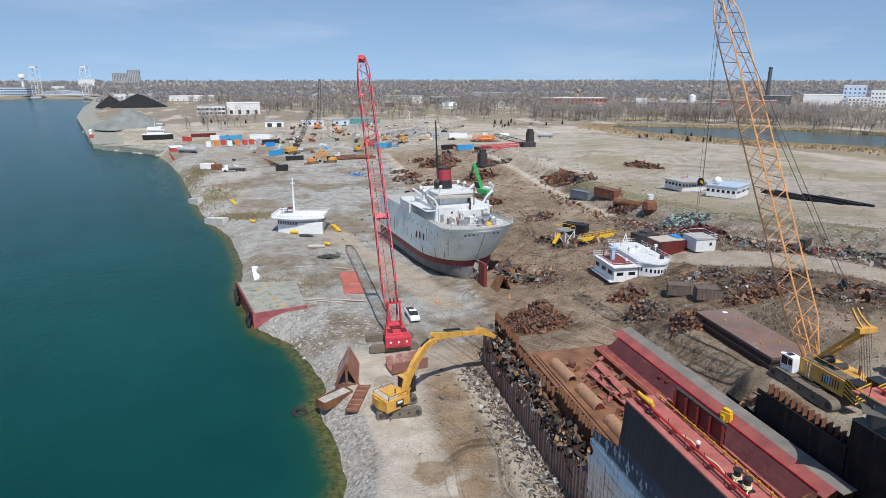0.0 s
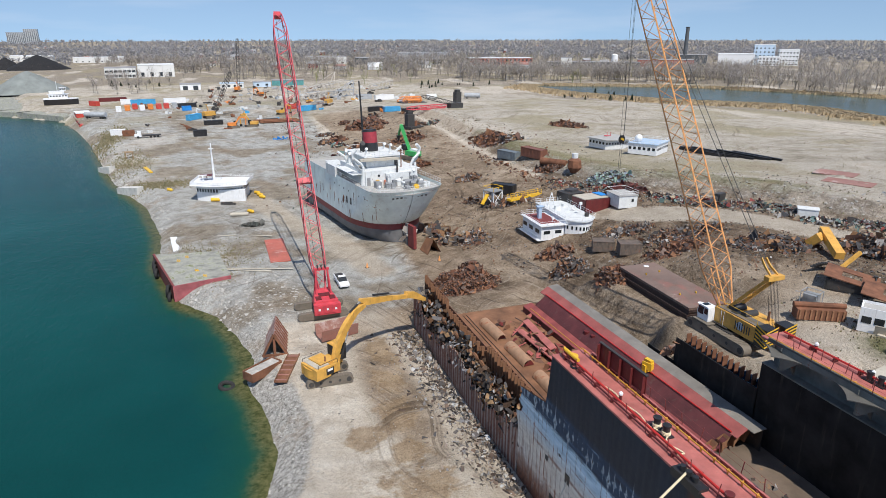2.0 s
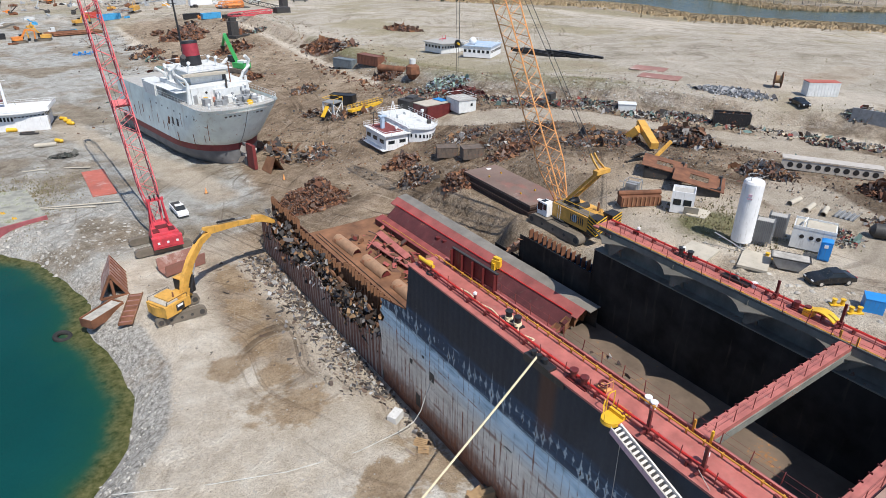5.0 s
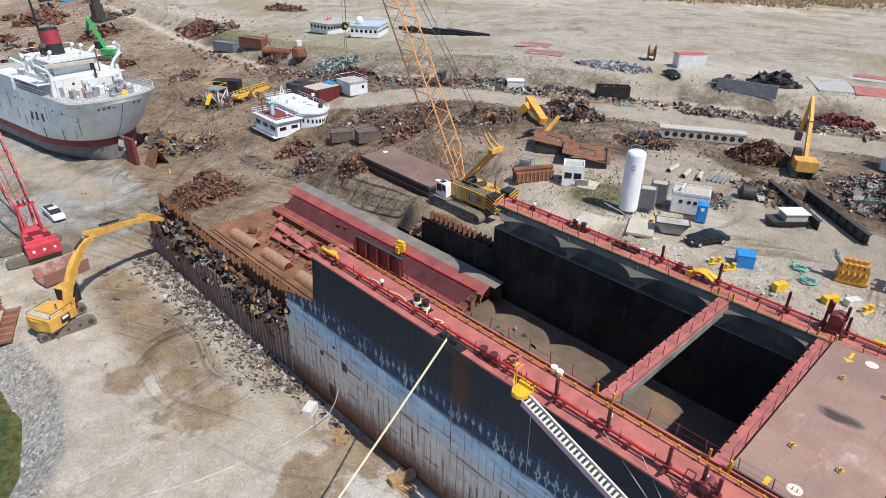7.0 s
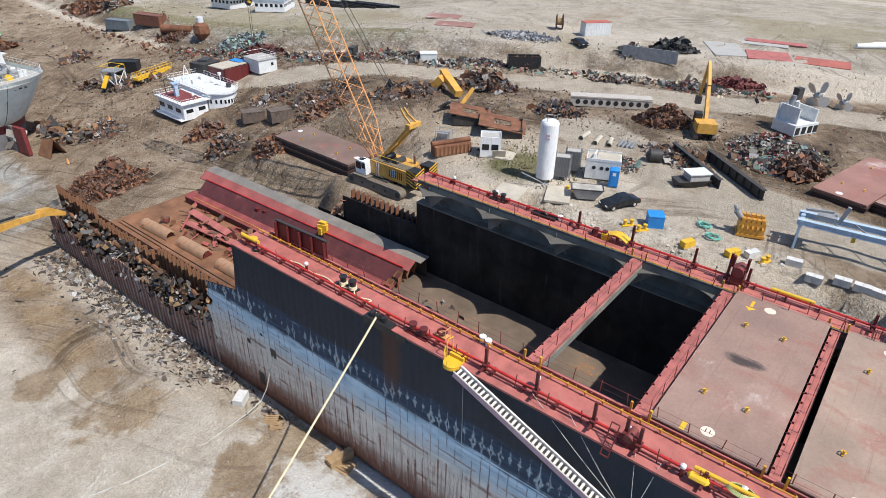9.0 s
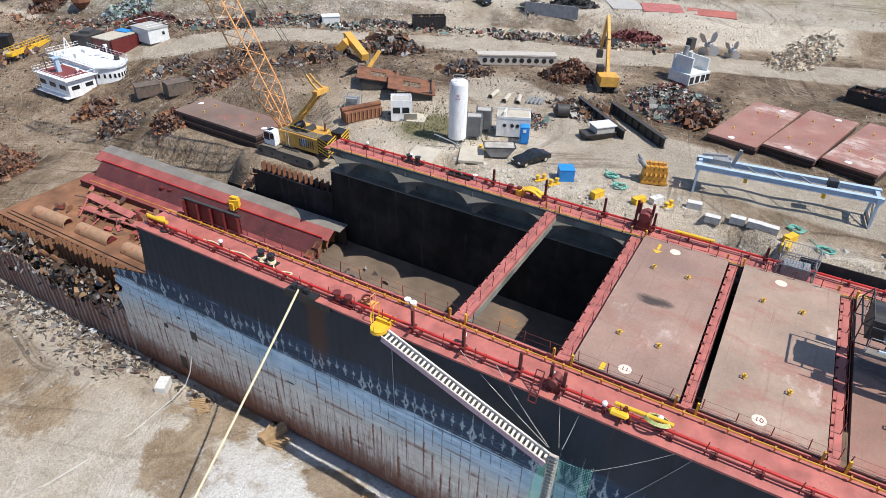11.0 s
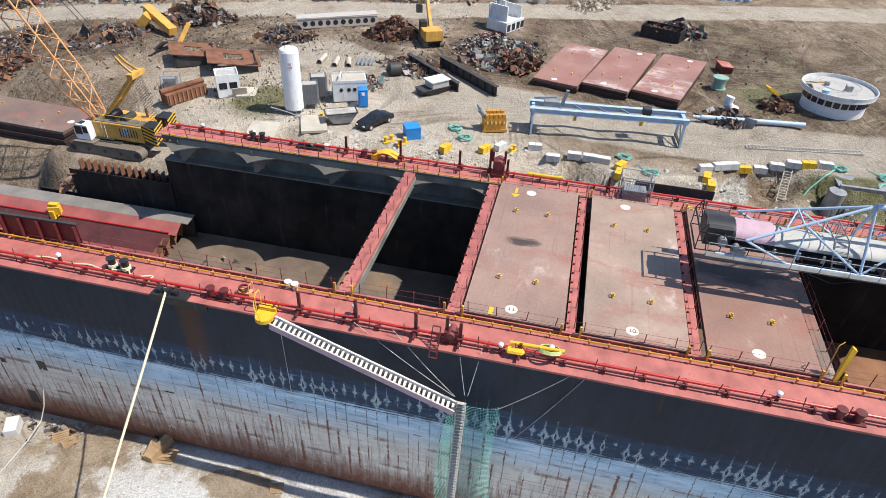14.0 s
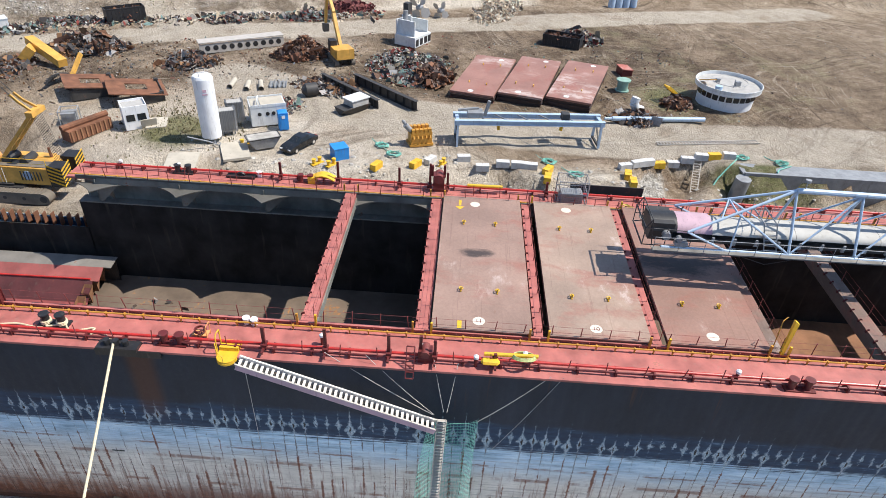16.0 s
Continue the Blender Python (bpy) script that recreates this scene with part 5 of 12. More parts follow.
co = thing("coaming_remnant", pose(3.3, 46.6, DECK, 0, 0, 2), "standing dark red remnant of hatch coaming", "ship section")
part("coaming_plate", b, m_darkred, co)
repeat("stiffener", Build().box(0, 0, 0, 0.3, 0.1, 1.85), m_darkred, co, [pose(-0.2, q, 0.93) for q in (-3, -1.5, 0, 1.5, 3)])
part("top_bar", Build().box(0, 0, 1.95, 0.25, 6.3, 0.1), m_darksteel, co)

# ---- fittings on the decks ----
def bitts(x, y, z, mat, label, s=1.0, rz=0.0, roped=False):
    t = thing("mooring_bitts", pose(x, y, z, 0, 0, rz), label, "bollard")
    part("base_plate", Build().box(0, 0, 0.05, 0.7 * s, 1.9 * s, 0.1), mat, t)
    for q in (-0.5, 0.5):
        b = Build().rod((0, q * s, 0.1), (0, q * s, 0.75 * s), 0.24 * s, 14).rod((0, q * s, 0.75 * s), (0, q * s, 0.85 * s), 0.31 * s, 14)
        post = part("post", b, mat, t)
        if roped:
            b = Build()
            for k in range(3):
                b.ring((0, q * s, 0.16 + 0.1 * k), 0.28 * s, 0.05, 14, 5)
            part("rope_coil", b, m_rope, post, "turns of cream rope")
    return t


bitts(1.75, 39.3, DECK, m_black, "black mooring bitts wound with cream rope", 1.05, roped=True)
bitts(0.75, 31.1, DECK, m_darkred, "dark red mooring bitts on the deck", 1.0)
bitts(0.55, -8.4, DECK, m_darkred, "dark red mooring bitts on the deck", 1.0)
bitts(22.7, 39.0, DECK, m_black, "black mooring bitts on the far deck", 1.0)
bitts(22.5, 27.6, DECK, m_darkred, "dark red mooring bitts on the far deck", 0.9)

f = thing("fairlead", pose(0.1, 34.3, DECK), "black roller fairlead at the deck edge", "fairlead")
part("base", Build().box(0, 0, 0.1, 0.8, 2.6, 0.25).box(-0.2, -0.6, -0.3, 0.12, 4.2, 0.5), m_black, f)
for q in (-0.5, 0.1, 0.7):
    part("roller", Build().rod((0, q, 0.2), (0, q, 0.62), 0.2, 12), m_black, f)
f = thing("fairlead", pose(22.6, 33.6, DECK), "black roller fairlead on the far deck", "fairlead")
part("base", Build().box(0, 0, 0.1, 0.7, 2.6, 0.25), m_black, f)
part("roller", Build().ring((0, 0.1, 0.55), 0.33, 0.14, 14, 6, pose(0, 0, 0.1, 90, 0, 90) @ pose(0, -0.1, -0.55)), m_black, f)


def sag(a, b_, drop, n=14):
    a, b_ = Vector(a), Vector(b_)
    return [a.lerp(b_, i / n) - Vector((0, 0, drop * 4 * (i / n) * (1 - i / n))) for i in range(n + 1)]


b = Build().line(sag((0, 34.5, DECK + 0.45), (-25, 32.6, 0.2), 0.35), 0.085, 7)
single("mooring_rope", b, m_rope, "cream mooring rope from fairlead to shore", "rope")
b = Build()
pts = [(1.3, 39.6, DECK + 0.2)]
for i in range(46):
    k = i / 45
    pts.append((1.7 - 1.2 * k + 0.35 * math.sin(k * 21) * (1 - 0.4 * k), 38.6 - 4.2 * k + 0.45 * math.sin(k * 13), DECK + 0.12 + 0.05 * math.sin(k * 30)))
b.line(pts, 0.06, 5)
b.line([(1.35 + 0.12 * math.sin(q * 2), q, DECK + 0.12) for q in np.arange(39.8, 46, 0.4)], 0.055, 5)
single("rope_on_deck", b, m_rope, "loose cream rope lying along the deck", "rope")
# hose from an opening in the hull down to the shore
b = Build().line([(0.02, 48.4, 5.2), (-0.5, 48.6, 3.5), (-1.0, 48.9, 1.4), (-1.6, 49.2, 0.1), (-3.5, 48.9, 0.0), (-8, 48.7, 0.08), (-14.6, 50.0, 0.12), (-21, 52.5, 0.1), (-28, 56.0, 0.0)], 0.05, 5)
single("pale_hose", b, m_pale, "thin pale hose trailing across the gravel", "hose")
for q, z, s, h in ((48.4, 5.4, 0.75, 1.0), (50.9, 0.9, 0.8, 1.5), (52.2, 5.0, 0.45, 0.5), (49.9, 6.9, 0.3, 0.25), (36.9, 5.6, 0.9, 0.08)):
    part("side_opening", Build().box(-0.01, q, z, 0.06, s, h), m_black, hull, "dark opening cut in the side")

# gangway with its yellow landing
m_paletread = paint("pale_tread_metal", (0.7, 0.67, 0.62), 0.5, vary=0.12)
g = thing("gangway", pose(0, 0, 0), "long pale aluminium gangway hung along the hull", "gangway")
a0, a1 = Vector((-0.7, 26.5, 16.2)), Vector((-1.3, 14.1, 12.2))
off = Vector((0.4, 0, 0))
part("stringer", Build().beam(a0 - off, a1 - off, 0.09, 0.42), m_pink, g, "dusty pinkish stringer")
part("top_rail", Build().beam(a0 - off + Vector((0, 0, 0.24)), a1 - off + Vector((0, 0, 0.24)), 0.1, 0.05), m_alu, g)
part("stringer", Build().beam(a0 + off, a1 + off, 0.12, 0.46), m_paletread, g)
d = a1 - a0
repeat("tread", Build().box(0, 0, 0, 0.62, 0.17, 0.04), m_paletread, g, [Matrix.Translation(a0 + d * (i + 0.5) / 38) @ pose(0, 0, 0.04) for i in range(38)])
part("under_plate", Build().beam(a0 - Vector((0, 0, 0.24)), a1 - Vector((0, 0, 0.24)), 0.7, 0.04), m_darksteel, g)
b = Build()
for i in range(0, 35, 5):
    p = a0 + d * i / 34
    b.rod(p - off, p - off + Vector((0, 0, 0.35)), 0.02, 4)
part("handrail_stubs", b, m_alu, g)
apron = [(-0.1, 26.75), (0.35, 26.75), (0.35, 28.0), (-0.1, 28.0)] + [(-0.1 - 0.62 * math.sin(q), 27.38 + 0.62 * math.cos(q)) for q in np.linspace(0.25, 2.9, 8)]
part("landing", Build().prism(apron, 15.95, 16.08).prism([(x * 1.02 - 0.01, y) for x, y in apron], 15.8, 15.95), m_yellow, g, "bright yellow round-ended landing platform")
part("landing_step", Build().box(0.72, 27.38, 16.3, 0.75, 1.2, 0.08).box(0.37, 27.38, 16.15, 0.05, 1.2, 0.35).box(0.72, 26.8, 16.15, 0.7, 0.05, 0.3), m_yellow, g, "yellow upper step")
part("landing_rail", Build().line([(0.75, 27.98, 16.3), (0.75, 27.98, 17.45), (0.3, 28.0, 17.5), (0.1, 28.0, 17.3), (0.1, 28.0, 16.1)], 0.04, 6), m_yellow, g)
part("landing_rail", Build().line([(-0.1, 28.0, 16.1), (-0.1, 28.0, 17.1), (-0.62, 27.7, 16.95), (-0.72, 27.4, 16.6), (-0.7, 27.4, 16.08)], 0.03, 5).line([(-0.1, 28.0, 16.6), (-0.66, 27.6, 16.5)], 0.025, 5), m_yellow, g)
part("platform_frame", Build().box(-0.1, 27.38, 15.72, 0.9, 1.0, 0.1), m_darksteel, g)
l = thing("boarding_ladder", pose(0, 0, 0), "aluminium ladder standing against the hull", "ladder")
for x in (-0.28, 0.28):
    part("stile", Build().beam((-1.35, 13.7 + x, 13.0), (-1.75, 14.0 + x, -0.6), 0.08, 0.06), m_alu, l)
repeat("rung", Build().box(0, 0, 0, 0.2, 0.56, 0.05), m_alu, l, [pose(-1.35 - 0.4 * i / 42, 13.7 + 0.3 * i / 42, 12.9 - 13.3 * i / 42) for i in range(43)])
b = Build()
rr = random.Random(2)
for i in range(23):
    k = i / 22
    b.line([(-0.75 - 0.25 * math.sin(k * 3.1), 11.5 + 3.0 * k + 0.25 * math.sin(k * 6 + z * 0.3) + 0.12 * (12.5 - z) * (k - 0.4), z) for z in np.arange(12.6 - 1.0 * k * (1 - k), 0.8, -1.6)], 0.012, 3)
for z in np.arange(12.3, 0.8, -0.15):
    b.line([(-0.75 - 0.25 * math.sin(k * 3.1), 11.5 + 3.0 * k + 0.25 * math.sin(k * 6 + z * 0.3) + 0.12 * (12.5 - z) * (k - 0.4), z) for k in (0, 0.25, 0.5, 0.75, 1)], 0.011, 3)
single("safety_net", b, m_teal, "green safety net hung below the gangway", "safety net")
b = Build()
for p, q in (((0.3, 21.3, 16.6), (-0.9, 14.3, 12.9)), ((0.3, 18.7, 16.6), (-0.9, 14.2, 12.9)), ((0.3, 14.4, 16.5), (-0.9, 13.6, 13.2)), ((0.3, 12.9, 16.4), (-0.9, 13.4, 13.2)), ((0.0, 7.1, 16.1), (-0.9, 11.4, 12.5)), ((0.0, 6.3, 16.1), (-0.3, 10.2, 9.0)), ((-0.1, 26.4, 15.8), (-0.05, 26.2, 3.0))):
    b.line(sag(p, q, 0.15, 6), 0.02, 4)
single("rigging_lines", b, m_pale, "thin lines holding gangway, ladder and net", "rope", kind="stuff")

# smaller deck gear
def deck_post(x, y, h, mat=None):
    t = thing("pipe_post", pose(x, y, DECK), "dark red upright pipe frame on the deck", "deck fitting")
    part("post", Build().box(0, 0, h / 2, 0.16, 0.2, h).box(-0.3, 0, 0.35, 0.9, 0.14, 0.14), mat or m_darkred, t)
    part("clamp", Build().box(0, 0, 0.45, 0.5, 0.35, 0.3), m_darkred, t)


for y, h in ((25.2, 1.9), (21.3, 2.1), (17.3, 2.0), (14.4, 1.8), (10.6, 1.0)):
    deck_post(0.75, y, h)
for y, h in ((24.6, 2.2), (19.0, 2.0), (16.2, 2.6), (14.6, 1.8), (5.6, 1.5), (29.9, 1.8)):
    deck_post(22.6, y, h)


def deck_ladder(m):
    t = thing("deck_ladder", m, "short dark red ladder over the pipes", "ladder")
    for q in (-0.25, 0.25):
        part("stile", Build().beam((0.3, q, 0.9), (-0.7, q, -0.9), 0.06), m_darkred, t)
    repeat("rung", Build().box(0, 0, 0, 0.08, 0.5, 0.05), m_darkred, t, [pose(0.3 - 0.2 * i, 0, 0.9 - 0.36 * i) for i in range(6)])


deck_ladder(pose(0.3, 15.9, DECK + 0.4))
w = thing("mooring_winch", pose(0.9, 15.0, DECK), "dark red winch with pulleys on the deck", "winch")
part("frame", Build().box(0, 0, 0.45, 0.7, 0.9, 0.9).box(0, 0.3, 1.2, 0.2, 0.2, 1.5), m_darkred, w)
part("drum", Build().rod((-0.5, 0, 0.75), (0.5, 0, 0.75), 0.28, 12), m_coaming, w)
w = thing("mooring_winch", pose(22.7, 15.4, DECK), "dark red winch with pulleys on the far deck", "winch")
part("frame", Build().box(0, 0, 0.8, 0.9, 1.0, 1.6).box(0, -0.5, 1.9, 0.3, 0.2, 1.2).box(0, 0.6, 1.9, 0.3, 0.2, 1.0), m_darkred, w)
part("drum", Build().rod((-0.6, 0, 1.3), (0.6, 0, 1.3), 0.45, 14), m_coaming, w)
for x, y, l, w_ in ((0.85, 50.6, 2.4, 0.28), (1.0, 9.6, 3.4, 0.22), (22.5, 11.2, 3.2, 0.24)):
    t = single("yellow_pipe", Build().rod((0, -l / 2, 0), (0, l / 2, 0), w_ * 0.6, 10), m_yellow, "yellow pipe length lying on the deck", "pipe", m=pose(x, y, DECK + 0.75, 0, 0, 1))
single("yellow_bollard_top", Build().rod((0, 0, 0), (0, 0, 0.12), 0.55, 16), m_yellow, "yellow round plate on the deck", "deck fitting", m=pose(1.5, 51.4, DECK))
single("life_ring", Build().ring((0, 0, 0.1), 0.4, 0.1, 16, 6), m_black, "black tyre fender on the deck", "tyre", m=pose(0.8, 49.6, DECK))
b = Build()
for k in range(4):
    b.ring((0, 0, 0.08 + 0.05 * k), 0.75 - 0.03 * k, 0.04, 24, 5)
single("hose_coil", b, paint("green_hose", (0.45, 0.5, 0.2), 0.6), "coiled green hose hung on the pipes", "hose", m=pose(0.9, 8.8, DECK + 0.6, 0, 25))
single("yellow_float", Build().loft([[(0.28 * s * math.cos(a), y, 0.18 * s * math.sin(a)) for a in np.linspace(0, 5.5, 8)] for y, s in ((-0.6, 0.3), (-0.45, 1), (0.45, 1), (0.6, 0.3))]), m_yellow, "yellow oval float on the deck", "float", m=pose(0.55, 10.9, DECK + 0.5))
for x, y in ((3.1, 27.1), (3.0, 26.55), (22.9, 32.0)):
    t = thing("white_bucket", pose(x, y, DECK), "white plastic bucket standing on the deck", "bucket", "white buckets")
    part("body", Build().rod((0, 0, 0), (0, 0, 0.5), 0.2, 12, 0.25), m_white, t)
    part("rim", Build().ring((0, 0, 0.5), 0.25, 0.02, 12, 4), m_white, t)
for x, y in ((1.2, 43.6), (1.6, 21.7), (1.3, 15.2), (0.6, 11.8), (0.9, -4.6), (1.2, 8.7), (22.8, 44.8), (22.9, 39.4)):
    t = thing("vent_head", pose(x, y, DECK), "white-topped vent pipe on the deck", "vent", "deck vents")
    part("pipe", Build().rod((0, 0, 0), (0, 0, 0.7), 0.12, 8), m_darkred, t)
    part("cap", Build().rod((0, 0, 0.68), (0, 0, 0.85), 0.17, 10).rod((0, 0, 0.85), (0, 0, 0.95), 0.17, 10, 0.05), m_white, t)
cart = thing("gas_torch_cart", pose(1.6, 29.6, DECK), "orange torch cart with coiled hose", "cart")
part("frame", Build().box(0, 0, 0.25, 0.6, 1.0, 0.08).rod((0.3, -0.5, 0), (0.3, -0.5, 1.0), 0.03).rod((-0.3, -0.5, 0), (-0.3, -0.5, 1.0), 0.03).rod((-0.3, -0.5, 1.0), (0.3, -0.5, 1.0), 0.03), m_crane, cart)
part("hose", Build().ring((0, 0, 0.5), 0.35, 0.06, 14, 5).ring((0, 0.05, 0.6), 0.3, 0.05, 14, 5), m_darkred, cart)
ys = thing("yellow_chute", pose(22.6, 26.0, DECK), "yellow curved chute at the far deck edge", "chute")
part("chute", Build().loft([[(x, y, 0.55 + 0.35 * math.cos(y * 1.6)) for y in np.linspace(-1.1, 1.1, 9)] + [(x, y, 0.45 + 0.35 * math.cos(y * 1.6)) for y in np.linspace(1.1, -1.1, 9)] for x in (-0.5, 0.5)]), m_yellow, ys)
part("foot", Build().box(0, 1.0, 0.3, 0.9, 0.7, 0.6), m_yellow, ys)
yp = thing("yellow_post", pose(3.3, -8.3, DECK + 0.3), "tall leaning yellow steel post beside the hatch", "post")
part("post", Build().add([(-0.12, -0.1, 0), (0.12, -0.1, 0), (0.12, 0.1, 0), (-0.12, 0.1, 0), (0.25, -0.45, 2.4), (0.5, -0.45, 2.4), (0.5, -0.15, 2.6), (0.25, -0.15, 2.6)], [(0, 3, 2, 1), (4, 5, 6, 7), (0, 1, 5, 4), (1, 2, 6, 5), (2, 3, 7, 6), (3, 0, 4, 7)]), m_yellow, yp)
part("lamp_arm", Build().rod((0, 0.7, 0), (0.5, 0.5, 2.4), 0.035).rod((0.5, 0.5, 2.4), (0.8, 0.1, 2.5), 0.03), m_ochre, yp)
cg = thing("wire_cage", pose(22.2, 3.4, DECK), "pale blue-grey wire cage on the far deck", "cage")
fr = Build()
for x in (-0.85, 0.85):
    for y in (-1.3, 1.3):
        fr.rod((x, y, 0), (x, y, 2.3), 0.05, 5)
for z in (0.05, 1.1, 2.3):
    fr.rod((-0.85, -1.3, z), (0.85, -1.3, z), 0.04).rod((-0.85, 1.3, z), (0.85, 1.3, z), 0.04).rod((-0.85, -1.3, z), (-0.85, 1.3, z), 0.04).rod((0.85, -1.3, z), (0.85, 1.3, z), 0.04)
part("frame", fr, m_steel, cg)
wr = Build()
for q in np.arange(-1.2, 1.25, 0.2):
    wr.rod((-0.85, q, 0), (-0.85, q, 2.3), 0.012, 3).rod((0.85, q, 0), (0.85, q, 2.3), 0.012, 3).rod((-0.85, q, 2.3), (0.85, q, 2.3), 0.012, 3)
for q in np.arange(0.2, 2.3, 0.2):
    wr.rod((-0.85, -1.3, q), (-0.85, 1.3, q), 0.012, 3)
part("mesh_panels", wr, m_steel, cg)
part("load", Build().box(0, 0, 0.5, 1.2, 1.9, 0.9, 4), m_steel, cg)
b = Build()
for k in range(3):
    b.ring((0.1 * k, 0.2 * k, 0.06 * k), 0.45, 0.05, 14, 4)
single("rope_heap", b, paint("yellow_rope", (0.65, 0.5, 0.12), 0.9), "heap of yellow rope on the far deck", "rope", m=pose(21.2, -1.9, DECK + 0.05))

# ---- unloading conveyor over the hatches ----
cv = thing("conveyor_boom", pose(0, 0, 0), "pale blue lattice conveyor boom resting over the hatches", "conveyor")
H0, H1 = Vector((12.1, -0.9, 20.7)), Vector((12.0, -46.0, 20.8))
ax = (H1 - H0).normalized()
sd = Vector((ax.y, -ax.x, 0)).normalized() * -1
up = sd.cross(ax) if sd.cross(ax).z > 0 else ax.cross(sd)


def cvp(s, x, z):
    return H0 + ax * s + sd * x + up * z


LEN = 45.0
BOTS = [9.42 + 4.65 * k for k in range(8)]
part("upper_chord", Build().rod(cvp(9.3, 0, 3.07), cvp(LEN, 0, 2.75), 0.2, 10), m_blue, cv)
for x in (-1.85, 1.85):
    part("lower_chord", Build().rod(cvp(0.3, x, -1.15), cvp(LEN, x, -1.15), 0.1, 8).rod(cvp(4.6, x, -1.45), cvp(LEN, x, -1.45), 0.06, 6), m_blue, cv)
    part("nose_chord", Build().rod(cvp(1.9, x, 0.2), cvp(9.3, 0, 3.07), 0.1, 8), m_blue, cv)
    part("nose_brace", Build().rod(cvp(1.9, x, 0.2), cvp(4.8, x, -1.1), 0.08, 6), m_blue, cv)
    part("nose_brace", Build().rod(cvp(5.3, x * 0.54, 1.52), cvp(9.42, x, -1.15), 0.08, 6), m_blue, cv)
    part("nose_brace", Build().rod(cvp(5.2, x, -1.15), cvp(5.6, x * 0.5, 1.65), 0.06, 6), m_blue, cv)
    for i, s in enumerate(BOTS):
        part("upright", Build().rod(cvp(s, x, -1.15), cvp(s - 0.1, 0, 3.0), 0.1, 8), m_blue, cv)
        if s + 4.65 < LEN:
            part("diagonal", Build().rod(cvp(s, x, -1.15), cvp(s + 4.55, 0, 2.95), 0.075, 6), m_blue, cv)
part("cross_tie", Build().rod(cvp(5.3, -1.0, 1.52), cvp(5.3, 1.0, 1.52), 0.07, 6).rod(cvp(4.2, -1.28, 1.08), cvp(5.3, 1.0, 1.52), 0.06, 6), m_blue, cv)
part("mast_lamp", Build().rod(cvp(9.8, 0, 3.1), cvp(9.8, 0, 3.75), 0.04, 5).rod(cvp(9.8, 0, 3.75), cvp(9.8, 0, 3.95), 0.2, 10), m_steel, cv)
# steps over the belt
b = Build()
for s in (7.3, 8.2):
    b.line([cvp(s + 0.4, -1.7, -1.1), cvp(s, -1.2, 0.9), cvp(s, 1.2, 0.9), cvp(s + 0.4, 1.7, -1.1)], 0.05, 5)
for k in range(6):
    b.beam(cvp(7.7 - 0.08 * k, -1.7 + 0.1 * k, -1.0 + 0.36 * k), cvp(8.6 - 0.08 * k, -1.7 + 0.1 * k, -1.0 + 0.36 * k), 0.16, 0.04)
for x in (-1.2, 0.0, 1.2):
    b.rod(cvp(7.3, x, 0.9), cvp(7.3, x, 1.9), 0.025, 4).rod(cvp(8.2, x, 0.9), cvp(8.2, x, 1.9), 0.025, 4)
b.rod(cvp(7.3, -1.2, 1.9), cvp(7.3, 1.2, 1.9), 0.025, 4).rod(cvp(8.2, -1.2, 1.9), cvp(8.2, 1.2, 1.9), 0.025, 4)
part("step_bridge", b, m_steel, cv, "grey steps over the belt")
part("belt_bed", Build().add([tuple(cvp(s, x, z)) for s in (0.5, LEN) for x, z in ((-1.3, -0.7), (1.3, -0.7), (1.3, -0.95), (-1.3, -0.95))], [(0, 1, 5, 4), (3, 7, 6, 2), (0, 4, 7, 3), (1, 2, 6, 5), (0, 3, 2, 1)]), m_darksteel, cv)


m_grating = paint("worn_grating", (0.2, 0.19, 0.175), 0.7, vary=0.4, scale=0.8)
m_palehood = paint("pale_grey_hood", (0.44, 0.43, 0.4), 0.7, vary=0.16, scale=0.5, rust=0.05)


def hood(s0, s1, mat, name, h=1.15):
    rings = []
    for s in (s0, s1):
        o = [cvp(s, 1.25 * math.cos(a), -0.3 + h * math.sin(a)) for a in np.linspace(0.1, 3.04, 9)]
        rings.append([tuple(p) for p in o] + [tuple(p - up * 0.05) for p in o[::-1]])
    part(name, Build().loft(rings), mat, cv)


hood(-0.5, 1.4, m_black, "head_hood", 0.85)
hood(1.4, 3.9, m_pink, "pink_hood", 0.8)
for s in np.arange(3.9, LEN, 6.0):
    hood(s + 0.03, min(s + 6, LEN), m_palehood, "belt_hood", 0.55)
part("head_box", Build().add([tuple(cvp(s, x, z)) for s in (-0.5, 1.2) for x, z in ((-1.2, 0.4), (1.2, 0.4), (1.0, -1.1), (-1.0, -1.1))], [(0, 3, 2, 1), (4, 5, 6, 7), (0, 1, 5, 4), (1, 2, 6, 5), (3, 7, 6, 2), (0, 4, 7, 3)]), m_darksteel, cv, "black discharge box")
for x in (-1.6, 1.6):
    part("head_frame", Build().line([cvp(2.4, x, -1.2), cvp(-1.0, x, -1.2), cvp(-1.0, x, 0.2), cvp(-0.6, x, 0.9), cvp(-0.3, x, -1.2)], 0.04, 5).rod(cvp(-1.0, x, 0.2), cvp(2.4, x, 0.1), 0.035, 5).rod(cvp(0.6, x, -1.2), cvp(0.6, x, 0.3), 0.035, 5).rod(cvp(2.4, x, -1.2), cvp(2.4, x, 0.3), 0.035, 5).rod(cvp(-1.0, x, -0.5), cvp(2.4, x, -0.5), 0.03, 5), m_darksteel, cv)
part("head_tie", Build().rod(cvp(-1.0, -1.6, 0.2), cvp(-1.0, 1.6, 0.2), 0.06, 5).rod(cvp(-1.0, -1.6, -1.2), cvp(-1.0, 1.6, -1.2), 0.06, 5).rod(cvp(-0.6, -1.6, 0.9), cvp(-0.6, 1.6, 0.9), 0.04, 5), m_darksteel, cv)
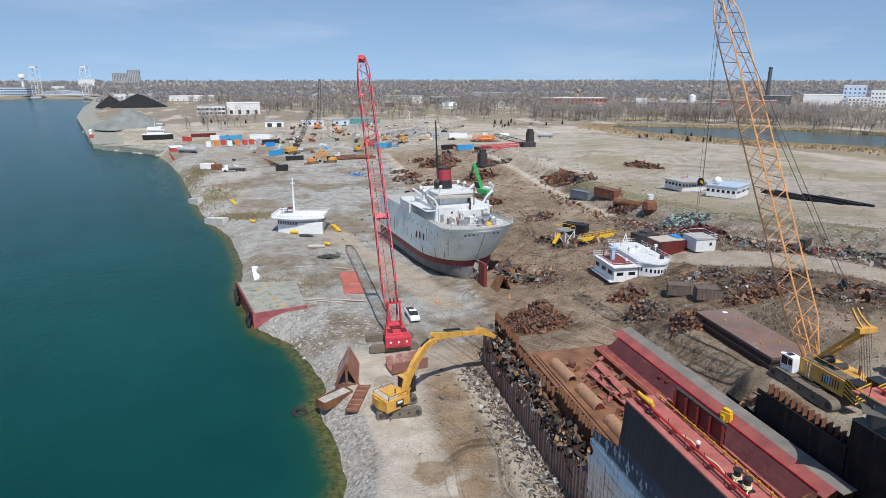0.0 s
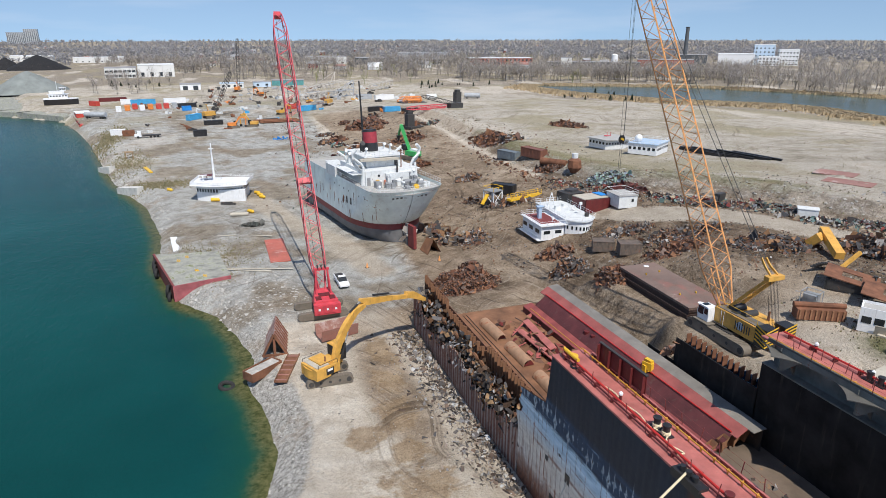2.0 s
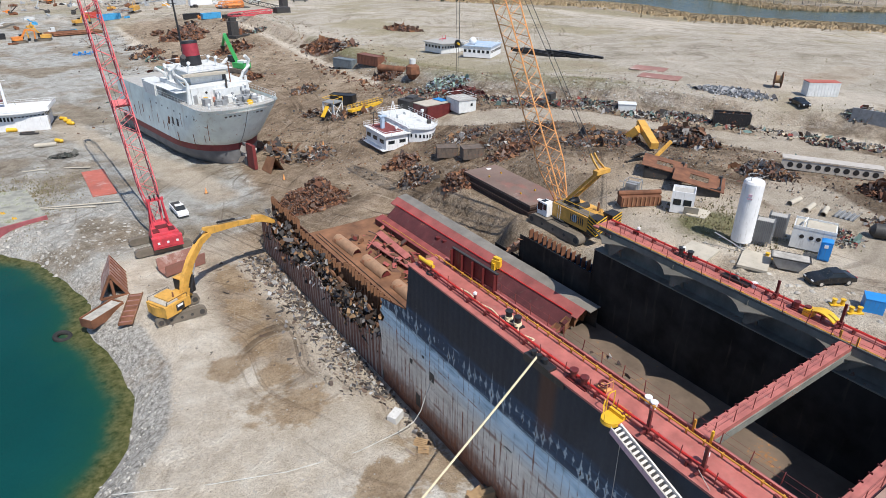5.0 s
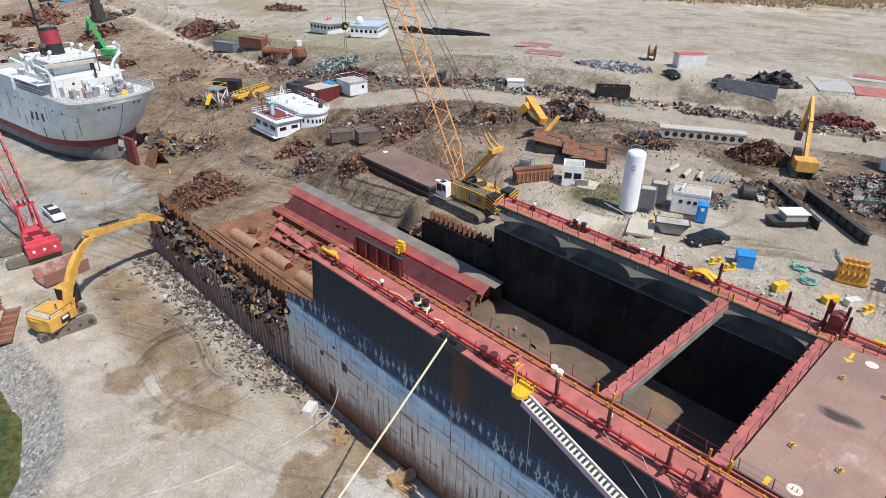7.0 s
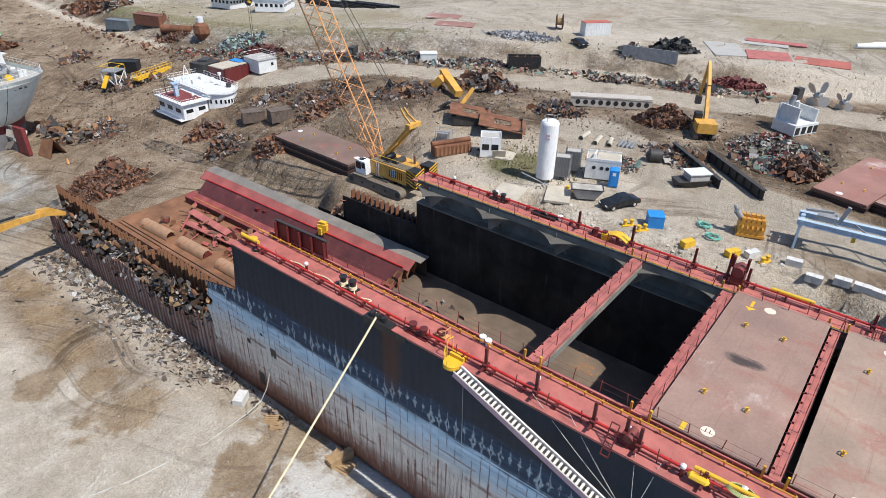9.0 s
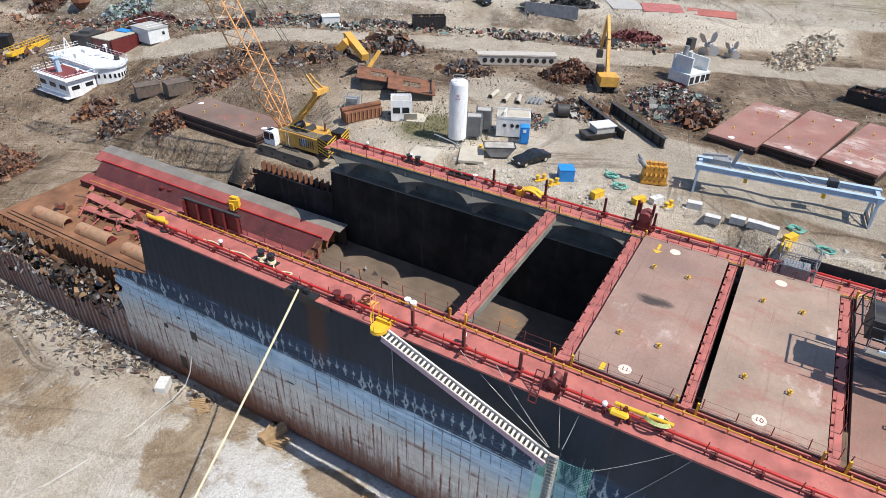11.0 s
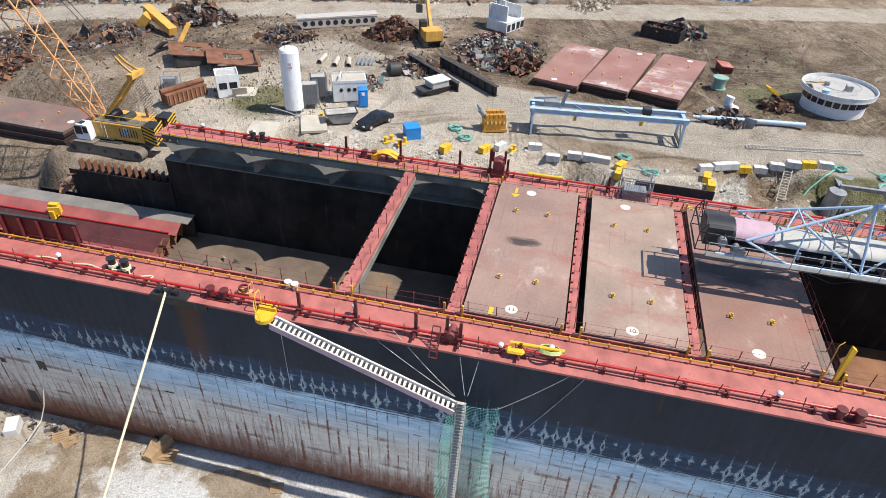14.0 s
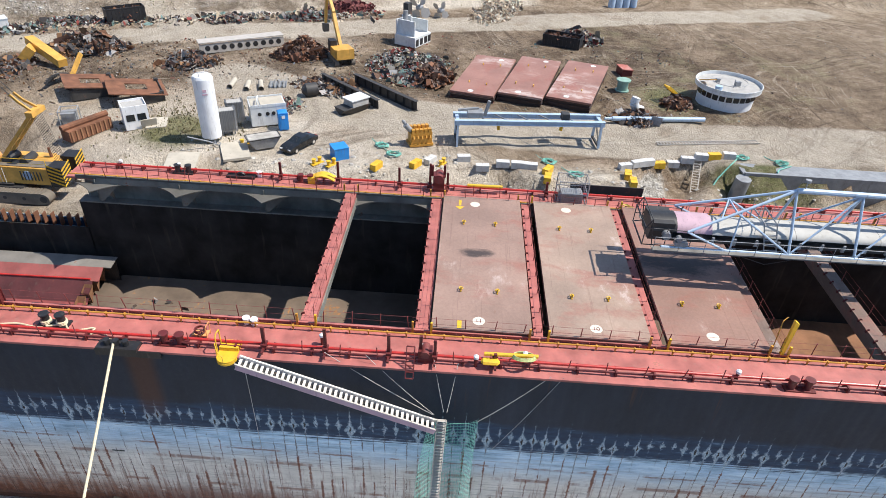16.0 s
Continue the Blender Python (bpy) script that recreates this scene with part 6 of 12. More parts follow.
part("drive_motor", Build().rod(cvp(1.5, -1.9, -0.5), cvp(1.5, -1.5, -0.5), 0.2, 10).box(*cvp(1.7, -1.7, -0.85), 0.5, 0.9, 0.3), m_steel, cv)
part("head_pulley", Build().rod(cvp(0.6, -1.75, -0.35), cvp(0.6, -1.3, -0.35), 0.3, 14), m_steel, cv)
for x in (-2.1, 2.1):
    part("walkway", Build().add([tuple(cvp(s, x + q, z)) for s in (-0.4, LEN) for q, z in ((-0.3, -1.15), (0.3, -1.15), (0.3, -1.22), (-0.3, -1.22))], [(0, 1, 5, 4), (3, 7, 6, 2), (0, 4, 7, 3), (1, 2, 6, 5), (0, 3, 2, 1)]), m_grating, cv, "grey grating walkway")
    hb = Build()
    for s in np.arange(-0.4, LEN, 1.8):
        hb.rod(cvp(s, x * 1.12, -1.15), cvp(s, x * 1.12, -0.05), 0.025, 4)
    hb.rod(cvp(-0.4, x * 1.12, -0.05), cvp(LEN, x * 1.12, -0.05), 0.025, 4).rod(cvp(-0.4, x * 1.12, -0.6), cvp(LEN, x * 1.12, -0.6), 0.02, 4)
    part("handrail", hb, m_steel, cv)
repeat("idler", Build().add([(-0.06, -0.12, 0), (0.06, -0.12, 0), (0.06, 0.12, 0), (-0.06, 0.12, 0), (-0.2, 0.0, 0.62), (-0.1, 0.0, 0.62), (-0.1, 0.16, 0.62), (-0.2, 0.16, 0.62)], [(0, 3, 2, 1), (4, 5, 6, 7), (0, 1, 5, 4), (1, 2, 6, 5), (2, 3, 7, 6), (3, 0, 4, 7)]), m_steel, cv, [Matrix.Translation(cvp(s, -1.45, -0.9)) @ pose(0, 0, 0, 0, 0, 5) for s in np.arange(4, LEN, 1.55)], "grey belt idler bracket")
part("boom_rest", Build().box(10.9, -44.5, 18.0, 4.6, 0.8, 4.2), m_steel, cv)
b = Build().line(sag(cvp(5, -1.9, -1.2), cvp(11, -1.9, -1.2), 0.9, 2), 0.03, 4)
part("hanging_cable", b, m_wire, cv)

# ---- machines ----
def crawler(t, x, l, w, h, mat=None):
    """One crawler track under a machine, along local y."""
    n = 10
    out = [(-l / 2 + h / 2 - h / 2 * math.sin(a), h / 2 - h / 2 * math.cos(a)) for a in np.linspace(0, math.pi, n)]
    out += [(l / 2 - h / 2 + h / 2 * math.sin(a), h / 2 + h / 2 * math.cos(a)) for a in np.linspace(0, math.pi, n)]
    b = Build()
    b.loft([[(x - w / 2, y, z) for y, z in out], [(x + w / 2, y, z) for y, z in out]])
    tr = part("crawler_track", b, mat or m_track, t, "dusty crawler track")
    pads = []
    for i in range(int(l / 0.42)):
        y = -l / 2 + h / 2 + (l - h) * (i + 0.5) / int(l / 0.42)
        pads.append(pose(x, y, h))
    repeat("track_pad", Build().box(0, 0, 0.02, w + 0.06, 0.26, 0.08), mat or m_track, tr, pads)
    for i in range(5):
        y = -l / 2 + h / 2 + (l - h) * i / 4
        part("roller", Build().rod((x - w / 2 - 0.015, y, h / 2), (x + w / 2 + 0.015, y, h / 2), h * (0.3 if i in (0, 4) else 0.16), 10), m_darksteel, tr)


def lattice(p, q, w, n, side, taper=0.35, r=0.075, bars=None):
    """A four-chord lattice boom from p to q; its faces follow the side vector."""
    p, q = Vector(p), Vector(q)
    ax = (q - p).normalized()
    sx = Vector(side).normalized()
    sz = ax.cross(sx).normalized()
    b = Build()
    L = (q - p).length

    def at(k, i, j):
        s = w / 2 * (taper + (1 - taper) * min(1, k / 0.12, (1 - k) / 0.1 + 0.35))
        return p + ax * L * k + sx * s * i + sz * s * j
    cor = ((-1, -1), (1, -1), (1, 1), (-1, 1))
    st = [i / n for i in range(n + 1)]
    for i, j in cor:
        b.line([at(k, i, j) for k in st], r, 6)
    for e, (k0, k1) in enumerate(zip(st, st[1:])):
        for f in range(4):
            a, c = cor[f], cor[(f + 1) % 4]
            if e % 2:
                a, c = c, a
            one = b if bars is None else Build()
            one.rod(at(k0, *a), at(k1, *c), r * 0.55, 4, caps=False)
            if bars is not None:
                bars.append(one)
    return b


ex = thing("excavator", pose(-16.0, 82.6, lay(-16, 82.6), 0, 0, -90), "yellow crawler excavator cutting the torn ship side", "excavator")
for x in (-1.7, 1.7):
    crawler(ex, x, 6.1, 0.8, 1.2)
part("undercarriage", Build().box(0, 0, 0.85, 2.8, 2.4, 0.5).rod((0, 0, 1.0), (0, 0, 1.4), 1.2, 16), m_darksteel, ex)
tur = pose(0, 0, 0, 0, 0, 27)
part("upper_body", Build().box(-0.85, 0, 1.95, 1.7, 5.0, 1.0, m=tur).box(0.2, -1.9, 2.2, 3.4, 2.2, 1.5, m=tur).box(-0.1, -0.9, 3.05, 2.6, 2.0, 0.35, m=tur).box(1.35, -0.2, 2.2, 0.8, 2.0, 1.2, m=tur), m_machine, ex, "yellow machine housing with rounded counterweight")
part("counterweight", Build().loft([[tuple(tur @ Vector((x, -2.7 - 0.5 * math.cos(x * 0.85), z))) for x in np.linspace(-1.65, 1.75, 9)] + [tuple(tur @ Vector((x, -2.6, z))) for x in np.linspace(1.75, -1.65, 9)] for z in (1.4, 2.7)]), m_machine, ex)
part("rear_deck", Build().box(0.1, -1.7, 3.0, 2.9, 1.9, 0.1, m=tur), m_slab, ex, "dusty tan rear deck")
part("handrail", Build().line([tuple(tur @ Vector(p)) for p in ((1.75, -2.6, 2.95), (1.75, -2.6, 3.5), (1.75, 0.4, 3.5), (1.75, 0.4, 2.9))], 0.035, 4).line([tuple(tur @ Vector(p)) for p in ((-1.6, -2.7, 2.7), (-1.6, -2.7, 3.3), (-1.6, 0.4, 3.3), (-1.6, 0.4, 2.5))], 0.035, 4), m_black, ex)
part("exhaust", Build().rod(tur @ Vector((0.9, -0.9, 3.2)), tur @ Vector((0.9, -0.9, 3.9)), 0.1, 8), m_rust, ex)
part("side_door", Build().box(1.78, -2.1, 2.1, 0.05, 1.1, 1.1, m=tur).box(-1.72, -1.2, 2.0, 0.05, 1.6, 0.8, m=tur), m_ochre, ex)
part("dark_panel", Build().box(1.88, -0.9, 2.2, 0.06, 1.2, 0.9, m=tur).box(1.9, -0.9, 2.0, 0.07, 0.7, 0.25, m=tur), m_black, ex)
part("badge", Build().box(1.93, -0.9, 2.4, 0.04, 0.8, 0.3, m=tur), m_white, ex)
cab = part("cab", Build().box(-1.15, 2.5, 2.75, 1.3, 2.1, 2.5, m=tur).box(-1.15, 3.2, 3.0, 1.36, 0.12, 1.9, m=tur), m_black, ex, "dark glazed cab")
part("windscreen", Build().box(-1.15, 3.57, 3.0, 1.15, 0.05, 1.6, m=tur), m_glass, cab)
part("roof_guard", Build().box(-1.15, 2.5, 4.06, 1.35, 2.2, 0.1, m=tur), m_machine, cab)
EXW = ex.matrix_world.inverted()


def exl(p):
    return EXW @ Vector(p)


def arm(pts, w, hs, mat, name, label=""):
    """A box-section arm along world points with changing depth, in the machine's frame."""
    b = Build()
    P = [exl(p) for p in pts]
    rings = []
    for i, p in enumerate(P):
        d = (P[min(i + 1, len(P) - 1)] - P[max(i - 1, 0)]).normalized()
        s = d.cross(Vector((0, 0, 1))).normalized()
        u = s.cross(d)
        rings.append([tuple(p + s * w / 2 * a + u * hs[i] / 2 * c) for a, c in ((-1, -1), (1, -1), (1, 1), (-1, 1))])
    b.loft(rings)
    return part(name, b, mat, ex, label)


arm([(-15.0, 83.2, 2.0), (-14.3, 83.6, 4.2), (-13.0, 84.5, 6.2), (-11.4, 85.5, 7.8), (-9.9, 86.3, 8.3)], 0.62, [0.7, 1.1, 1.05, 0.9, 0.6], m_machine, "boom", "yellow boom")
arm([(-10.6, 86.0, 9.2), (-9.6, 86.5, 8.6), (-6.0, 88.3, 7.9), (-2.6, 90.0, 7.0)], 0.48, [0.4, 0.95, 0.7, 0.5], m_machine, "stick", "yellow stick")
for p, q in (((-14.0, 83.2, 2.2), (-12.7, 84.2, 5.6)), ((-14.4, 84.3, 2.2), (-13.1, 85.2, 5.6)), ((-12.2, 85.2, 7.9), (-10.2, 86.2, 9.2)), ((-8.5, 87.0, 9.2), (-4.2, 89.2, 8.2))):
    p, q = exl(p), exl(q)
    ram = part("hydraulic_ram", Build().rod(p, p.lerp(q, 0.6), 0.16, 8), m_black, ex)
    part("piston_rod", Build().rod(p.lerp(q, 0.55), q, 0.08, 8), m_steel, ram, "bright steel piston rod")
arm([(-3.0, 89.8, 7.4), (-1.6, 90.5, 6.9), (0.3, 91.4, 5.6)], 0.8, [0.9, 1.0, 0.5], m_machine, "shear", "worn yellow cutting shear")
arm([(-0.9, 90.8, 6.2), (0.4, 91.5, 5.9), (1.3, 91.9, 5.0)], 0.35, [0.5, 0.5, 0.15], m_darksteel, "shear_jaw")

# red lattice crane
rc = thing("crawler_crane", pose(-12.9, 103.6, lay(-13, 104)), "red lattice-boom crawler crane parked on the gravel", "crane")
for y in (-2.0, 2.6):
    b = Build()
    h, l = 1.1, 7.0
    out = [(-l / 2 - h / 2 * math.sin(a), h / 2 - h / 2 * math.cos(a)) for a in np.linspace(0, math.pi, 8)] + [(l / 2 + h / 2 * math.sin(a), h / 2 + h / 2 * math.cos(a)) for a in np.linspace(0, math.pi, 8)]
    b.loft([[(x - 0.6, y - 0.45, z) for x, z in out], [(x - 0.6, y + 0.45, z) for x, z in out]])
    tk = part("crawler_track", b, m_track, rc)
    repeat("track_pad", Build().box(0, 0, 0, 0.3, 0.96, 0.08), m_track, tk, [pose(-4.0 + 0.42 * i, y, 1.12) for i in range(17)])
part("car_body", Build().box(0, 0.3, 0.8, 3.6, 4.0, 0.7), m_darksteel, rc)
part("machinery_house", Build().add([(-1.9, -2.6, 1.3), (1.9, -2.6, 1.3), (1.7, 2.4, 1.3), (-1.7, 2.4, 1.3), (-1.9, -2.4, 3.0), (1.9, -2.4, 3.0), (1.2, 2.4, 3.4), (-1.2, 2.4, 3.4)], [(0, 3, 2, 1), (4, 5, 6, 7), (0, 1, 5, 4), (1, 2, 6, 5), (2, 3, 7, 6), (3, 0, 4, 7)]), m_redcrane, rc, "red machinery house")
part("counterweight", Build().box(0, -2.9, 1.9, 4.2, 0.9, 1.7).box(0, -3.3, 2.0, 3.0, 0.3, 1.3), m_redcrane, rc)
for x in (-1.3, 0.0, 1.3):
    part("reflector", Build().box(x, -3.47, 2.0, 0.34, 0.04, 0.34), m_white, rc, "white square reflector")
part("roof_hatch", Build().box(-1.1, -1.2, 3.12, 0.9, 1.4, 0.12).box(1.1, -1.2, 3.12, 0.9, 1.4, 0.12), m_darkred, rc)
part("roof_well", Build().box(0, 0.4, 3.1, 1.8, 2.2, 0.3), m_darkred, rc)
part("gantry", Build().beam((-1.2, 0.2, 3), (-0.9, 1.0, 7.2), 0.22).beam((1.2, 0.2, 3), (0.9, 1.0, 7.2), 0.22).beam((-1.2, 2.2, 3), (-0.9, 1.2, 7.2), 0.2).beam((1.2, 2.2, 3), (0.9, 1.2, 7.2), 0.2).box(0, 1.1, 7.2, 2.4, 0.5, 0.35), m_redcrane, rc)
for x in (-0.6, 0, 0.6):
    part("sheave", Build().ring((0, 0, 0), 0.35, 0.08, 14, 5, pose(x, 1.1, 7.55, 0, 90, 0)), m_darksteel, rc)
bars = []
bm_ = part("boom", lattice((0.1, 1.6, 2.4), (-0.33, 36.1, 46.6), 2.4, 34, (1, 0, 0), r=0.1, bars=bars), m_redcrane, rc, "red lattice boom")
for one in bars:
    part("lacing_bar", one, m_redcrane, bm_)
part("boom_head", Build().box(-0.33, 36.3, 46.7, 1.3, 1.2, 0.9, 0, 40), m_redcrane, rc)
part("mid_frame", Build().box(0, 14.6, 18.9, 2.6, 1.0, 0.6, 0, 50), m_redcrane, rc)
part("pendant_line", Build().rod((-0.7, 1.1, 7.4), (-0.8, 36.0, 47.2), 0.035, 4).rod((0.7, 1.1, 7.4), (0.2, 36.0, 47.2), 0.035, 4), m_wire, rc)

# orange lattice crane
oc = thing("crawler_crane", pose(28.6, 59.6, 9.6), "orange lattice-boom crawler crane with striped counterweight", "crane")
for x in (-2.6, 2.6):
    crawler(oc, x, 9.2, 1.1, 1.25)
part("car_body", Build().box(0, 0, 1.0, 4.6, 3.2, 0.8), m_darksteel, oc)
part("machinery_house", Build().box(-0.2, -1.4, 2.5, 3.2, 6.4, 1.8).box(1.2, -1.0, 3.3, 1.0, 5.0, 0.3), m_machine, oc, "orange-yellow machinery house")
part("name_plate", Build().rod((-1.83, -2.2, 2.6), (-1.79, -2.2, 2.6), 0.5, 18), m_blue, oc, "round blue badge")
cw = part("counterweight", Build().box(-1.1, -5.2, 2.6, 1.6, 1.5, 2.2).box(1.5, -5.2, 2.6, 1.6, 1.5, 2.2), m_black, oc)
for x in (-1.1, 1.5):
    for i in range(5):
        part("stripe", Build().add([(x - 0.8, -5.96, 1.6 + 0.42 * i), (x + 0.8, -5.96, 2.1 + 0.42 * i), (x + 0.8, -5.96, 2.3 + 0.42 * i), (x - 0.8, -5.96, 1.8 + 0.42 * i)], [(0, 1, 2, 3)]), m_yellow, cw)
for i in range(5):
    part("stripe", Build().add([(-1.91, -5.9, 1.6 + 0.42 * i), (-1.91, -4.5, 2.1 + 0.42 * i), (-1.91, -4.5, 2.3 + 0.42 * i), (-1.91, -5.9, 1.8 + 0.42 * i)], [(0, 1, 2, 3)]), m_yellow, cw)
cab = part("cab", Build().loft([[(-2.75, y0, z), (-1.5, y0, z), (-1.5, y1, z), (-2.75, y1, z)] for z, y0, y1 in ((1.55, 1.7, 3.4), (2.4, 1.7, 3.6), (3.25, 1.8, 3.3), (3.3, 1.9, 3.2))]), m_white, oc, "white driver's cab")
part("side_window", Build().box(-2.77, 2.95, 2.65, 0.04, 0.85, 0.95).box(-2.77, 2.1, 2.75, 0.04, 0.55, 0.7), m_glass, cab)
part("windscreen", Build().add([(-2.65, 3.62, 2.35), (-1.6, 3.62, 2.35), (-1.6, 3.33, 3.15), (-2.65, 3.33, 3.15)], [(0, 1, 2, 3)]), m_glass, cab)
part("roof_window", Build().box(-2.12, 2.85, 3.31, 0.8, 0.6, 0.03), m_glass, cab)
part("cab_step", Build().box(-2.6, 2.4, 1.45, 1.3, 2.6, 0.1), m_track, cab)
for i in range(7):
    part("louvre", Build().box(-1.83, -3.6 + 0.34 * i, 2.55, 0.05, 0.1, 1.0), m_darksteel, oc)
part("roof_walkway", Build().box(-0.9, -1.4, 3.45, 1.3, 6.0, 0.08), m_track, oc)
part("hoist_drum", Build().rod((-0.9, 0.2, 3.6), (0.9, 0.2, 3.6), 0.5, 14).rod((-0.9, -1.6, 3.55), (0.9, -1.6, 3.55), 0.45, 14), m_darksteel, oc)
part("roof_handrail", Build().line([(-1.7, -4.4, 3.4), (-1.7, -4.4, 4.4), (-1.7, 1.6, 4.4), (-1.7, 1.6, 3.4)], 0.03, 4).line([(-1.7, -4.4, 3.9), (-1.7, 1.6, 3.9)], 0.025, 4), m_yellow, oc)
part("side_step", Build().box(-1.95, 0.6, 1.6, 0.3, 2.4, 0.08), m_darksteel, oc)
part("side_ladder", Build().line([(-1.9, 0.2, 1.6), (-1.9, 0.2, 3.4)], 0.03, 4).line([(-1.9, 0.6, 1.6), (-1.9, 0.6, 3.4)], 0.03, 4), m_white, oc)
part("exhaust", Build().rod((0.9, -3.4, 3.4), (0.9, -3.4, 4.5), 0.14, 8), m_rust, oc)
OB = Vector((0.0, 1.6, 2.3))
OT = Vector((26.81 - 28.6, 82.5 - 59.6, 53.1 - 9.6))
bars = []
bm_ = part("boom", lattice(OB, OT, 2.3, 34, (1, 0.06, 0), r=0.09, bars=bars), m_crane, oc, "orange lattice boom")
for one in bars:
    part("lacing_bar", one, m_crane, bm_)
AF = Vector((0.0, -4.0, 8.9))
part("mast", Build().beam((-0.75, 1.3, 3.0), AF + Vector((-0.6, 0, 0)), 0.28, 0.34).beam((0.75, 1.3, 3.0), AF + Vector((0.6, 0, 0)), 0.28, 0.34).box(AF.x, AF.y, AF.z, 2.2, 0.7, 0.5).box(0, -0.9, 5.6, 1.4, 0.2, 0.2), m_machine, oc, "yellow raising mast")
for q in (-0.5, 0.5):
    part("spreader", Build().beam((AF.x + q, AF.y, AF.z + 0.2), (AF.x + q * 0.7, AF.y + 1.1, AF.z + 0.95), 0.14, 0.24).beam((AF.x + q * 0.7, AF.y + 1.1, AF.z + 0.95), (AF.x + q * 0.6, AF.y + 1.8, AF.z + 1.7), 0.14, 0.24), m_machine, oc, "yellow pendant link")
for i in range(8):
    part("hoist_line", Build().rod((AF.x - 0.7 + 0.2 * i, AF.y, AF.z), (AF.x - 0.6 + 0.2 * i, AF.y - 0.9, 3.4), 0.022, 3), m_wire, oc)
part("pendant_line", Build().rod(AF + Vector((-0.3, 1.8, 1.7)), OT + Vector((-0.6, 0, 0)), 0.05, 4).rod(AF + Vector((0.3, 1.8, 1.7)), OT + Vector((0.6, 0, 0)), 0.05, 4), m_wire, oc)
HK = Vector((26.6 - 28.6, 82.5 - 59.6, 29.6 - 9.6))
part("load_lines", Build().rod(OT + Vector((-0.5, 0, 0)), HK + Vector((-0.25, 0, 0.5)), 0.025, 4).rod(OT + Vector((-0.1, 0, 0)), HK + Vector((0.25, 0, 0.5)), 0.025, 4).rod(OT + Vector((0.3, 0.3, 0)), HK + Vector((0.3, 0, 0.5)), 0.025, 4), m_wire, oc)
hb = part("hook_block", Build().ring((0, 0, 0), 0.4, 0.14, 14, 6, Matrix.Translation(HK) @ pose(0, 0, 0, 90)).box(HK.x, HK.y, HK.z, 0.5, 0.3, 1.0), m_black, oc, "black and yellow hook block")
part("stripe", Build().box(HK.x, HK.y - 0.2, HK.z, 0.5, 0.06, 0.3, 0, 0, 30), m_yellow, hb)
part("sling", Build().rod(HK - Vector((0.15, 0, 0.5)), HK - Vector((0.15, 0, 6)), 0.03, 4).rod(HK - Vector((-0.15, 0, 0.5)), HK - Vector((-0.15, 0, 6)), 0.03, 4), m_wire, oc)
for x in (-1, 1):
    part("back_stay", Build().rod((0.9 * x, 2.0, 3.3), OB + (OT - OB) * 0.12 + Vector((0.8 * x, 0, 0)), 0.08, 5), m_crane, oc)

# second excavator with a raised grab arm
e2 = thing("excavator", pose(69.2, 33.2, 11.3, 0, 0, -62), "yellow material-handling excavator with raised arm", "excavator")
for x in (-1.3, 1.3):
    crawler(e2, x, 4.6, 0.65, 1.0)
part("upper_body", Build().box(0, -0.8, 1.8, 2.9, 3.0, 1.3).box(0, -2.2, 1.9, 2.7, 0.7, 1.5), m_machine, e2)
part("cab", Build().box(-0.9, 1.2, 2.3, 1.0, 1.5, 1.8), m_black, e2)
part("boom", Build().beam((0.2, 0.6, 2.0), (0.2, 3.6, 6.4), 0.5, 0.8).beam((0.2, 3.4, 6.6), (0.2, 6.6, 9.4), 0.45, 0.6), m_machine, e2)
part("stick", Build().beam((0.2, 6.4, 9.5), (0.2, 8.4, 3.8), 0.4, 0.5), m_machine, e2)
part("grab", Build().box(0.2, 8.5, 3.0, 0.9, 0.9, 1.2), m_darksteel, e2)
# wrecked yellow crane lying in the scrap
wk = thing("wrecked_crane", pose(62.5, 77.5, 11.3), "wrecked yellow crane lying in pieces on scrap", "crane")
part("boom", Build().beam((0.3, 0.6, 2.7), (-3.7, -6.1, 0.9), 1.3, 1.1), m_machine, wk)
part("boom_foot", Build().beam((-2.3, 0.5, 0.7), (-1.9, -1.0, 2.3), 1.5, 1.3), m_machine, wk)
part("arm", Build().beam((-7.0, -9.1, 0.5), (-4.3, -9.5, 2.7), 0.4, 0.5), m_machine, wk)
repeat("track_pad", Build().box(0, 0, 0, 2.4, 0.45, 0.22), m_darksteel, wk, [pose(-10.03 + 0.341 * i, -7.40 + -0.107 * i, 0.5 + 0.5 * math.sin(i * 0.35), 0, 14, 20) for i in range(10)])

# ---- freighter hauled out on the yard ----
fr_m = pose(10.5, 130.3, -0.2, 0, 0, 9.5)
fs = thing("freighter", fr_m, "old white freighter hauled ashore, stern and rudder bare", "ship")


def breadth(y, z):
    """Half breadth of the freighter at a place along it and a height."""
    k = min(1, max(0, z / 13))
    start = 5.5 - 6.0 * max(0, (k - 0.35) / 0.65) ** 0.7
    run = 18 - 13.5 * k
    q = min(1, max(0, (y - start) / run))
    return (8.4 - 2.2 * max(0, 0.12 - k) * 8) * math.sqrt(max(0.0, 1 - (1 - q) ** 2.2)) + 0.12


LVL = [0.3, 1.0, 2.0, 3.2, 4.5, 5.0, 5.6, 6.4, 7.4, 8.6, 10.0, 11.5, 13.0]
STA = [-0.5, 0.2, 1, 2, 3.5, 5, 7, 9.5, 12, 15, 19, 24, 30, 36, 41, 47]


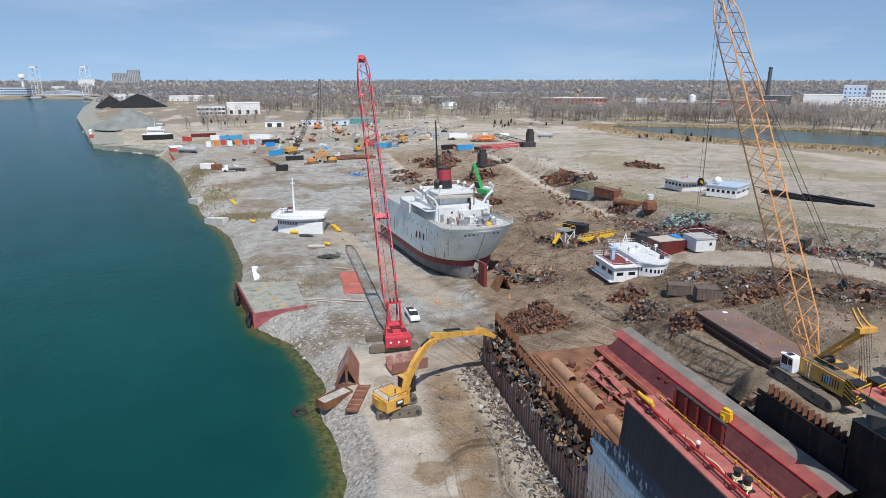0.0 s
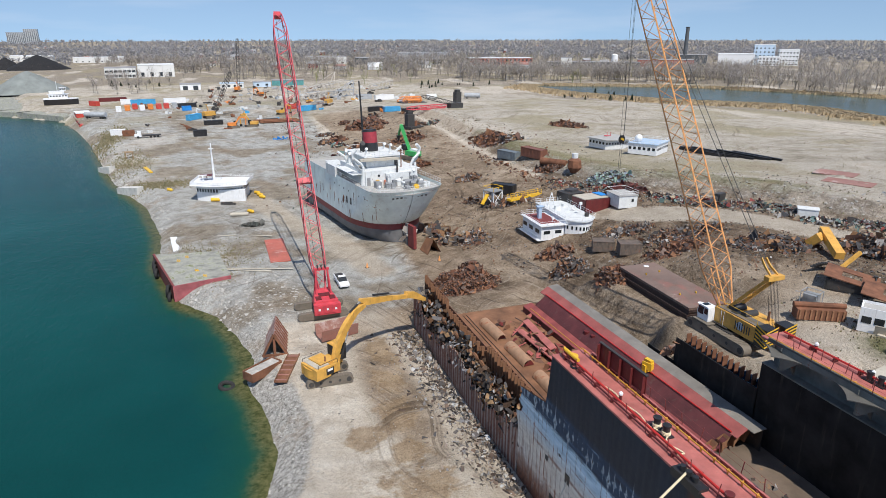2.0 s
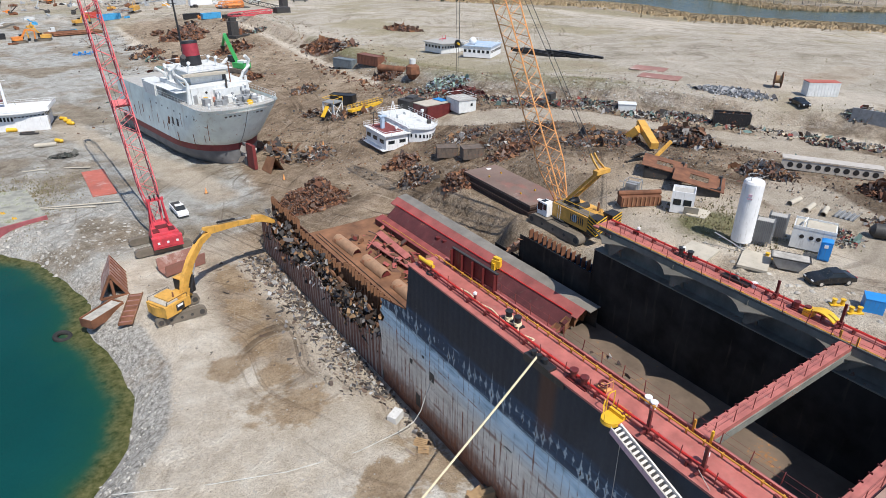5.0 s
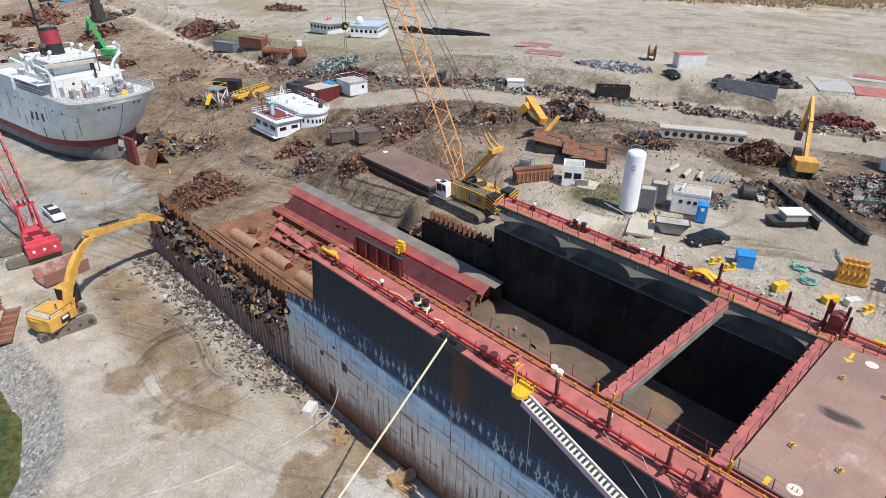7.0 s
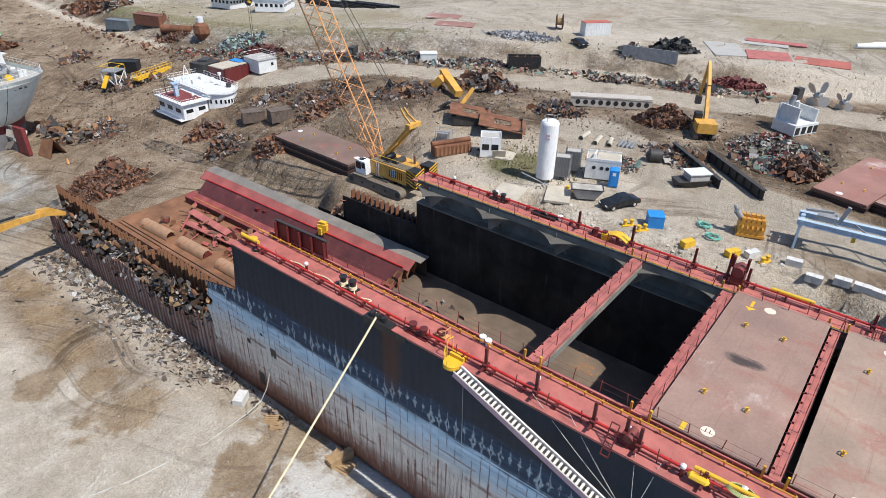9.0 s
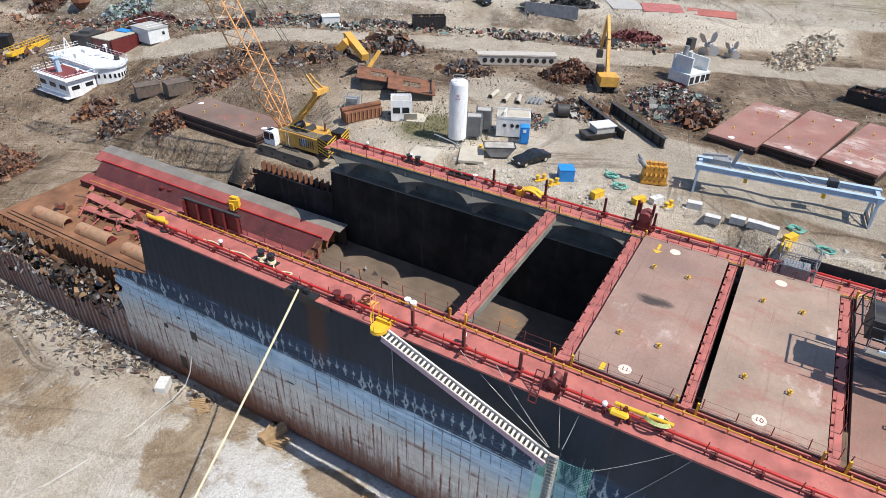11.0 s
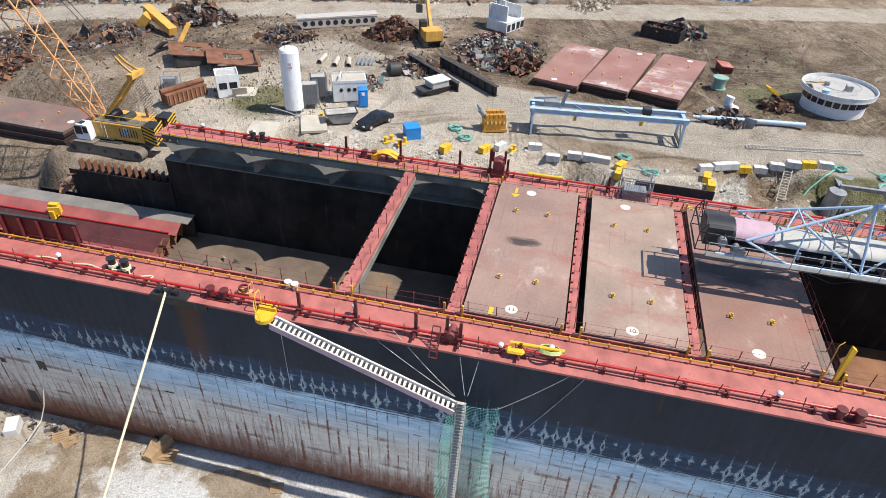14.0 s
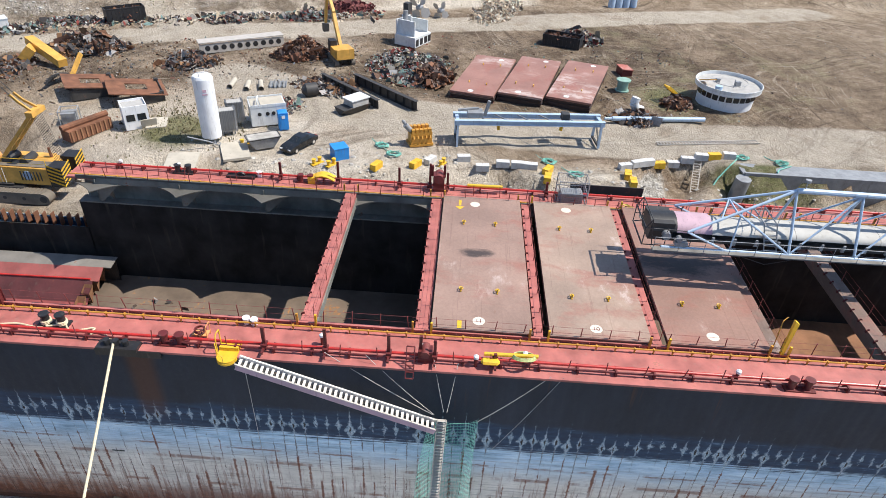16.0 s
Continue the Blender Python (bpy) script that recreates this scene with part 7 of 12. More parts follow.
def ship_skin(levels, mat, name, label=""):
    """Both sides of the hull, each level lofted from its own after end."""
    b = Build()
    rings = []
    for i in range(30):
        ring = []
        for z in levels:
            k = min(1, max(0, z / 13))
            y0 = 5.5 - 6.0 * max(0, (k - 0.35) / 0.65) ** 0.7
            y = y0 + (47 - y0) * (i / 29) ** 2.1
            ring.append((-breadth(y, z) if i else -0.05, y, z))
        rings.append(ring)
    b.loft(rings, closed=False)
    b.loft([[(-x, y, z) for x, y, z in r_] for r_ in rings][::-1], closed=False)
    return part(name, b, mat, fs, label)


ship_skin(LVL[:4], m_shadedbottom, "bottom_plating", "grey bottom plating darkened for its shaded underside")
ship_skin([3.2, 4.5], m_shiprust, "boot_band", "dark red waterline band")
ship_skin(LVL[4:], m_shipwhite, "side_plating", "weathered white side plating with rust runs")
b = Build()
pts = [(-breadth(y, 12.4) + 0.1, y) for y in STA] + [(breadth(y, 12.4) - 0.1, y) for y in STA[::-1]]
b.prism([(x, y) for x, y in pts][::-1], 12.2, 12.35)
b.box(0, 46.8, 6.5, 16, 0.4, 12.4)
part("main_deck", b, m_greysheet, fs, "worn grey deck")
b = Build().loft([[(-0.35, -0.6, z), (0.35, -0.6, z), (0.3, 2.2, z), (-0.3, 2.2, z)] for z in (0.3, 5.2)])
part("rudder", b, m_shiprust, fs, "dull red rudder blade")
part("stern_post", Build().box(0, 3.2, 2.6, 0.5, 1.0, 5.0), m_shadedbottom, fs)
pr = Build()
for k in range(4):
    a = k * math.pi / 2 + 0.4
    d_ = Vector((math.cos(a), 0, math.sin(a)))
    s_ = Vector((-math.sin(a), 0.5, math.cos(a))) * 0.75
    c_ = Vector((0, 2.7, 2.6))
    pr.add([tuple(c_ + d_ * 0.2), tuple(c_ + d_ * 1.5 + s_), tuple(c_ + d_ * 2.5), tuple(c_ + d_ * 1.5 - s_)], [(0, 1, 2, 3)])
part("propeller", pr.rod((0, 2.3, 2.6), (0, 3.1, 2.6), 0.4, 10), m_alu, fs, "bronze-grey propeller")
part("deck_house", Build().box(0, 18.5, 13.9, 12.2, 15.5, 3.2), m_white2, fs, "white deckhouse")
part("upper_house", Build().box(0, 20, 16.6, 8.6, 11, 2.4).box(0, 20, 17.9, 9.6, 12, 0.15), m_white2, fs)
part("canopy", Build().box(-2.4, 15.6, 15.8, 7.2, 2.0, 0.14), m_slab, fs)
for x in (-3, -1, 1.4, 3.6):
    part("porthole", Build().rod((x, 10.7, 14.4), (x, 10.78, 14.4), 0.25, 10), m_black, fs)
part("doorway", Build().box(2.9, 14.46, 16.5, 0.8, 0.1, 1.8), m_black, fs)
fu = part("funnel", Build().rod((0, 22, 17.9), (0, 22.2, 19.8), 1.75, 20, 1.7), m_black, fs, "black and red funnel")
part("red_band", Build().rod((0, 22.2, 19.8), (0, 22.5, 22.3), 1.7, 20, 1.65), paint("funnel_red", (0.33, 0.035, 0.05), 0.5, rust=0.03), fu)
part("funnel_top", Build().rod((0, 22.5, 22.3), (0, 22.55, 22.8), 1.66, 20, 1.6), m_black, fu)
part("mast", Build().rod((-0.5, 25, 17.9), (-0.9, 25.5, 33.6), 0.28, 8, 0.16).rod((-1.6, 25.4, 30), (0, 25.4, 30), 0.06), m_black, fs, "black pole mast")
part("vent", Build().rod((-2.6, 21, 17.9), (-2.6, 21, 19.6), 0.5, 12).rod((-2.6, 21, 19.6), (-2.6, 20.3, 20.1), 0.55, 12), m_black, fs)
for x in (-1, 1):
    for y in (12.5, 22.5):
        b = Build().line([(x * 5.2, y, 12.4), (x * 5.6, y, 15.5), (x * 6.3, y, 17.0), (x * 8.0, y, 18.3)], 0.28, 7)
        part("boat_davit", b, m_white2, fs, "white curved boat davit")
    part("boat_deck", Build().box(x * 7.2, 19, 14.6, 2.2, 12, 0.15).box(x * 8.0, 26, 13.6, 1.4, 6, 2.4), m_white2, fs)
for x, y, w, d, h in ((-4.4, 8.2, 1.2, 1.6, 1.4), (4.6, 9.0, 1.4, 1.2, 1.6), (-1.6, 6.4, 1.0, 1.0, 1.1), (0.6, 4.0, 0.9, 1.4, 0.8), (-5.4, 11.2, 0.8, 1.0, 1.8), (5.6, 7.0, 0.7, 0.9, 1.2)):
    part("deck_locker", Build().box(x, y, 12.35 + h / 2, w, d, h), m_steel, fs)
for x, y, z, h in ((-3.4, 16.6, 17.9, 1.4), (2.8, 17.2, 17.9, 1.8), (3.6, 22.6, 17.9, 1.2), (-5.2, 12.0, 12.35, 2.2), (5.4, 11.0, 12.35, 2.4)):
    part("ventilator", Build().rod((x, y, z), (x, y, z + h), 0.22, 8).rod((x, y, z + h), (x, y - 0.5, z + h + 0.2), 0.34, 10), m_white2, fs)
part("steam_pipe", Build().rod((1.2, 10.2, 12.4), (1.2, 10.2, 16.8), 0.22, 8), m_darksteel, fs)
part("deck_winch", Build().box(2.5, 6.5, 13.0, 2.4, 1.8, 1.3).rod((1.0, 6.2, 13.3), (4.2, 6.2, 13.3), 0.55, 12).box(-0.5, 8, 13, 0.9, 0.9, 1.5), m_steel, fs)
part("yellow_drum", Build().rod((2.6, 3.4, 12.8), (2.6, 3.9, 12.8), 0.6, 14), m_yellow, fs)
part("yellow_box", Build().box(-3.6, 10.0, 13.0, 0.7, 0.6, 1.3), m_yellow, fs)
part("red_box", Build().box(-1.2, 10.3, 12.9, 1.5, 0.5, 1.0), paint("salmon_paint", (0.6, 0.25, 0.18)), fs)
for x in (5.2, 6.0):
    part("capstan", Build().rod((x, 4.6, 12.3), (x, 4.6, 13.4), 0.4, 12), m_white2, fs)
part("aft_deckhouse", Build().box(1.6, 11.6, 13.6, 6.4, 3.6, 2.5).box(-3.0, 12.4, 13.4, 2.6, 2.4, 2.1), m_white2, fs, "low white house on the after deck")
part("house_top_rail", Build().line([(-4.6, 14.4, 19.0), (4.6, 14.4, 19.0), (4.6, 25.6, 19.0), (-4.6, 25.6, 19.0), (-4.6, 14.4, 19.0)], 0.05, 4).line([(-4.6, 14.4, 18.5), (4.6, 14.4, 18.5)], 0.04, 4), m_white2, fs)
for i in range(9):
    part("rail_post", Build().rod((-4.6 + 1.15 * i, 14.4, 17.9), (-4.6 + 1.15 * i, 14.4, 19.0), 0.04, 4), m_white2, fs)
part("tan_awning", Build().box(-1.5, 13.6, 17.4, 9.5, 1.2, 0.5, 0, 0, 2), m_slab, fs, "tan canvas awning roll")
rw = random.Random(17)
for i in range(7):
    x, y = rw.uniform(-4.5, 5.0), rw.uniform(3.5, 9.5)
    part("winch_bed", Build().box(x, y, 12.75, rw.uniform(0.8, 1.6), rw.uniform(0.7, 1.4), 0.9).rod((x - 0.7, y, 13.4), (x + 0.7, y, 13.4), rw.uniform(0.25, 0.5), 10), m_steel if i % 3 else m_white2, fs)
for i in range(9):
    x, y = rw.uniform(-5.5, 5.5), rw.uniform(2.5, 10.0)
    h_ = rw.uniform(0.9, 2.6)
    part("vent_pipe", Build().rod((x, y, 12.3), (x, y, 12.3 + h_), 0.16, 7).rod((x, y, 12.3 + h_), (x, y - 0.35, 12.4 + h_), 0.24, 8), m_white2 if i % 2 else m_steel, fs)
for i in range(6):
    x, y = rw.uniform(-5.8, 5.8), rw.uniform(16.5, 25.5)
    part("cowl_vent", Build().rod((x, y, 15.4), (x, y, 17.4 + rw.random()), 0.3, 9).rod((x, y, 17.4), (x, y - 0.6, 17.9), 0.42, 10), m_white2, fs)
for x in (-1, 1):
    part("lifeboat_cradle", Build().line([(x * 6.2, 14.0, 15.4), (x * 7.6, 13.4, 17.0), (x * 8.2, 13.0, 19.2), (x * 7.2, 12.6, 20.2)], 0.36, 6), m_white2, fs, "thick white boat davit arm")
    part("davit_post", Build().rod((x * 6.4, 11.5, 12.4), (x * 6.2, 11.5, 16.4), 0.55, 8, 0.3), m_white2, fs)
part("light_mast", Build().rod((3.0, 12.0, 14.8), (3.0, 12.0, 19.5), 0.14, 6), m_rust, fs)
part("side_canopy", Build().box(-6.4, 29, 14.6, 3.2, 6, 0.12).rod((-7.8, 26.2, 12.4), (-7.8, 26.2, 14.6), 0.08, 5).rod((-7.8, 31.8, 12.4), (-7.8, 31.8, 14.6), 0.08, 5), m_white2, fs)
for i in range(14):
    y, z = 4 + i * 2.6 + rw.uniform(-0.5, 0.5), rw.uniform(6.0, 11.4)
    l_ = rw.uniform(0.8, 3.4)
    part("rust_run", Build().box(-breadth(y, z) - 0.01, y, z - l_ / 2, 0.05, rw.uniform(0.1, 0.28), l_, 0, 0, 0 if z > 8 else -4), m_rust, fs, "brown rust run on the side")
part("anchor_scar", Build().box(-breadth(16.0, 8.4) - 0.02, 18.6, 8.2, 0.06, 0.9, 1.6, 0, 20), m_rust, fs)
rail = Build()
edge = [(-breadth(y, 12.6), y) for y in STA[:12][::-1]] + [(breadth(y, 12.6), y) for y in STA[:12]]
for z in (13.45, 13.95):
    rail.line([(x, y, z) for x, y in edge], 0.035, 4)
for (x0, y0), (x1, y1) in zip(edge, edge[1:]):
    for k in (0.0, 0.5):
        rail.rod((x0 + (x1 - x0) * k, y0 + (y1 - y0) * k, 12.9), (x0 + (x1 - x0) * k, y0 + (y1 - y0) * k, 13.95), 0.03, 4)
part("stern_rail", rail, m_white2, fs)
for y, z in ((14, 8.6), (16.4, 8.5)):
    part("side_door", Build().box(-breadth(y, z) - 0.0, y, z, 0.12, 0.8, 1.5), m_black, fs)
for i in range(7):
    y = 6 + i * 3.0
    part("porthole", Build().box(-breadth(y, 10.8) - 0.0, y, 10.8, 0.1, 0.32, 0.32, 8), m_black, fs)
for i in range(9):
    a = 1.0 + 0.55 * i
    part("name_bar", Build().box(-4.4 + 0.95 * i, 0.35 + 0.0 * a, 11.6, 0.5, 0.06, 0.3), m_darksteel, fs)
b = Build()
rr = random.Random(8)
for i in range(90):
    chunk(b, rr.uniform(15, 21), rr.uniform(127, 143), lay(18, 134) + rr.uniform(0, 1.3), rr.uniform(0.6, 1.8), rr)
single("machine_parts", b, m_scrap, "dark machine parts heaped by the freighter's stern", "scrap", kind="stuff")
b = Build()
b.add([(-1.6, -2, 0), (1.6, -2, 0), (0, -1.6, 3.0), (-1.4, 2, 0), (1.4, 2, 0), (0, 1.6, 2.7)], [(0, 2, 5, 3), (1, 4, 5, 2), (3, 5, 4)])
single("tent_plate", b, m_rustfloor, "bent rusty plate standing like a tent", "scrap", m=pose(13.2, 127.5, 0.1, 0, 0, 10))

# ---- vehicles ----
def car(m, body_mat, label, l=4.9, pickup=False):
    t = thing("pickup_truck" if pickup else "car", m, label, "pickup" if pickup else "car")
    side = [(-l / 2, 0.35), (-l / 2 + 0.05, 0.8), (-l * 0.36, 0.93), (-l * 0.24, 0.95), (l * 0.2, 0.97), (l * 0.42, 0.85), (l / 2, 0.65), (l / 2, 0.35)]
    if pickup:
        side = [(-l / 2, 0.5), (-l / 2, 1.15), (-l * 0.1, 1.15), (l * 0.2, 1.15), (l * 0.45, 1.05), (l / 2, 0.8), (l / 2, 0.5)]
    w = 0.9
    b = Build().loft([[(x, y * (1 if i in (1, 2) else 0.96), z) for y, z in side] for i, x in enumerate((-w, -w * 0.94, w * 0.94, w))])
    body = part("body", b, body_mat, t)
    z0 = 1.12 if pickup else 0.93
    roof = [(-0.05 * l, z0), (0.0, z0 + 0.62), (0.16 * l, z0 + 0.6), (0.28 * l, z0)] if pickup else [(-0.34 * l, z0), (-0.2 * l, z0 + 0.42), (0.04 * l, z0 + 0.44), (0.22 * l, z0)]
    b = Build().loft([[(x * (0.8 if 0 < j < 3 else 1), y, z) for j, (y, z) in enumerate(roof)] for x in (-0.82, 0.82)])
    part("glasshouse", b, m_glass, t, "dark windows")
    (y1, z1), (y2, z2) = roof[1], roof[2]
    part("roof", Build().box(0, (y1 + y2) / 2, z1 + 0.02, 1.34, y2 - y1, 0.06), body_mat, t)
    for x in (-0.82, 0.82):
        for y in (-l * 0.31, l * 0.31):
            wh = part("wheel", Build().rod((x - 0.1, y, 0.33), (x + 0.1, y, 0.33), 0.33, 16), m_rubber, t)
            part("rim", Build().rod((x - 0.11, y, 0.33), (x + 0.11, y, 0.33), 0.2, 12), m_alu, wh)
    for x in (-0.6, 0.6):
        part("headlight", Build().box(x, l / 2 - 0.02, 0.66 if not pickup else 0.85, 0.35, 0.08, 0.14), m_white, t)
        part("tail_light", Build().box(x, -l / 2 + 0.01, 0.75, 0.35, 0.06, 0.14), m_redpipe, t)
    if pickup:
        part("load_bed", Build().box(0, -l * 0.3, 1.17, 1.5, l * 0.36, 0.06), m_darksteel, t)
    return t


car(pose(39.0, 32.55, lay(39, 32), 0, 0, 63), m_car, "dusty black saloon car parked on gravel")
car(pose(-7.9, 115.5, lay(-8, 115), 0, 0, 182), m_white, "white pickup truck parked behind the red crane", 5.6, True)
car(pose(97.3, 69.1, lay(97.3, 69.1), 0, 0, 150), m_car, "dark green car parked on the bank", 4.6)

# ---- deckhouses and wheelhouses standing on the ground ----
def wheelhouse(m, w, d, h, label, mat, nose=0.0, rail_top=True, band=0.62, roof_mat=None, over=0.5, panes=None):
    """A white ship's wheelhouse: walls, window band, roof with rail. nose: how far its front bows out (towards -y)."""
    t = thing("wheelhouse", m, label, "wheelhouse")
    n = 9 if nose else 2
    front = [(-w / 2 + w * i / (n - 1), -d / 2 - nose * math.sin(math.pi * i / (n - 1))) for i in range(n)]
    plan = front + [(w / 2, d / 2), (-w / 2, d / 2)]
    part("wall", Build().prism(plan, 0, h), mat, t)
    roofp = [(x * (1 + over / w), y - (over * 0.6 if y < 0 else -over * 0.3)) for x, y in plan]
    part("roof", Build().prism(roofp, h, h + 0.18), roof_mat or mat, t)
    k = panes[0] if panes else max(3, int((w + nose * 1.5) / 0.95))
    for i in range(k):
        s = (i + 0.5) / k
        x = -w / 2 + w * s
        y = -d / 2 - nose * math.sin(math.pi * s) - 0.015
        slope = math.degrees(math.atan2(-nose * math.pi * math.cos(math.pi * s), w)) if nose else 0
        part("window", Build().box(x, y, h * band + 0.35, w / k * 0.56, 0.06, h * 0.22, slope), m_glass, t)
    for sx in (-1, 1):
        q = panes[1] if panes else max(2, int(d / 1.3))
        for i in range(q):
            y = -d / 2 + (i + 0.6) * d / q
            part("window", Build().box(sx * (w / 2 + 0.015), y, h * band + 0.35, 0.06, d / q * 0.6 if panes else 0.75, h * 0.26), m_glass, t)
    if rail_top:
        b = Build()
        for z in (0.55, 1.0):
            b.line([(x, y, h + z) for x, y in roofp] + [(*roofp[0], h + z)], 0.03, 4)
        for (x0, y0), (x1, y1) in zip(roofp, roofp[1:] + roofp[:1]):
            q = max(1, int(math.hypot(x1 - x0, y1 - y0) / 1.2))
            for j in range(q):
                b.rod((x0 + (x1 - x0) * j / q, y0 + (y1 - y0) * j / q, h), (x0 + (x1 - x0) * j / q, y0 + (y1 - y0) * j / q, h + 1.0), 0.03, 4)
        part("roof_rail", b, mat, t)
    return t


# by the river
h1 = wheelhouse(pose(-26.6, 192.5, lay(-26.6, 190), 0, 0, -14), 12.6, 7.5, 4.4, "white wheelhouse with signal mast by the river", m_white, 2.0, over=2.6, band=0.6)
part("bulwark", Build().loft([[(x, y, z) for x, y in [(-7.6, 4.3)] + [(-7.6 + 15.2 * i / 10, -4.6 - 2.3 * math.sin(math.pi * i / 10)) for i in range(11)] + [(7.6, 4.3)]] + [] for z in (4.5, 5.4)], closed=False), m_white, h1, "white curved bridge-wing bulwark")
part("lower_wall", Build().box(0, -3.9, 1.0, 11.0, 0.3, 2.0), m_white2, h1)
part("side_wall", Build().box(3.6, -5.2, 1.6, 7.0, 1.6, 3.2), m_white, h1)
part("mast", Build().rod((-2.2, 0, 4.6), (-2.2, 0, 15.2), 0.35, 8, 0.18).rod((-3.4, 0, 11), (-1, 0, 11), 0.06).rod((-2.2, 0, 14.9), (-2.2, -0.02, 14.9), 0.1).ring((-2.2, 0, 13.6), 0.6, 0.12, 14, 5, None), m_white, h1, "white signal mast")
part("stays", Build().rod((-2.2, 0, 13), (2.6, 1, 4.8), 0.025, 3).rod((-2.2, 0, 13), (-6.5, 1, 4.8), 0.025, 3).rod((-2.2, 0, 9), (-0.5, 1.5, 4.8), 0.08, 4), m_pale, h1)
part("radar", Build().box(-5.0, -1, 6.4, 2.2, 0.3, 0.25, 20).rod((-5, -1, 4.7), (-5, -1, 6.3), 0.12), m_white, h1)
part("red_platform", Build().box(-4.6, 1.5, 6.0, 3.4, 2.2, 0.15).rod((-4.6, 1.5, 4.7), (-4.6, 1.5, 6), 0.1), m_darkred, h1)
part("yellow_tank", Build().rod((-2.2, -5.6, 0.5), (0.2, -5.6, 0.5), 0.5, 12), m_yellow, h1)
# white bridge in the middle of the yard
h2 = wheelhouse(pose(34.8, 118.6, 4.35, 0, 0, -2), 5.0, 8.8, 3.0, "small white wheelhouse with roof railings", m_white, 0.0, band=0.42, over=0.9, panes=(2, 3))
part("roof_deck", Build().box(0, 0.4, 3.2, 4.2, 7.6, 0.05), m_coaming, h2, "dull red roof deck")
sr = Build()
for z in (0.5, 1.0):
    sr.rod((-3.3, -4.4, z), (-3.3, 4.6, z), 0.035, 4)
for i in range(8):
    sr.rod((-3.3, -4.4 + 1.285 * i, 0), (-3.3, -4.4 + 1.285 * i, 1.0), 0.035, 4)
part("side_rail", sr, m_white, h2)
part("side_step", Build().box(-2.9, 0, 0.1, 0.9, 9.0, 0.12), m_white, h2)
part("mast", Build().box(-0.6, 0.6, 4.4, 0.7, 0.7, 2.4).box(-0.6, 0.6, 5.7, 1.5, 1.1, 0.2).rod((-0.6, 0.6, 5.8), (-0.6, 0.6, 6.9), 0.06, 6), m_blue, h2, "pale blue mast stump")
part("searchlight", Build().rod((0.8, -2.6, 3.2), (0.8, -2.6, 3.9), 0.06, 6).rod((0.8, -2.9, 4.0), (0.8, -2.5, 4.0), 0.28, 12), m_white, h2)
part("radar_scanner", Build().rod((-1.4, 3.0, 3.2), (-1.4, 3.0, 5.9), 0.08, 6).box(-1.4, 3.0, 6.0, 1.8, 0.2, 0.15, 30), m_darksteel, h2)
h3 = wheelhouse(pose(40.9, 121.0, 5.0, 0, 0, -3), 6.2, 14.0, 3.2, "white round-fronted wheelhouse, cluttered roof", m_white, 2.6, band=0.46, roof_mat=m_white2)
part("signal_frame", Build().rod((-1.8, 4, 3.3), (-1.0, 4, 6.2), 0.09).rod((-0.2, 4, 3.3), (-1.0, 4, 6.2), 0.09).rod((-1.0, 5.4, 3.3), (-1.0, 4, 6.2), 0.09).rod((-1.5, 4, 4.5), (-0.5, 4, 4.5), 0.07), m_white, h3)
part("roof_locker", Build().box(-1.2, 0.6, 3.7, 1.2, 0.8, 0.8).box(1.2, 2.4, 3.6, 0.7, 1.1, 0.6), m_white2, h3)
part("vent_post", Build().rod((0.6, -1.0, 3.3), (0.6, -1.0, 5.0), 0.08).rod((1.4, -4.5, 3.3), (1.4, -4.5, 5.6), 0.07).box(1.4, -4.5, 5.7, 0.5, 0.5, 0.5), m_white, h3)
part("dish_stump", Build().rod((2.0, -6.2, 3.3), (2.0, -6.2, 4.1), 0.45, 12), m_darksteel, h3)
part("ring_buoy", Build().ring((0, 0, 0), 0.4, 0.1, 14, 5, pose(1.4, -1.6, 4.1, 90)), m_white, h3)
h4 = thing("deckhouse", pose(53.2, 118.3, lay(53.2, 118.3), 0, 0, -4) @ Matrix.Scale(0.86, 4), "small white deckhouse with railing", "deckhouse")
part("wall", Build().box(0, 0, 1.5, 5.0, 6.0, 3.0), m_white2, h4)
part("roof", Build().box(0, 0, 3.07, 5.4, 6.4, 0.14), m_greysheet, h4)
part("window", Build().box(1.2, -3.02, 1.8, 0.6, 0.06, 0.7), m_glass, h4)
part("railing", Build().line([(-2.6, -3.1, 4.1), (2.6, -3.1, 4.1), (2.6, 3.1, 4.1), (-2.6, 3.1, 4.1), (-2.6, -3.1, 4.1)], 0.04, 4).line([(-2.6, -3.1, 3.6), (2.6, -3.1, 3.6), (2.6, 3.1, 3.6)], 0.03, 4), m_white, h4)
h5 = thing("red_deckhouse", pose(47.9, 121.6, lay(47.9, 121.6) - 0.2, 0, 0, 4), "dark red roofless deckhouse section", "deckhouse")
part("wall", Build().box(0, -2.4, 1.4, 6.6, 0.2, 2.8).box(-3.2, 0, 1.4, 0.2, 5, 2.8).box(3.2, 0, 1.4, 0.2, 5, 2.8).box(0, 2.4, 1.4, 6.6, 0.2, 2.8), m_darkred, h5)
part("roof", Build().box(0, 0.2, 2.9, 6.6, 4.4, 0.16), m_slab, h5)
part("blue_cover", Build().box(2.6, 0.6, 3.1, 1.8, 3.0, 0.1, 4), m_brightblue, h5)
h6 = thing("dark_deckhouse", pose(46.5, 128.0, lay(46.5, 128), 0, 0, 10), "blackened steel deckhouse box", "deckhouse")
part("wall", Build().box(0, 0, 1.6, 4.6, 4.0, 3.2), m_darksteel, h6)
part("roof_debris", Build().box(0.5, 0.4, 3.4, 2.6, 2.0, 0.5, 20), m_scrap, h6)
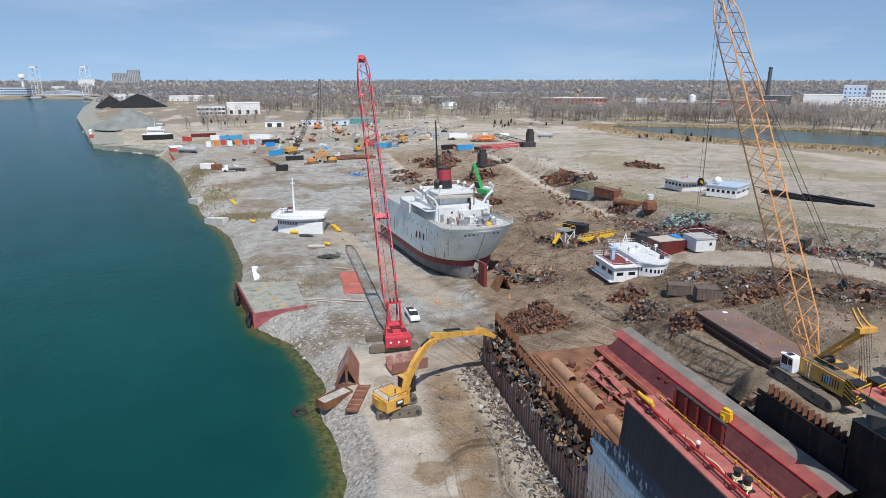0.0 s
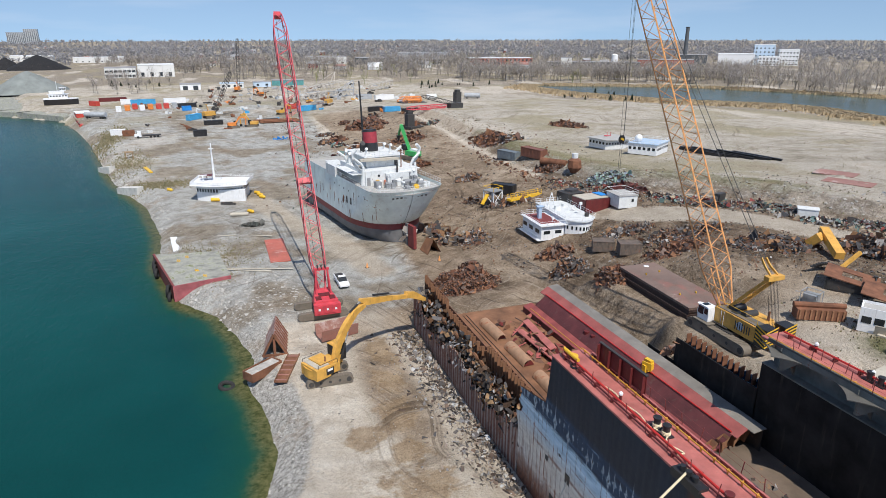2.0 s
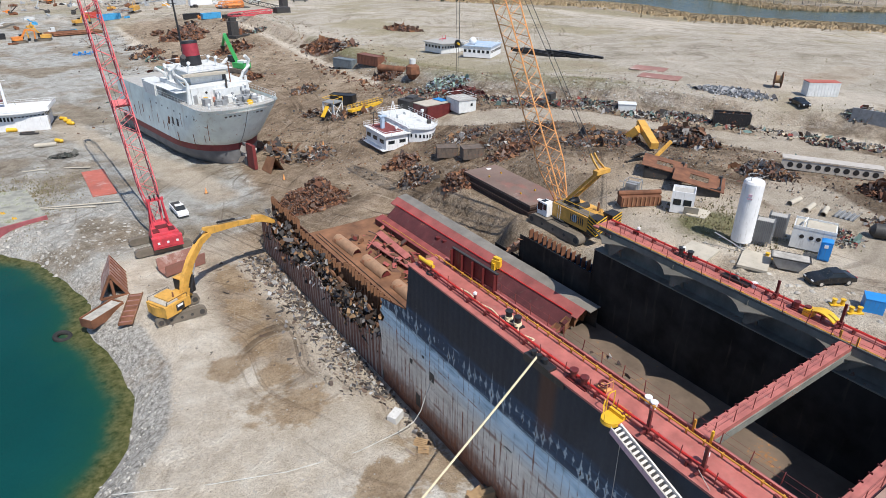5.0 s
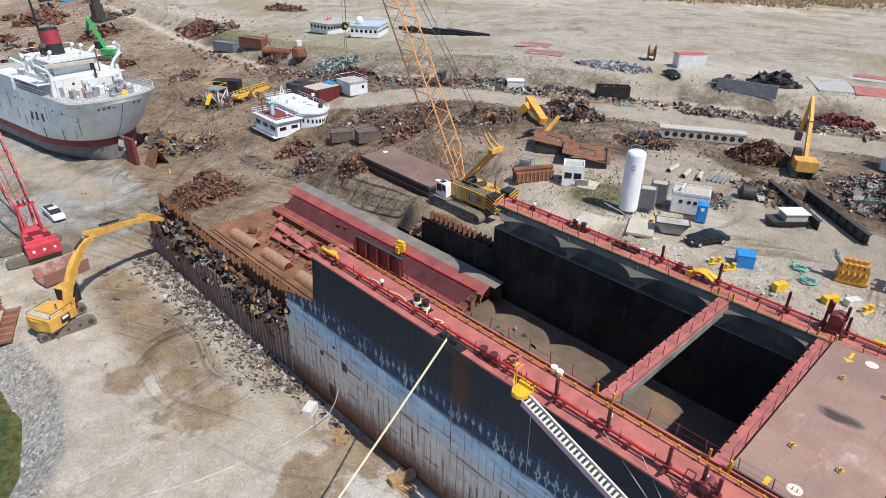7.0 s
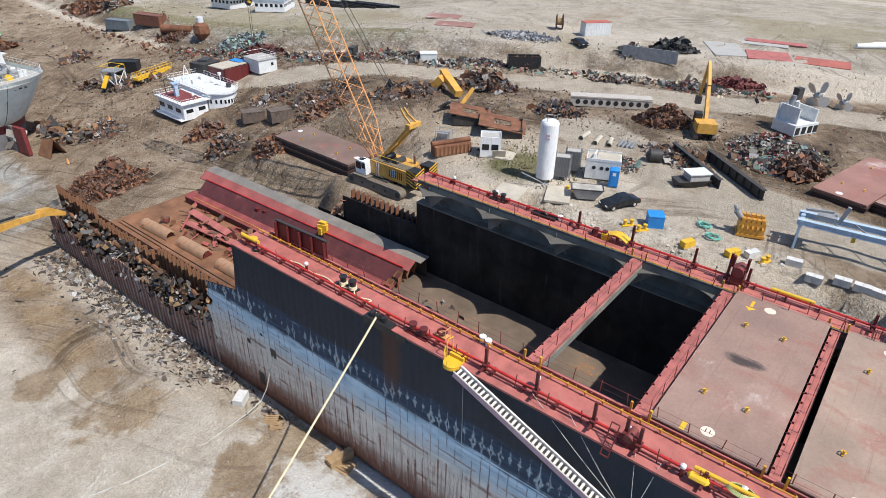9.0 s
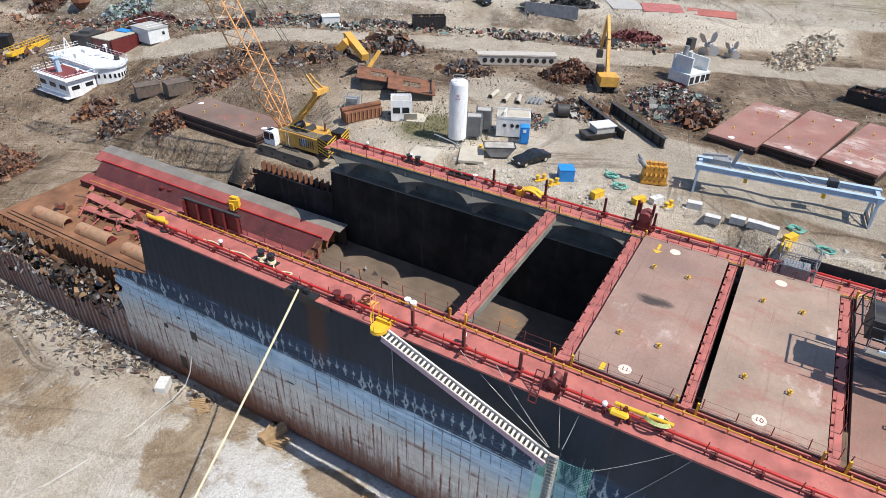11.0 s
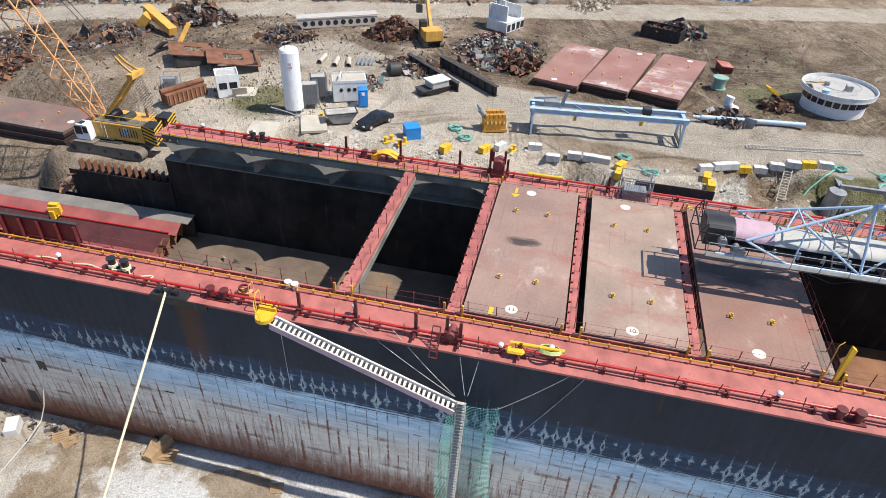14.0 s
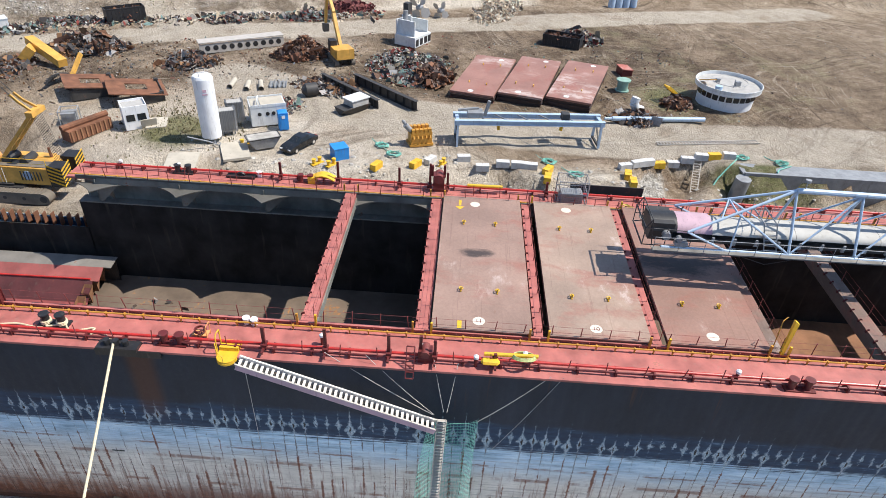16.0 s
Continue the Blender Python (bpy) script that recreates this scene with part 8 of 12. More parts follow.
# on the bank
h7 = wheelhouse(pose(87.6, 156.2, lay(86, 154) + 0.3, 0, 0, 34), 9.5, 8.0, 2.9, "white wheelhouse with pale blue roof on the bank", m_white, 0.0, band=0.45, roof_mat=m_blue)
part("dome", Build().loft([[(-2.6 + 1.1 * math.cos(a) * math.cos(e), 2 + 1.1 * math.cos(a) * math.sin(e), 4.1 + 1.1 * math.sin(a)) for e in np.linspace(0, 5.8, 12)] for a in (-1.2, -0.6, 0, 0.6, 1.2)]), m_white, h7, "white radar dome")
h8 = wheelhouse(pose(85.6, 172.5, lay(85.6, 171) + 0.2, 0, 0, 10), 9.5, 7.0, 2.8, "faded cream wheelhouse on the bank", m_white2, 1.6, band=0.5, rail_top=False, roof_mat=m_greysheet, over=1.6)
part("roof_gear", Build().rod((-1, 0, 3), (-1, 0, 4.4), 0.08).rod((1.4, 1, 3), (1.4, 1, 4.2), 0.08).box(0, 1, 3.3, 2.4, 0.2, 0.2), m_redcrane, h8)
# round bridge at the end of the yard
h9 = thing("wheelhouse", pose(61.6, -24.0, lay(61.6, -24) - 0.1, 0, 0, 98), "round white wheelhouse with railed flat roof", "wheelhouse")
rad = 3.95
part("wall", Build().rod((0, 0, 0), (0, 0, 2.5), rad - 0.1, 36, rad), m_white, h9)
part("low_door", Build().box(-rad * 0.97 - 0.02, 0.9, 0.35, 0.1, 0.6, 0.6, -12), m_black, h9)
part("roof", Build().rod((0, 0, 2.5), (0, 0, 2.72), rad + 0.6, 36), m_white, h9)
part("bulwark", Build().loft([[((rad + q) * math.cos(a), (rad + q) * math.sin(a), z) for a in np.linspace(0, 2 * math.pi, 37)] for q, z in ((0.6, 2.7), (0.65, 3.2), (0.55, 3.2), (0.5, 2.72))], closed=False), m_white2, h9)
part("roof_deck", Build().rod((0, 0, 2.72), (0, 0, 2.76), rad + 0.45, 36), m_greysheet, h9)
for i in range(26):
    a = 2 * math.pi * i / 26
    part("window", Build().box(rad * math.cos(a), rad * math.sin(a), 1.85, 0.1, 0.75, 0.7, math.degrees(a)), m_glass, h9)
part("roof_gear", Build().line([(2.5 * math.cos(a), 2.5 * math.sin(a), 3.3) for a in np.linspace(0, 5.6, 14)], 0.04, 4).box(-1, 0.6, 3.1, 0.7, 0.5, 0.6).box(1.2, -1, 3.0, 0.5, 0.5, 0.5).rod((0, 1.4, 2.8), (0, 1.4, 4.0), 0.06), m_steel, h9)
part("dish", Build().rod((2.8, 2.6, 2.8), (2.8, 2.6, 3.5), 0.5, 12), m_blue, h9)
part("yellow_step", Build().box(3.4, 0.2, 3.5, 1.0, 3.0, 0.15, 0, 20), m_ochre, h9)

# ---- gas plant and site huts ----
tk = thing("gas_tank", pose(39.0, 42.8, 11.3), "tall white cylindrical liquid gas tank on legs", "tank")
part("shell", Build().rod((0, 0, 0.7), (0, 0, 7.7), 1.12, 28), m_white, tk)
part("top_dome", Build().loft([[(1.12 * math.cos(a) * c, 1.12 * math.sin(a) * c, z) for a in np.linspace(0, 2 * math.pi, 28, endpoint=False)] for c, z in ((1, 7.7), (0.9, 7.95), (0.6, 8.12), (0.1, 8.2))]), m_white, tk)
part("bottom_dome", Build().loft([[(1.12 * math.cos(a) * c, 1.12 * math.sin(a) * c, z) for a in np.linspace(0, 2 * math.pi, 28, endpoint=False)] for c, z in ((0.5, 0.4), (1, 0.7))]), m_white, tk)
for k in range(4):
    a = k * math.pi / 2 + 0.6
    part("leg", Build().box(0.95 * math.cos(a), 0.95 * math.sin(a), 0.4, 0.16, 0.16, 0.8, math.degrees(a)), m_steel, tk)
part("top_rail", Build().ring((0, 0, 8.5), 0.8, 0.03, 16, 4).rod((0.8, 0, 8.1), (0.8, 0, 8.5), 0.03).rod((-0.8, 0, 8.1), (-0.8, 0, 8.5), 0.03).rod((0, 0.8, 8.1), (0, 0.8, 8.5), 0.03), m_steel, tk)
part("logo_bar", Build().box(-1.05, -0.45, 6.1, 0.05, 0.55, 0.16, 24).box(-1.06, -0.45, 6.5, 0.05, 0.4, 0.3, 24), m_pink, tk)
part("valve_pipe", Build().line([(-1.0, -0.6, 0.4), (-1.6, -1.0, 0.4), (-2.0, -0.3, 0.9), (-3.0, 1.6, 1.8)], 0.07, 6).ring((-1.4, -1.2, 0.4), 0.25, 0.05, 12, 5), m_steel, tk)
for (x, y), lab in (((41.4, 41.7), "ribbed grey gas vaporiser standing on legs"), ((44.0, 41.6), "ribbed grey gas vaporiser with rusty top")):
    v = thing("vaporiser", pose(x, y, 11.3, 0, 0, 25), lab, "vaporiser", "gas vaporisers")
    part("core", Build().box(0, 0, 1.8, 1.2, 1.7, 2.5), m_greysheet, v)
    repeat("fin", Build().box(0, 0, 0, 0.05, 0.22, 2.7), m_steel, v, [pose(sx * 0.68, -0.85 + 0.19 * i, 1.8, 0, 0, 90) for i in range(10) for sx in (-1, 1)])
    repeat("fin_end", Build().box(0, 0, 0, 0.22, 0.05, 2.7), m_steel, v, [pose(-0.6 + 0.2 * i, sy * 0.95, 1.8, 0, 0, 90) for i in range(7) for sy in (-1, 1)])
    for sx in (-0.5, 0.5):
        for sy in (-0.7, 0.7):
            part("leg", Build().box(sx, sy, 0.3, 0.12, 0.12, 0.6), m_steel, v)
for x, y, a, b_, rz in ((33.0, 44.2, 4.6, 3.4, 12), (36.6, 39.4, 4.4, 3.0, 24), (42.6, 51.0, 3.0, 2.4, 20)):
    single("concrete_pad", Build().box(0, 0, 0.1, a, b_, 0.3), m_slab, "weathered concrete pad in the grass", "concrete pad", "concrete pads", m=pose(x, y, 11.3, 0, 0, rz))
wb = thing("portholed_cabin", pose(45.4, 38.0, 11.3, 0, 0, 24) @ Matrix.Scale(0.8, 4), "white ship's cabin block with round portholes", "cabin")
part("wall", Build().box(0, 0, 1.7, 3.8, 5.4, 3.0), m_white2, wb)
part("roof", Build().box(0, -0.7, 3.28, 3.6, 3.6, 0.16).box(0, 1.9, 3.24, 3.5, 1.2, 0.1), m_slab, wb)
part("parapet", Build().box(-1.9, 0, 3.4, 0.1, 5.4, 0.4).box(1.9, 0, 3.4, 0.1, 5.4, 0.4), m_white2, wb)
part("pipe_frame", Build().rod((-1.4, 1.6, 3.3), (-1.4, 1.6, 4.1), 0.1).rod((-1.4, 1.6, 4.1), (0.6, 1.2, 4.1), 0.12), m_white2, wb)
part("base", Build().box(0.2, 0, 0.15, 3.2, 4.6, 0.3), m_darksteel, wb)
for y in (-1.9, -0.7, 0.2, 1.4):
    part("porthole", Build().rod((-1.95, y, 2.1), (-1.88, y, 2.1), 0.3, 14), m_black, wb)
part("low_port", Build().rod((-1.95, -2.2, 0.7), (-1.88, -2.2, 0.7), 0.28, 14), m_black, wb)
pt = thing("portable_toilet", pose(43.6, 35.6, 11.3, 0, 0, 24), "bright blue portable toilet by the cabin", "toilet")
part("body", Build().box(0, 0, 1.1, 1.15, 1.15, 2.1), m_brightblue, pt)
part("roof", Build().loft([[(x * s, y * s, z) for x, y in ((-0.6, -0.6), (0.6, -0.6), (0.6, 0.6), (-0.6, 0.6))] for s, z in ((1, 2.15), (0.95, 2.25), (0.6, 2.38))]), m_brightblue, pt)
part("door", Build().box(-0.6, 0, 1.1, 0.05, 0.8, 1.8), m_brightblue, pt)
part("sign", Build().box(-0.64, 0, 1.75, 0.03, 0.4, 0.4), m_white, pt)
kb = thing("site_kiosk", pose(42.0, 53.2, 11.3, 0, 0, 34), "white kiosk with two dark windows", "kiosk")
part("wall", Build().box(0, 0, 1.3, 2.6, 2.8, 2.6), m_white, kb)
part("roof", Build().box(0, 0, 2.62, 2.2, 2.4, 0.08), m_greysheet, kb)
part("parapet", Build().box(-1.25, 0, 2.75, 0.1, 2.8, 0.3).box(1.25, 0, 2.75, 0.1, 2.8, 0.3).box(0, 1.35, 2.75, 2.5, 0.1, 0.3).box(0, -1.35, 2.75, 2.5, 0.1, 0.3), m_white, kb)
for y in (-0.6, 0.65):
    part("window", Build().box(-1.31, y, 1.5, 0.06, 0.95, 0.8), m_glass, kb)
part("board", Build().box(-1.5, -1.2, 0.6, 0.1, 1.8, 1.2, 0, 0, -14), m_slab, kb)
sk = thing("skip", pose(38.4, 36.6, 11.3, 0, 0, 30), "battered grey steel skip of earth", "skip")
part("body", Build().loft([[(x * s, y * s2, z) for x, y in ((-0.9, -1.5), (0.9, -1.5), (0.9, 1.5), (-0.9, 1.5))] for s, s2, z in ((0.8, 0.7, 0.05), (1.0, 1.25, 1.3))], caps=True), m_steel, sk)
part("rim", Build().box(-0.92, 0, 1.32, 0.1, 3.8, 0.1).box(0.92, 0, 1.32, 0.1, 3.8, 0.1).box(0, -1.9, 1.32, 1.9, 0.1, 0.1).box(0, 1.9, 1.32, 1.9, 0.1, 0.1), m_darksteel, sk)
part("load", Build().box(0, 0, 1.33, 1.6, 3.5, 0.1), m_rubble, sk)
single("blue_crate", Build().box(0, 0, 0.7, 1.7, 1.7, 1.4).box(0, 0, 1.43, 1.76, 1.76, 0.08), m_brightblue, "bright blue plastic crate on the ground", "crate", m=pose(36.9, 27.4, 11.3, 0, 0, 30))
for x, y, rz in ((38.9, 38.9, 40), (34.9, 29.6, 50), (34.6, 27.9, 55), (36.7, 15.6, 70)):
    bitts(x, y, lay(x, y), m_yellow, "loose yellow mooring bitts standing on gravel", 0.8, rz)
en = thing("ship_engine", pose(41.8, 18.6, 11.3, 0, 0, 20), "yellow diesel engine standing on the ground", "engine")
part("block", Build().box(0, 0, 1.0, 1.7, 2.6, 1.5).box(0, 0, 0.2, 1.9, 2.9, 0.3), m_ochre, en)
for i in range(5):
    for sx in (-0.6, 0.6):
        part("cylinder_head", Build().box(sx, -1.0 + 0.5 * i, 1.95, 0.5, 0.38, 0.45).rod((sx * 1.4, -1.0 + 0.5 * i, 1.4), (sx * 1.7, -1.0 + 0.5 * i, 1.1), 0.12, 6), m_ochre, en)
part("turbo", Build().rod((-0.2, 1.2, 1.9), (-0.2, 1.9, 2.7), 0.32, 12).rod((-0.2, 1.7, 2.6), (0.5, 2.0, 2.9), 0.18, 10), m_steel, en)
# travelling gantry on two legs
gn = thing("gantry", pose(43.9, 5.6, 11.3, 0, 0, 6.5), "pale blue twin-beam gantry standing on the track", "gantry")
for x in (-0.9, 1.3):
    part("main_beam", Build().box(x, 0, 3.0, 0.34, 18.2, 0.5).box(x, 0, 3.26, 0.55, 18.2, 0.05).box(x, 0, 2.74, 0.55, 18.2, 0.05), m_blue, gn)
for y in (-8.7, 8.7):
    for x in (-1.0, 1.4):
        part("leg", Build().beam((x * 1.25, y, 0), (x, y, 2.7), 0.24, 0.3), m_blue, gn)
    part("leg_tie", Build().beam((-1.2, y, 0.25), (1.7, y, 0.25), 0.25).beam((-1.2, y, 0.3), (1.3, y, 2.5), 0.14), m_darksteel, gn)
    part("end_tie", Build().box(0.2, y, 2.9, 2.8, 0.4, 0.5), m_blue, gn)
for y in (-5.5, -2.7, 0, 2.7, 5.2):
    part("brace", Build().beam((-0.8, y, 3.2), (1.2, y + 1.4, 3.2), 0.12), m_steel, gn)
part("trolley", Build().box(0.2, 6.6, 3.7, 1.6, 1.8, 0.6).box(0.2, 5.2, 4.3, 0.35, 0.35, 1.9, 0, 14).box(0.4, 7.4, 4.1, 0.3, 2.6, 0.25, 14), m_steel, gn)
part("hoist", Build().box(0.2, -4.4, 3.5, 1.0, 0.9, 0.8), m_darksteel, gn)
for y in (3.8, -3.8):
    part("hook", Build().box(-0.9, y, 2.35, 0.25, 0.35, 0.5), m_yellow, gn)

# concrete and yellow blocks by the dock pits
blk = Build().box(0, -0.385, 0.38, 0.75, 0.72, 0.75).box(0, 0.385, 0.38, 0.75, 0.72, 0.75).box(0, 0, 0.33, 0.6, 0.2, 0.6)
me_b, me_y = blk.mesh("block", m_concrete), blk.mesh("block", m_yellow)
for x, y, rz, c in [(38.9, -5.6, 20, 0), (39.7, -7.2, 24, 0), (40.4, -8.6, 20, 0), (41.0, -10.1, 10, 1), (41.8, -12.0, 5, 0), (42.1, -13.7, 2, 0), (42.4, -15.4, 0, 0), (43.1, -18.9, 0, 0), (36.6, 11.0, 3, 0), (37.9, 13.2, 8, 0), (37.2, 8.7, 2, 0), (37.2, 7.0, 0, 0), (37.1, 5.5, -3, 0), (36.6, -5.5, 80, 1), (34.7, -5.7, 85, 1), (34.4, 3.8, 80, 1), (35.8, 18.6, 60, 1), (34.8, 22.9, 65, 1), (36.4, 3.6, 60, 1), (42.7, -17.0, 10, 1), (37.0, 17.0, 60, 0)]:
    ob = new("barrier_block", me_y if c else me_b)
    ob.matrix_world = pose(x, y, lay(x, y) - 0.05, 0, 0, rz)
    tagged(ob, "yellow painted concrete barrier block" if c else "pale concrete barrier block on the ground", "barrier block", "barrier blocks")


def coil(x, y, mat, label, s=1.0, seed=1):
    r_ = random.Random(seed)
    pts = []
    for i in range(60):
        a = i * 0.55
        q = s * (0.35 + 0.35 * r_.random())
        pts.append((q * math.cos(a), q * math.sin(a) * 1.3, 0.08 + 0.3 * s * r_.random()))
    pts += [(s * (0.7 + 0.3 * i), s * (0.5 + 0.25 * i) + 0.1 * math.sin(i), 0.06) for i in range(5)]
    single("rope_coil", Build().line(pts, 0.055, 4), mat, label, "rope", "rope coils", m=pose(x, y, lay(x, y)))


for i, (x, y) in enumerate(((36.2, 0.4), (39.0, 3.2), (40.3, 23.0), (38.0, 21.3), (43.2, -20.6), (42.2, -25.0))):
    coil(x, y, m_teal, "tangled heap of green mooring rope", 1.0, i)
b = Build().line([(43.0, -20.0, 11.4), (41.0, -18.5, 11.4), (39.8, -17.0, 10.2), (38.0, -15.5, 8.6), (36.5, -13.0, 8.4)], 0.08, 5).line([(41.8, -26, 11.4), (40.4, -24, 11.5), (39.4, -23.4, 11.6), (38.7, -23.0, 10.0)], 0.07, 5)
single("green_hose", b, m_teal, "green rope trailing down into the pit", "rope")
ld = thing("ladder", pose(38.6, -14.3, 8.0, 0, 50, -12), "aluminium ladder leaning in the dug pit", "ladder")
for y in (-0.4, 0.4):
    part("stile", Build().box(0, y, 2.8, 0.08, 0.08, 6.6), m_alu, ld)
repeat("rung", Build().box(0, 0, 0, 0.06, 0.8, 0.06), m_alu, ld, [pose(0, 0, -0.2 + 0.33 * i) for i in range(19)])
dw = thing("dock_wall", pose(0, 0, 0), "blue-grey steel dock face with curled end", "dock wall")
part("face", Build().box(39.0, -31, 9.5, 0.35, 23, 4.2).box(40.5, -31, 11.2, 3.0, 23, 0.2), m_steel, dw)
part("curled_end", Build().rod((38.4, -19.0, 7.6), (38.2, -19.2, 11.2), 0.9, 12), m_steel, dw)
sp = thing("sheet_piling", pose(24.6, -1.2, 0), "black corrugated sheet piling beside the hull", "sheet piling")
part("wall", Build().loft([[(0.3 * (i % 2), -7.5 + 0.75 * i, z) for i in range(19)] + [(0.12 + 0.3 * (i % 2), -7.5 + 0.75 * i, z) for i in range(18, -1, -1)] for z in (8.0, 14.4)]), m_black, sp)
gt = thing("grating_strip", pose(47.0, -17.6, lay(47, -17), 0, 0, 10), "long pale steel grating lying on ground", "grating")
part("frame", Build().box(-0.4, 0, 0.1, 0.08, 13.6, 0.12).box(0.4, 0, 0.1, 0.08, 13.6, 0.12), m_alu, gt)
repeat("bar", Build().box(0, 0, 0.1, 0.8, 0.12, 0.08), m_alu, gt, [pose(0, -6.7 + 0.42 * i, 0) for i in range(33)])

# ---- stacks of removed hatch covers ----
def cover_stack(m, n, label, mat):
    t = thing("hatch_cover_stack", m, label, "hatch covers", "stacked hatch covers")
    for k in range(n):
        dx, dy = rng.uniform(-0.12, 0.12), rng.uniform(-0.12, 0.12)
        c = part("cover", Build().box(dx, dy, 0.17 + 0.36 * k, 6.3, 16.8, 0.1).box(dx - 3.1, dy, 0.02 + 0.36 * k, 0.08, 16.8, 0.24).box(dx + 3.1, dy, 0.02 + 0.36 * k, 0.08, 16.8, 0.24).box(dx, dy - 8.3, 0.02 + 0.36 * k, 6.2, 0.08, 0.24), m_coveredge if k < n - 1 else mat, t)
    z = 0.23 + 0.36 * (n - 1)
    for x, y in ((-0.4, -7.4), (1.0, 7.2)):
        part("disc", Build().rod((x, y, z), (x, y, z + 0.006), 0.42, 18), m_white, t)
    for x, y in ((-1.4, -4.2), (1.2, -4.3), (-1.2, 4.0), (1.4, 4.4)):
        part("lifting_lug", Build().box(x, y, z + 0.12, 0.1, 0.3, 0.25), m_yellow, t)
    return t


cover_stack(pose(64.8, 10.7, 11.35, 0, 0, -103.2), 3, "stack of dull red hatch covers, sooty marks", m_coverold)
cover_stack(pose(64.4, 3.9, 11.35, 0, 0, -104.6), 4, "stack of dull red hatch covers, pale scuffs", m_coverold)
cover_stack(pose(63.7, -3.1, 11.35, 0, 0, -107.2), 4, "stack of dull red hatch covers by the grass", m_coverold)
cover_stack(pose(33.6, 77.6, 6.9, 0, 0, -2), 6, "tall stack of brown hatch covers by the crane", m_coverbrown)

# ---- scrap heaps and loose pieces about the yard ----
def heap(x, y, rx, ry, h, n, size, mat, label, seed, rz=0.0, core=True):
    """A heap: a lumpy core under many loose bent pieces."""
    r_ = random.Random(seed)
    b = Build()
    ca, sa = math.cos(radians(rz)), math.sin(radians(rz))

    def top(u, v):
        q = math.hypot(u, v)
        return h * max(0, 1 - q ** 1.5) * (0.75 + 0.5 * noise.noise((u * 2.2 + seed, v * 2.2, 3)))

    def world(u, v):
        return x + rx * u * ca - ry * v * sa, y + rx * u * sa + ry * v * ca
    if core:
        k = 9
        for i in range(k):
            for j in range(k):
                c = []
                for a, e in ((i, j), (i + 1, j), (i + 1, j + 1), (i, j + 1)):
                    u, v = 2 * a / k - 1, 2 * e / k - 1
                    px, py = world(u * 0.92, v * 0.92)
                    c.append((px, py, lay(px, py) + top(u, v) * 0.8 - 0.15))
                b.add(c, [(0, 1, 2, 3)])
    size *= 0.72
    for i in range(int(n * 5)):
        a, q = r_.uniform(0, 6.283), math.sqrt(r_.random()) * r_.uniform(0.7, 1.12)
        u, v = q * math.cos(a), q * math.sin(a)
        px, py = world(u, v)
        chunk(b, px, py, lay(px, py) + top(u, v) * 0.92 + r_.uniform(0.0, 0.22) * size, size * (0.2 + 0.75 * r_.random() ** 1.6) * (2.1 if i % 14 == 0 else 1), r_)
    return single("scrap_heap", b, mat, label, "scrap heap", "scrap heaps", "stuff")


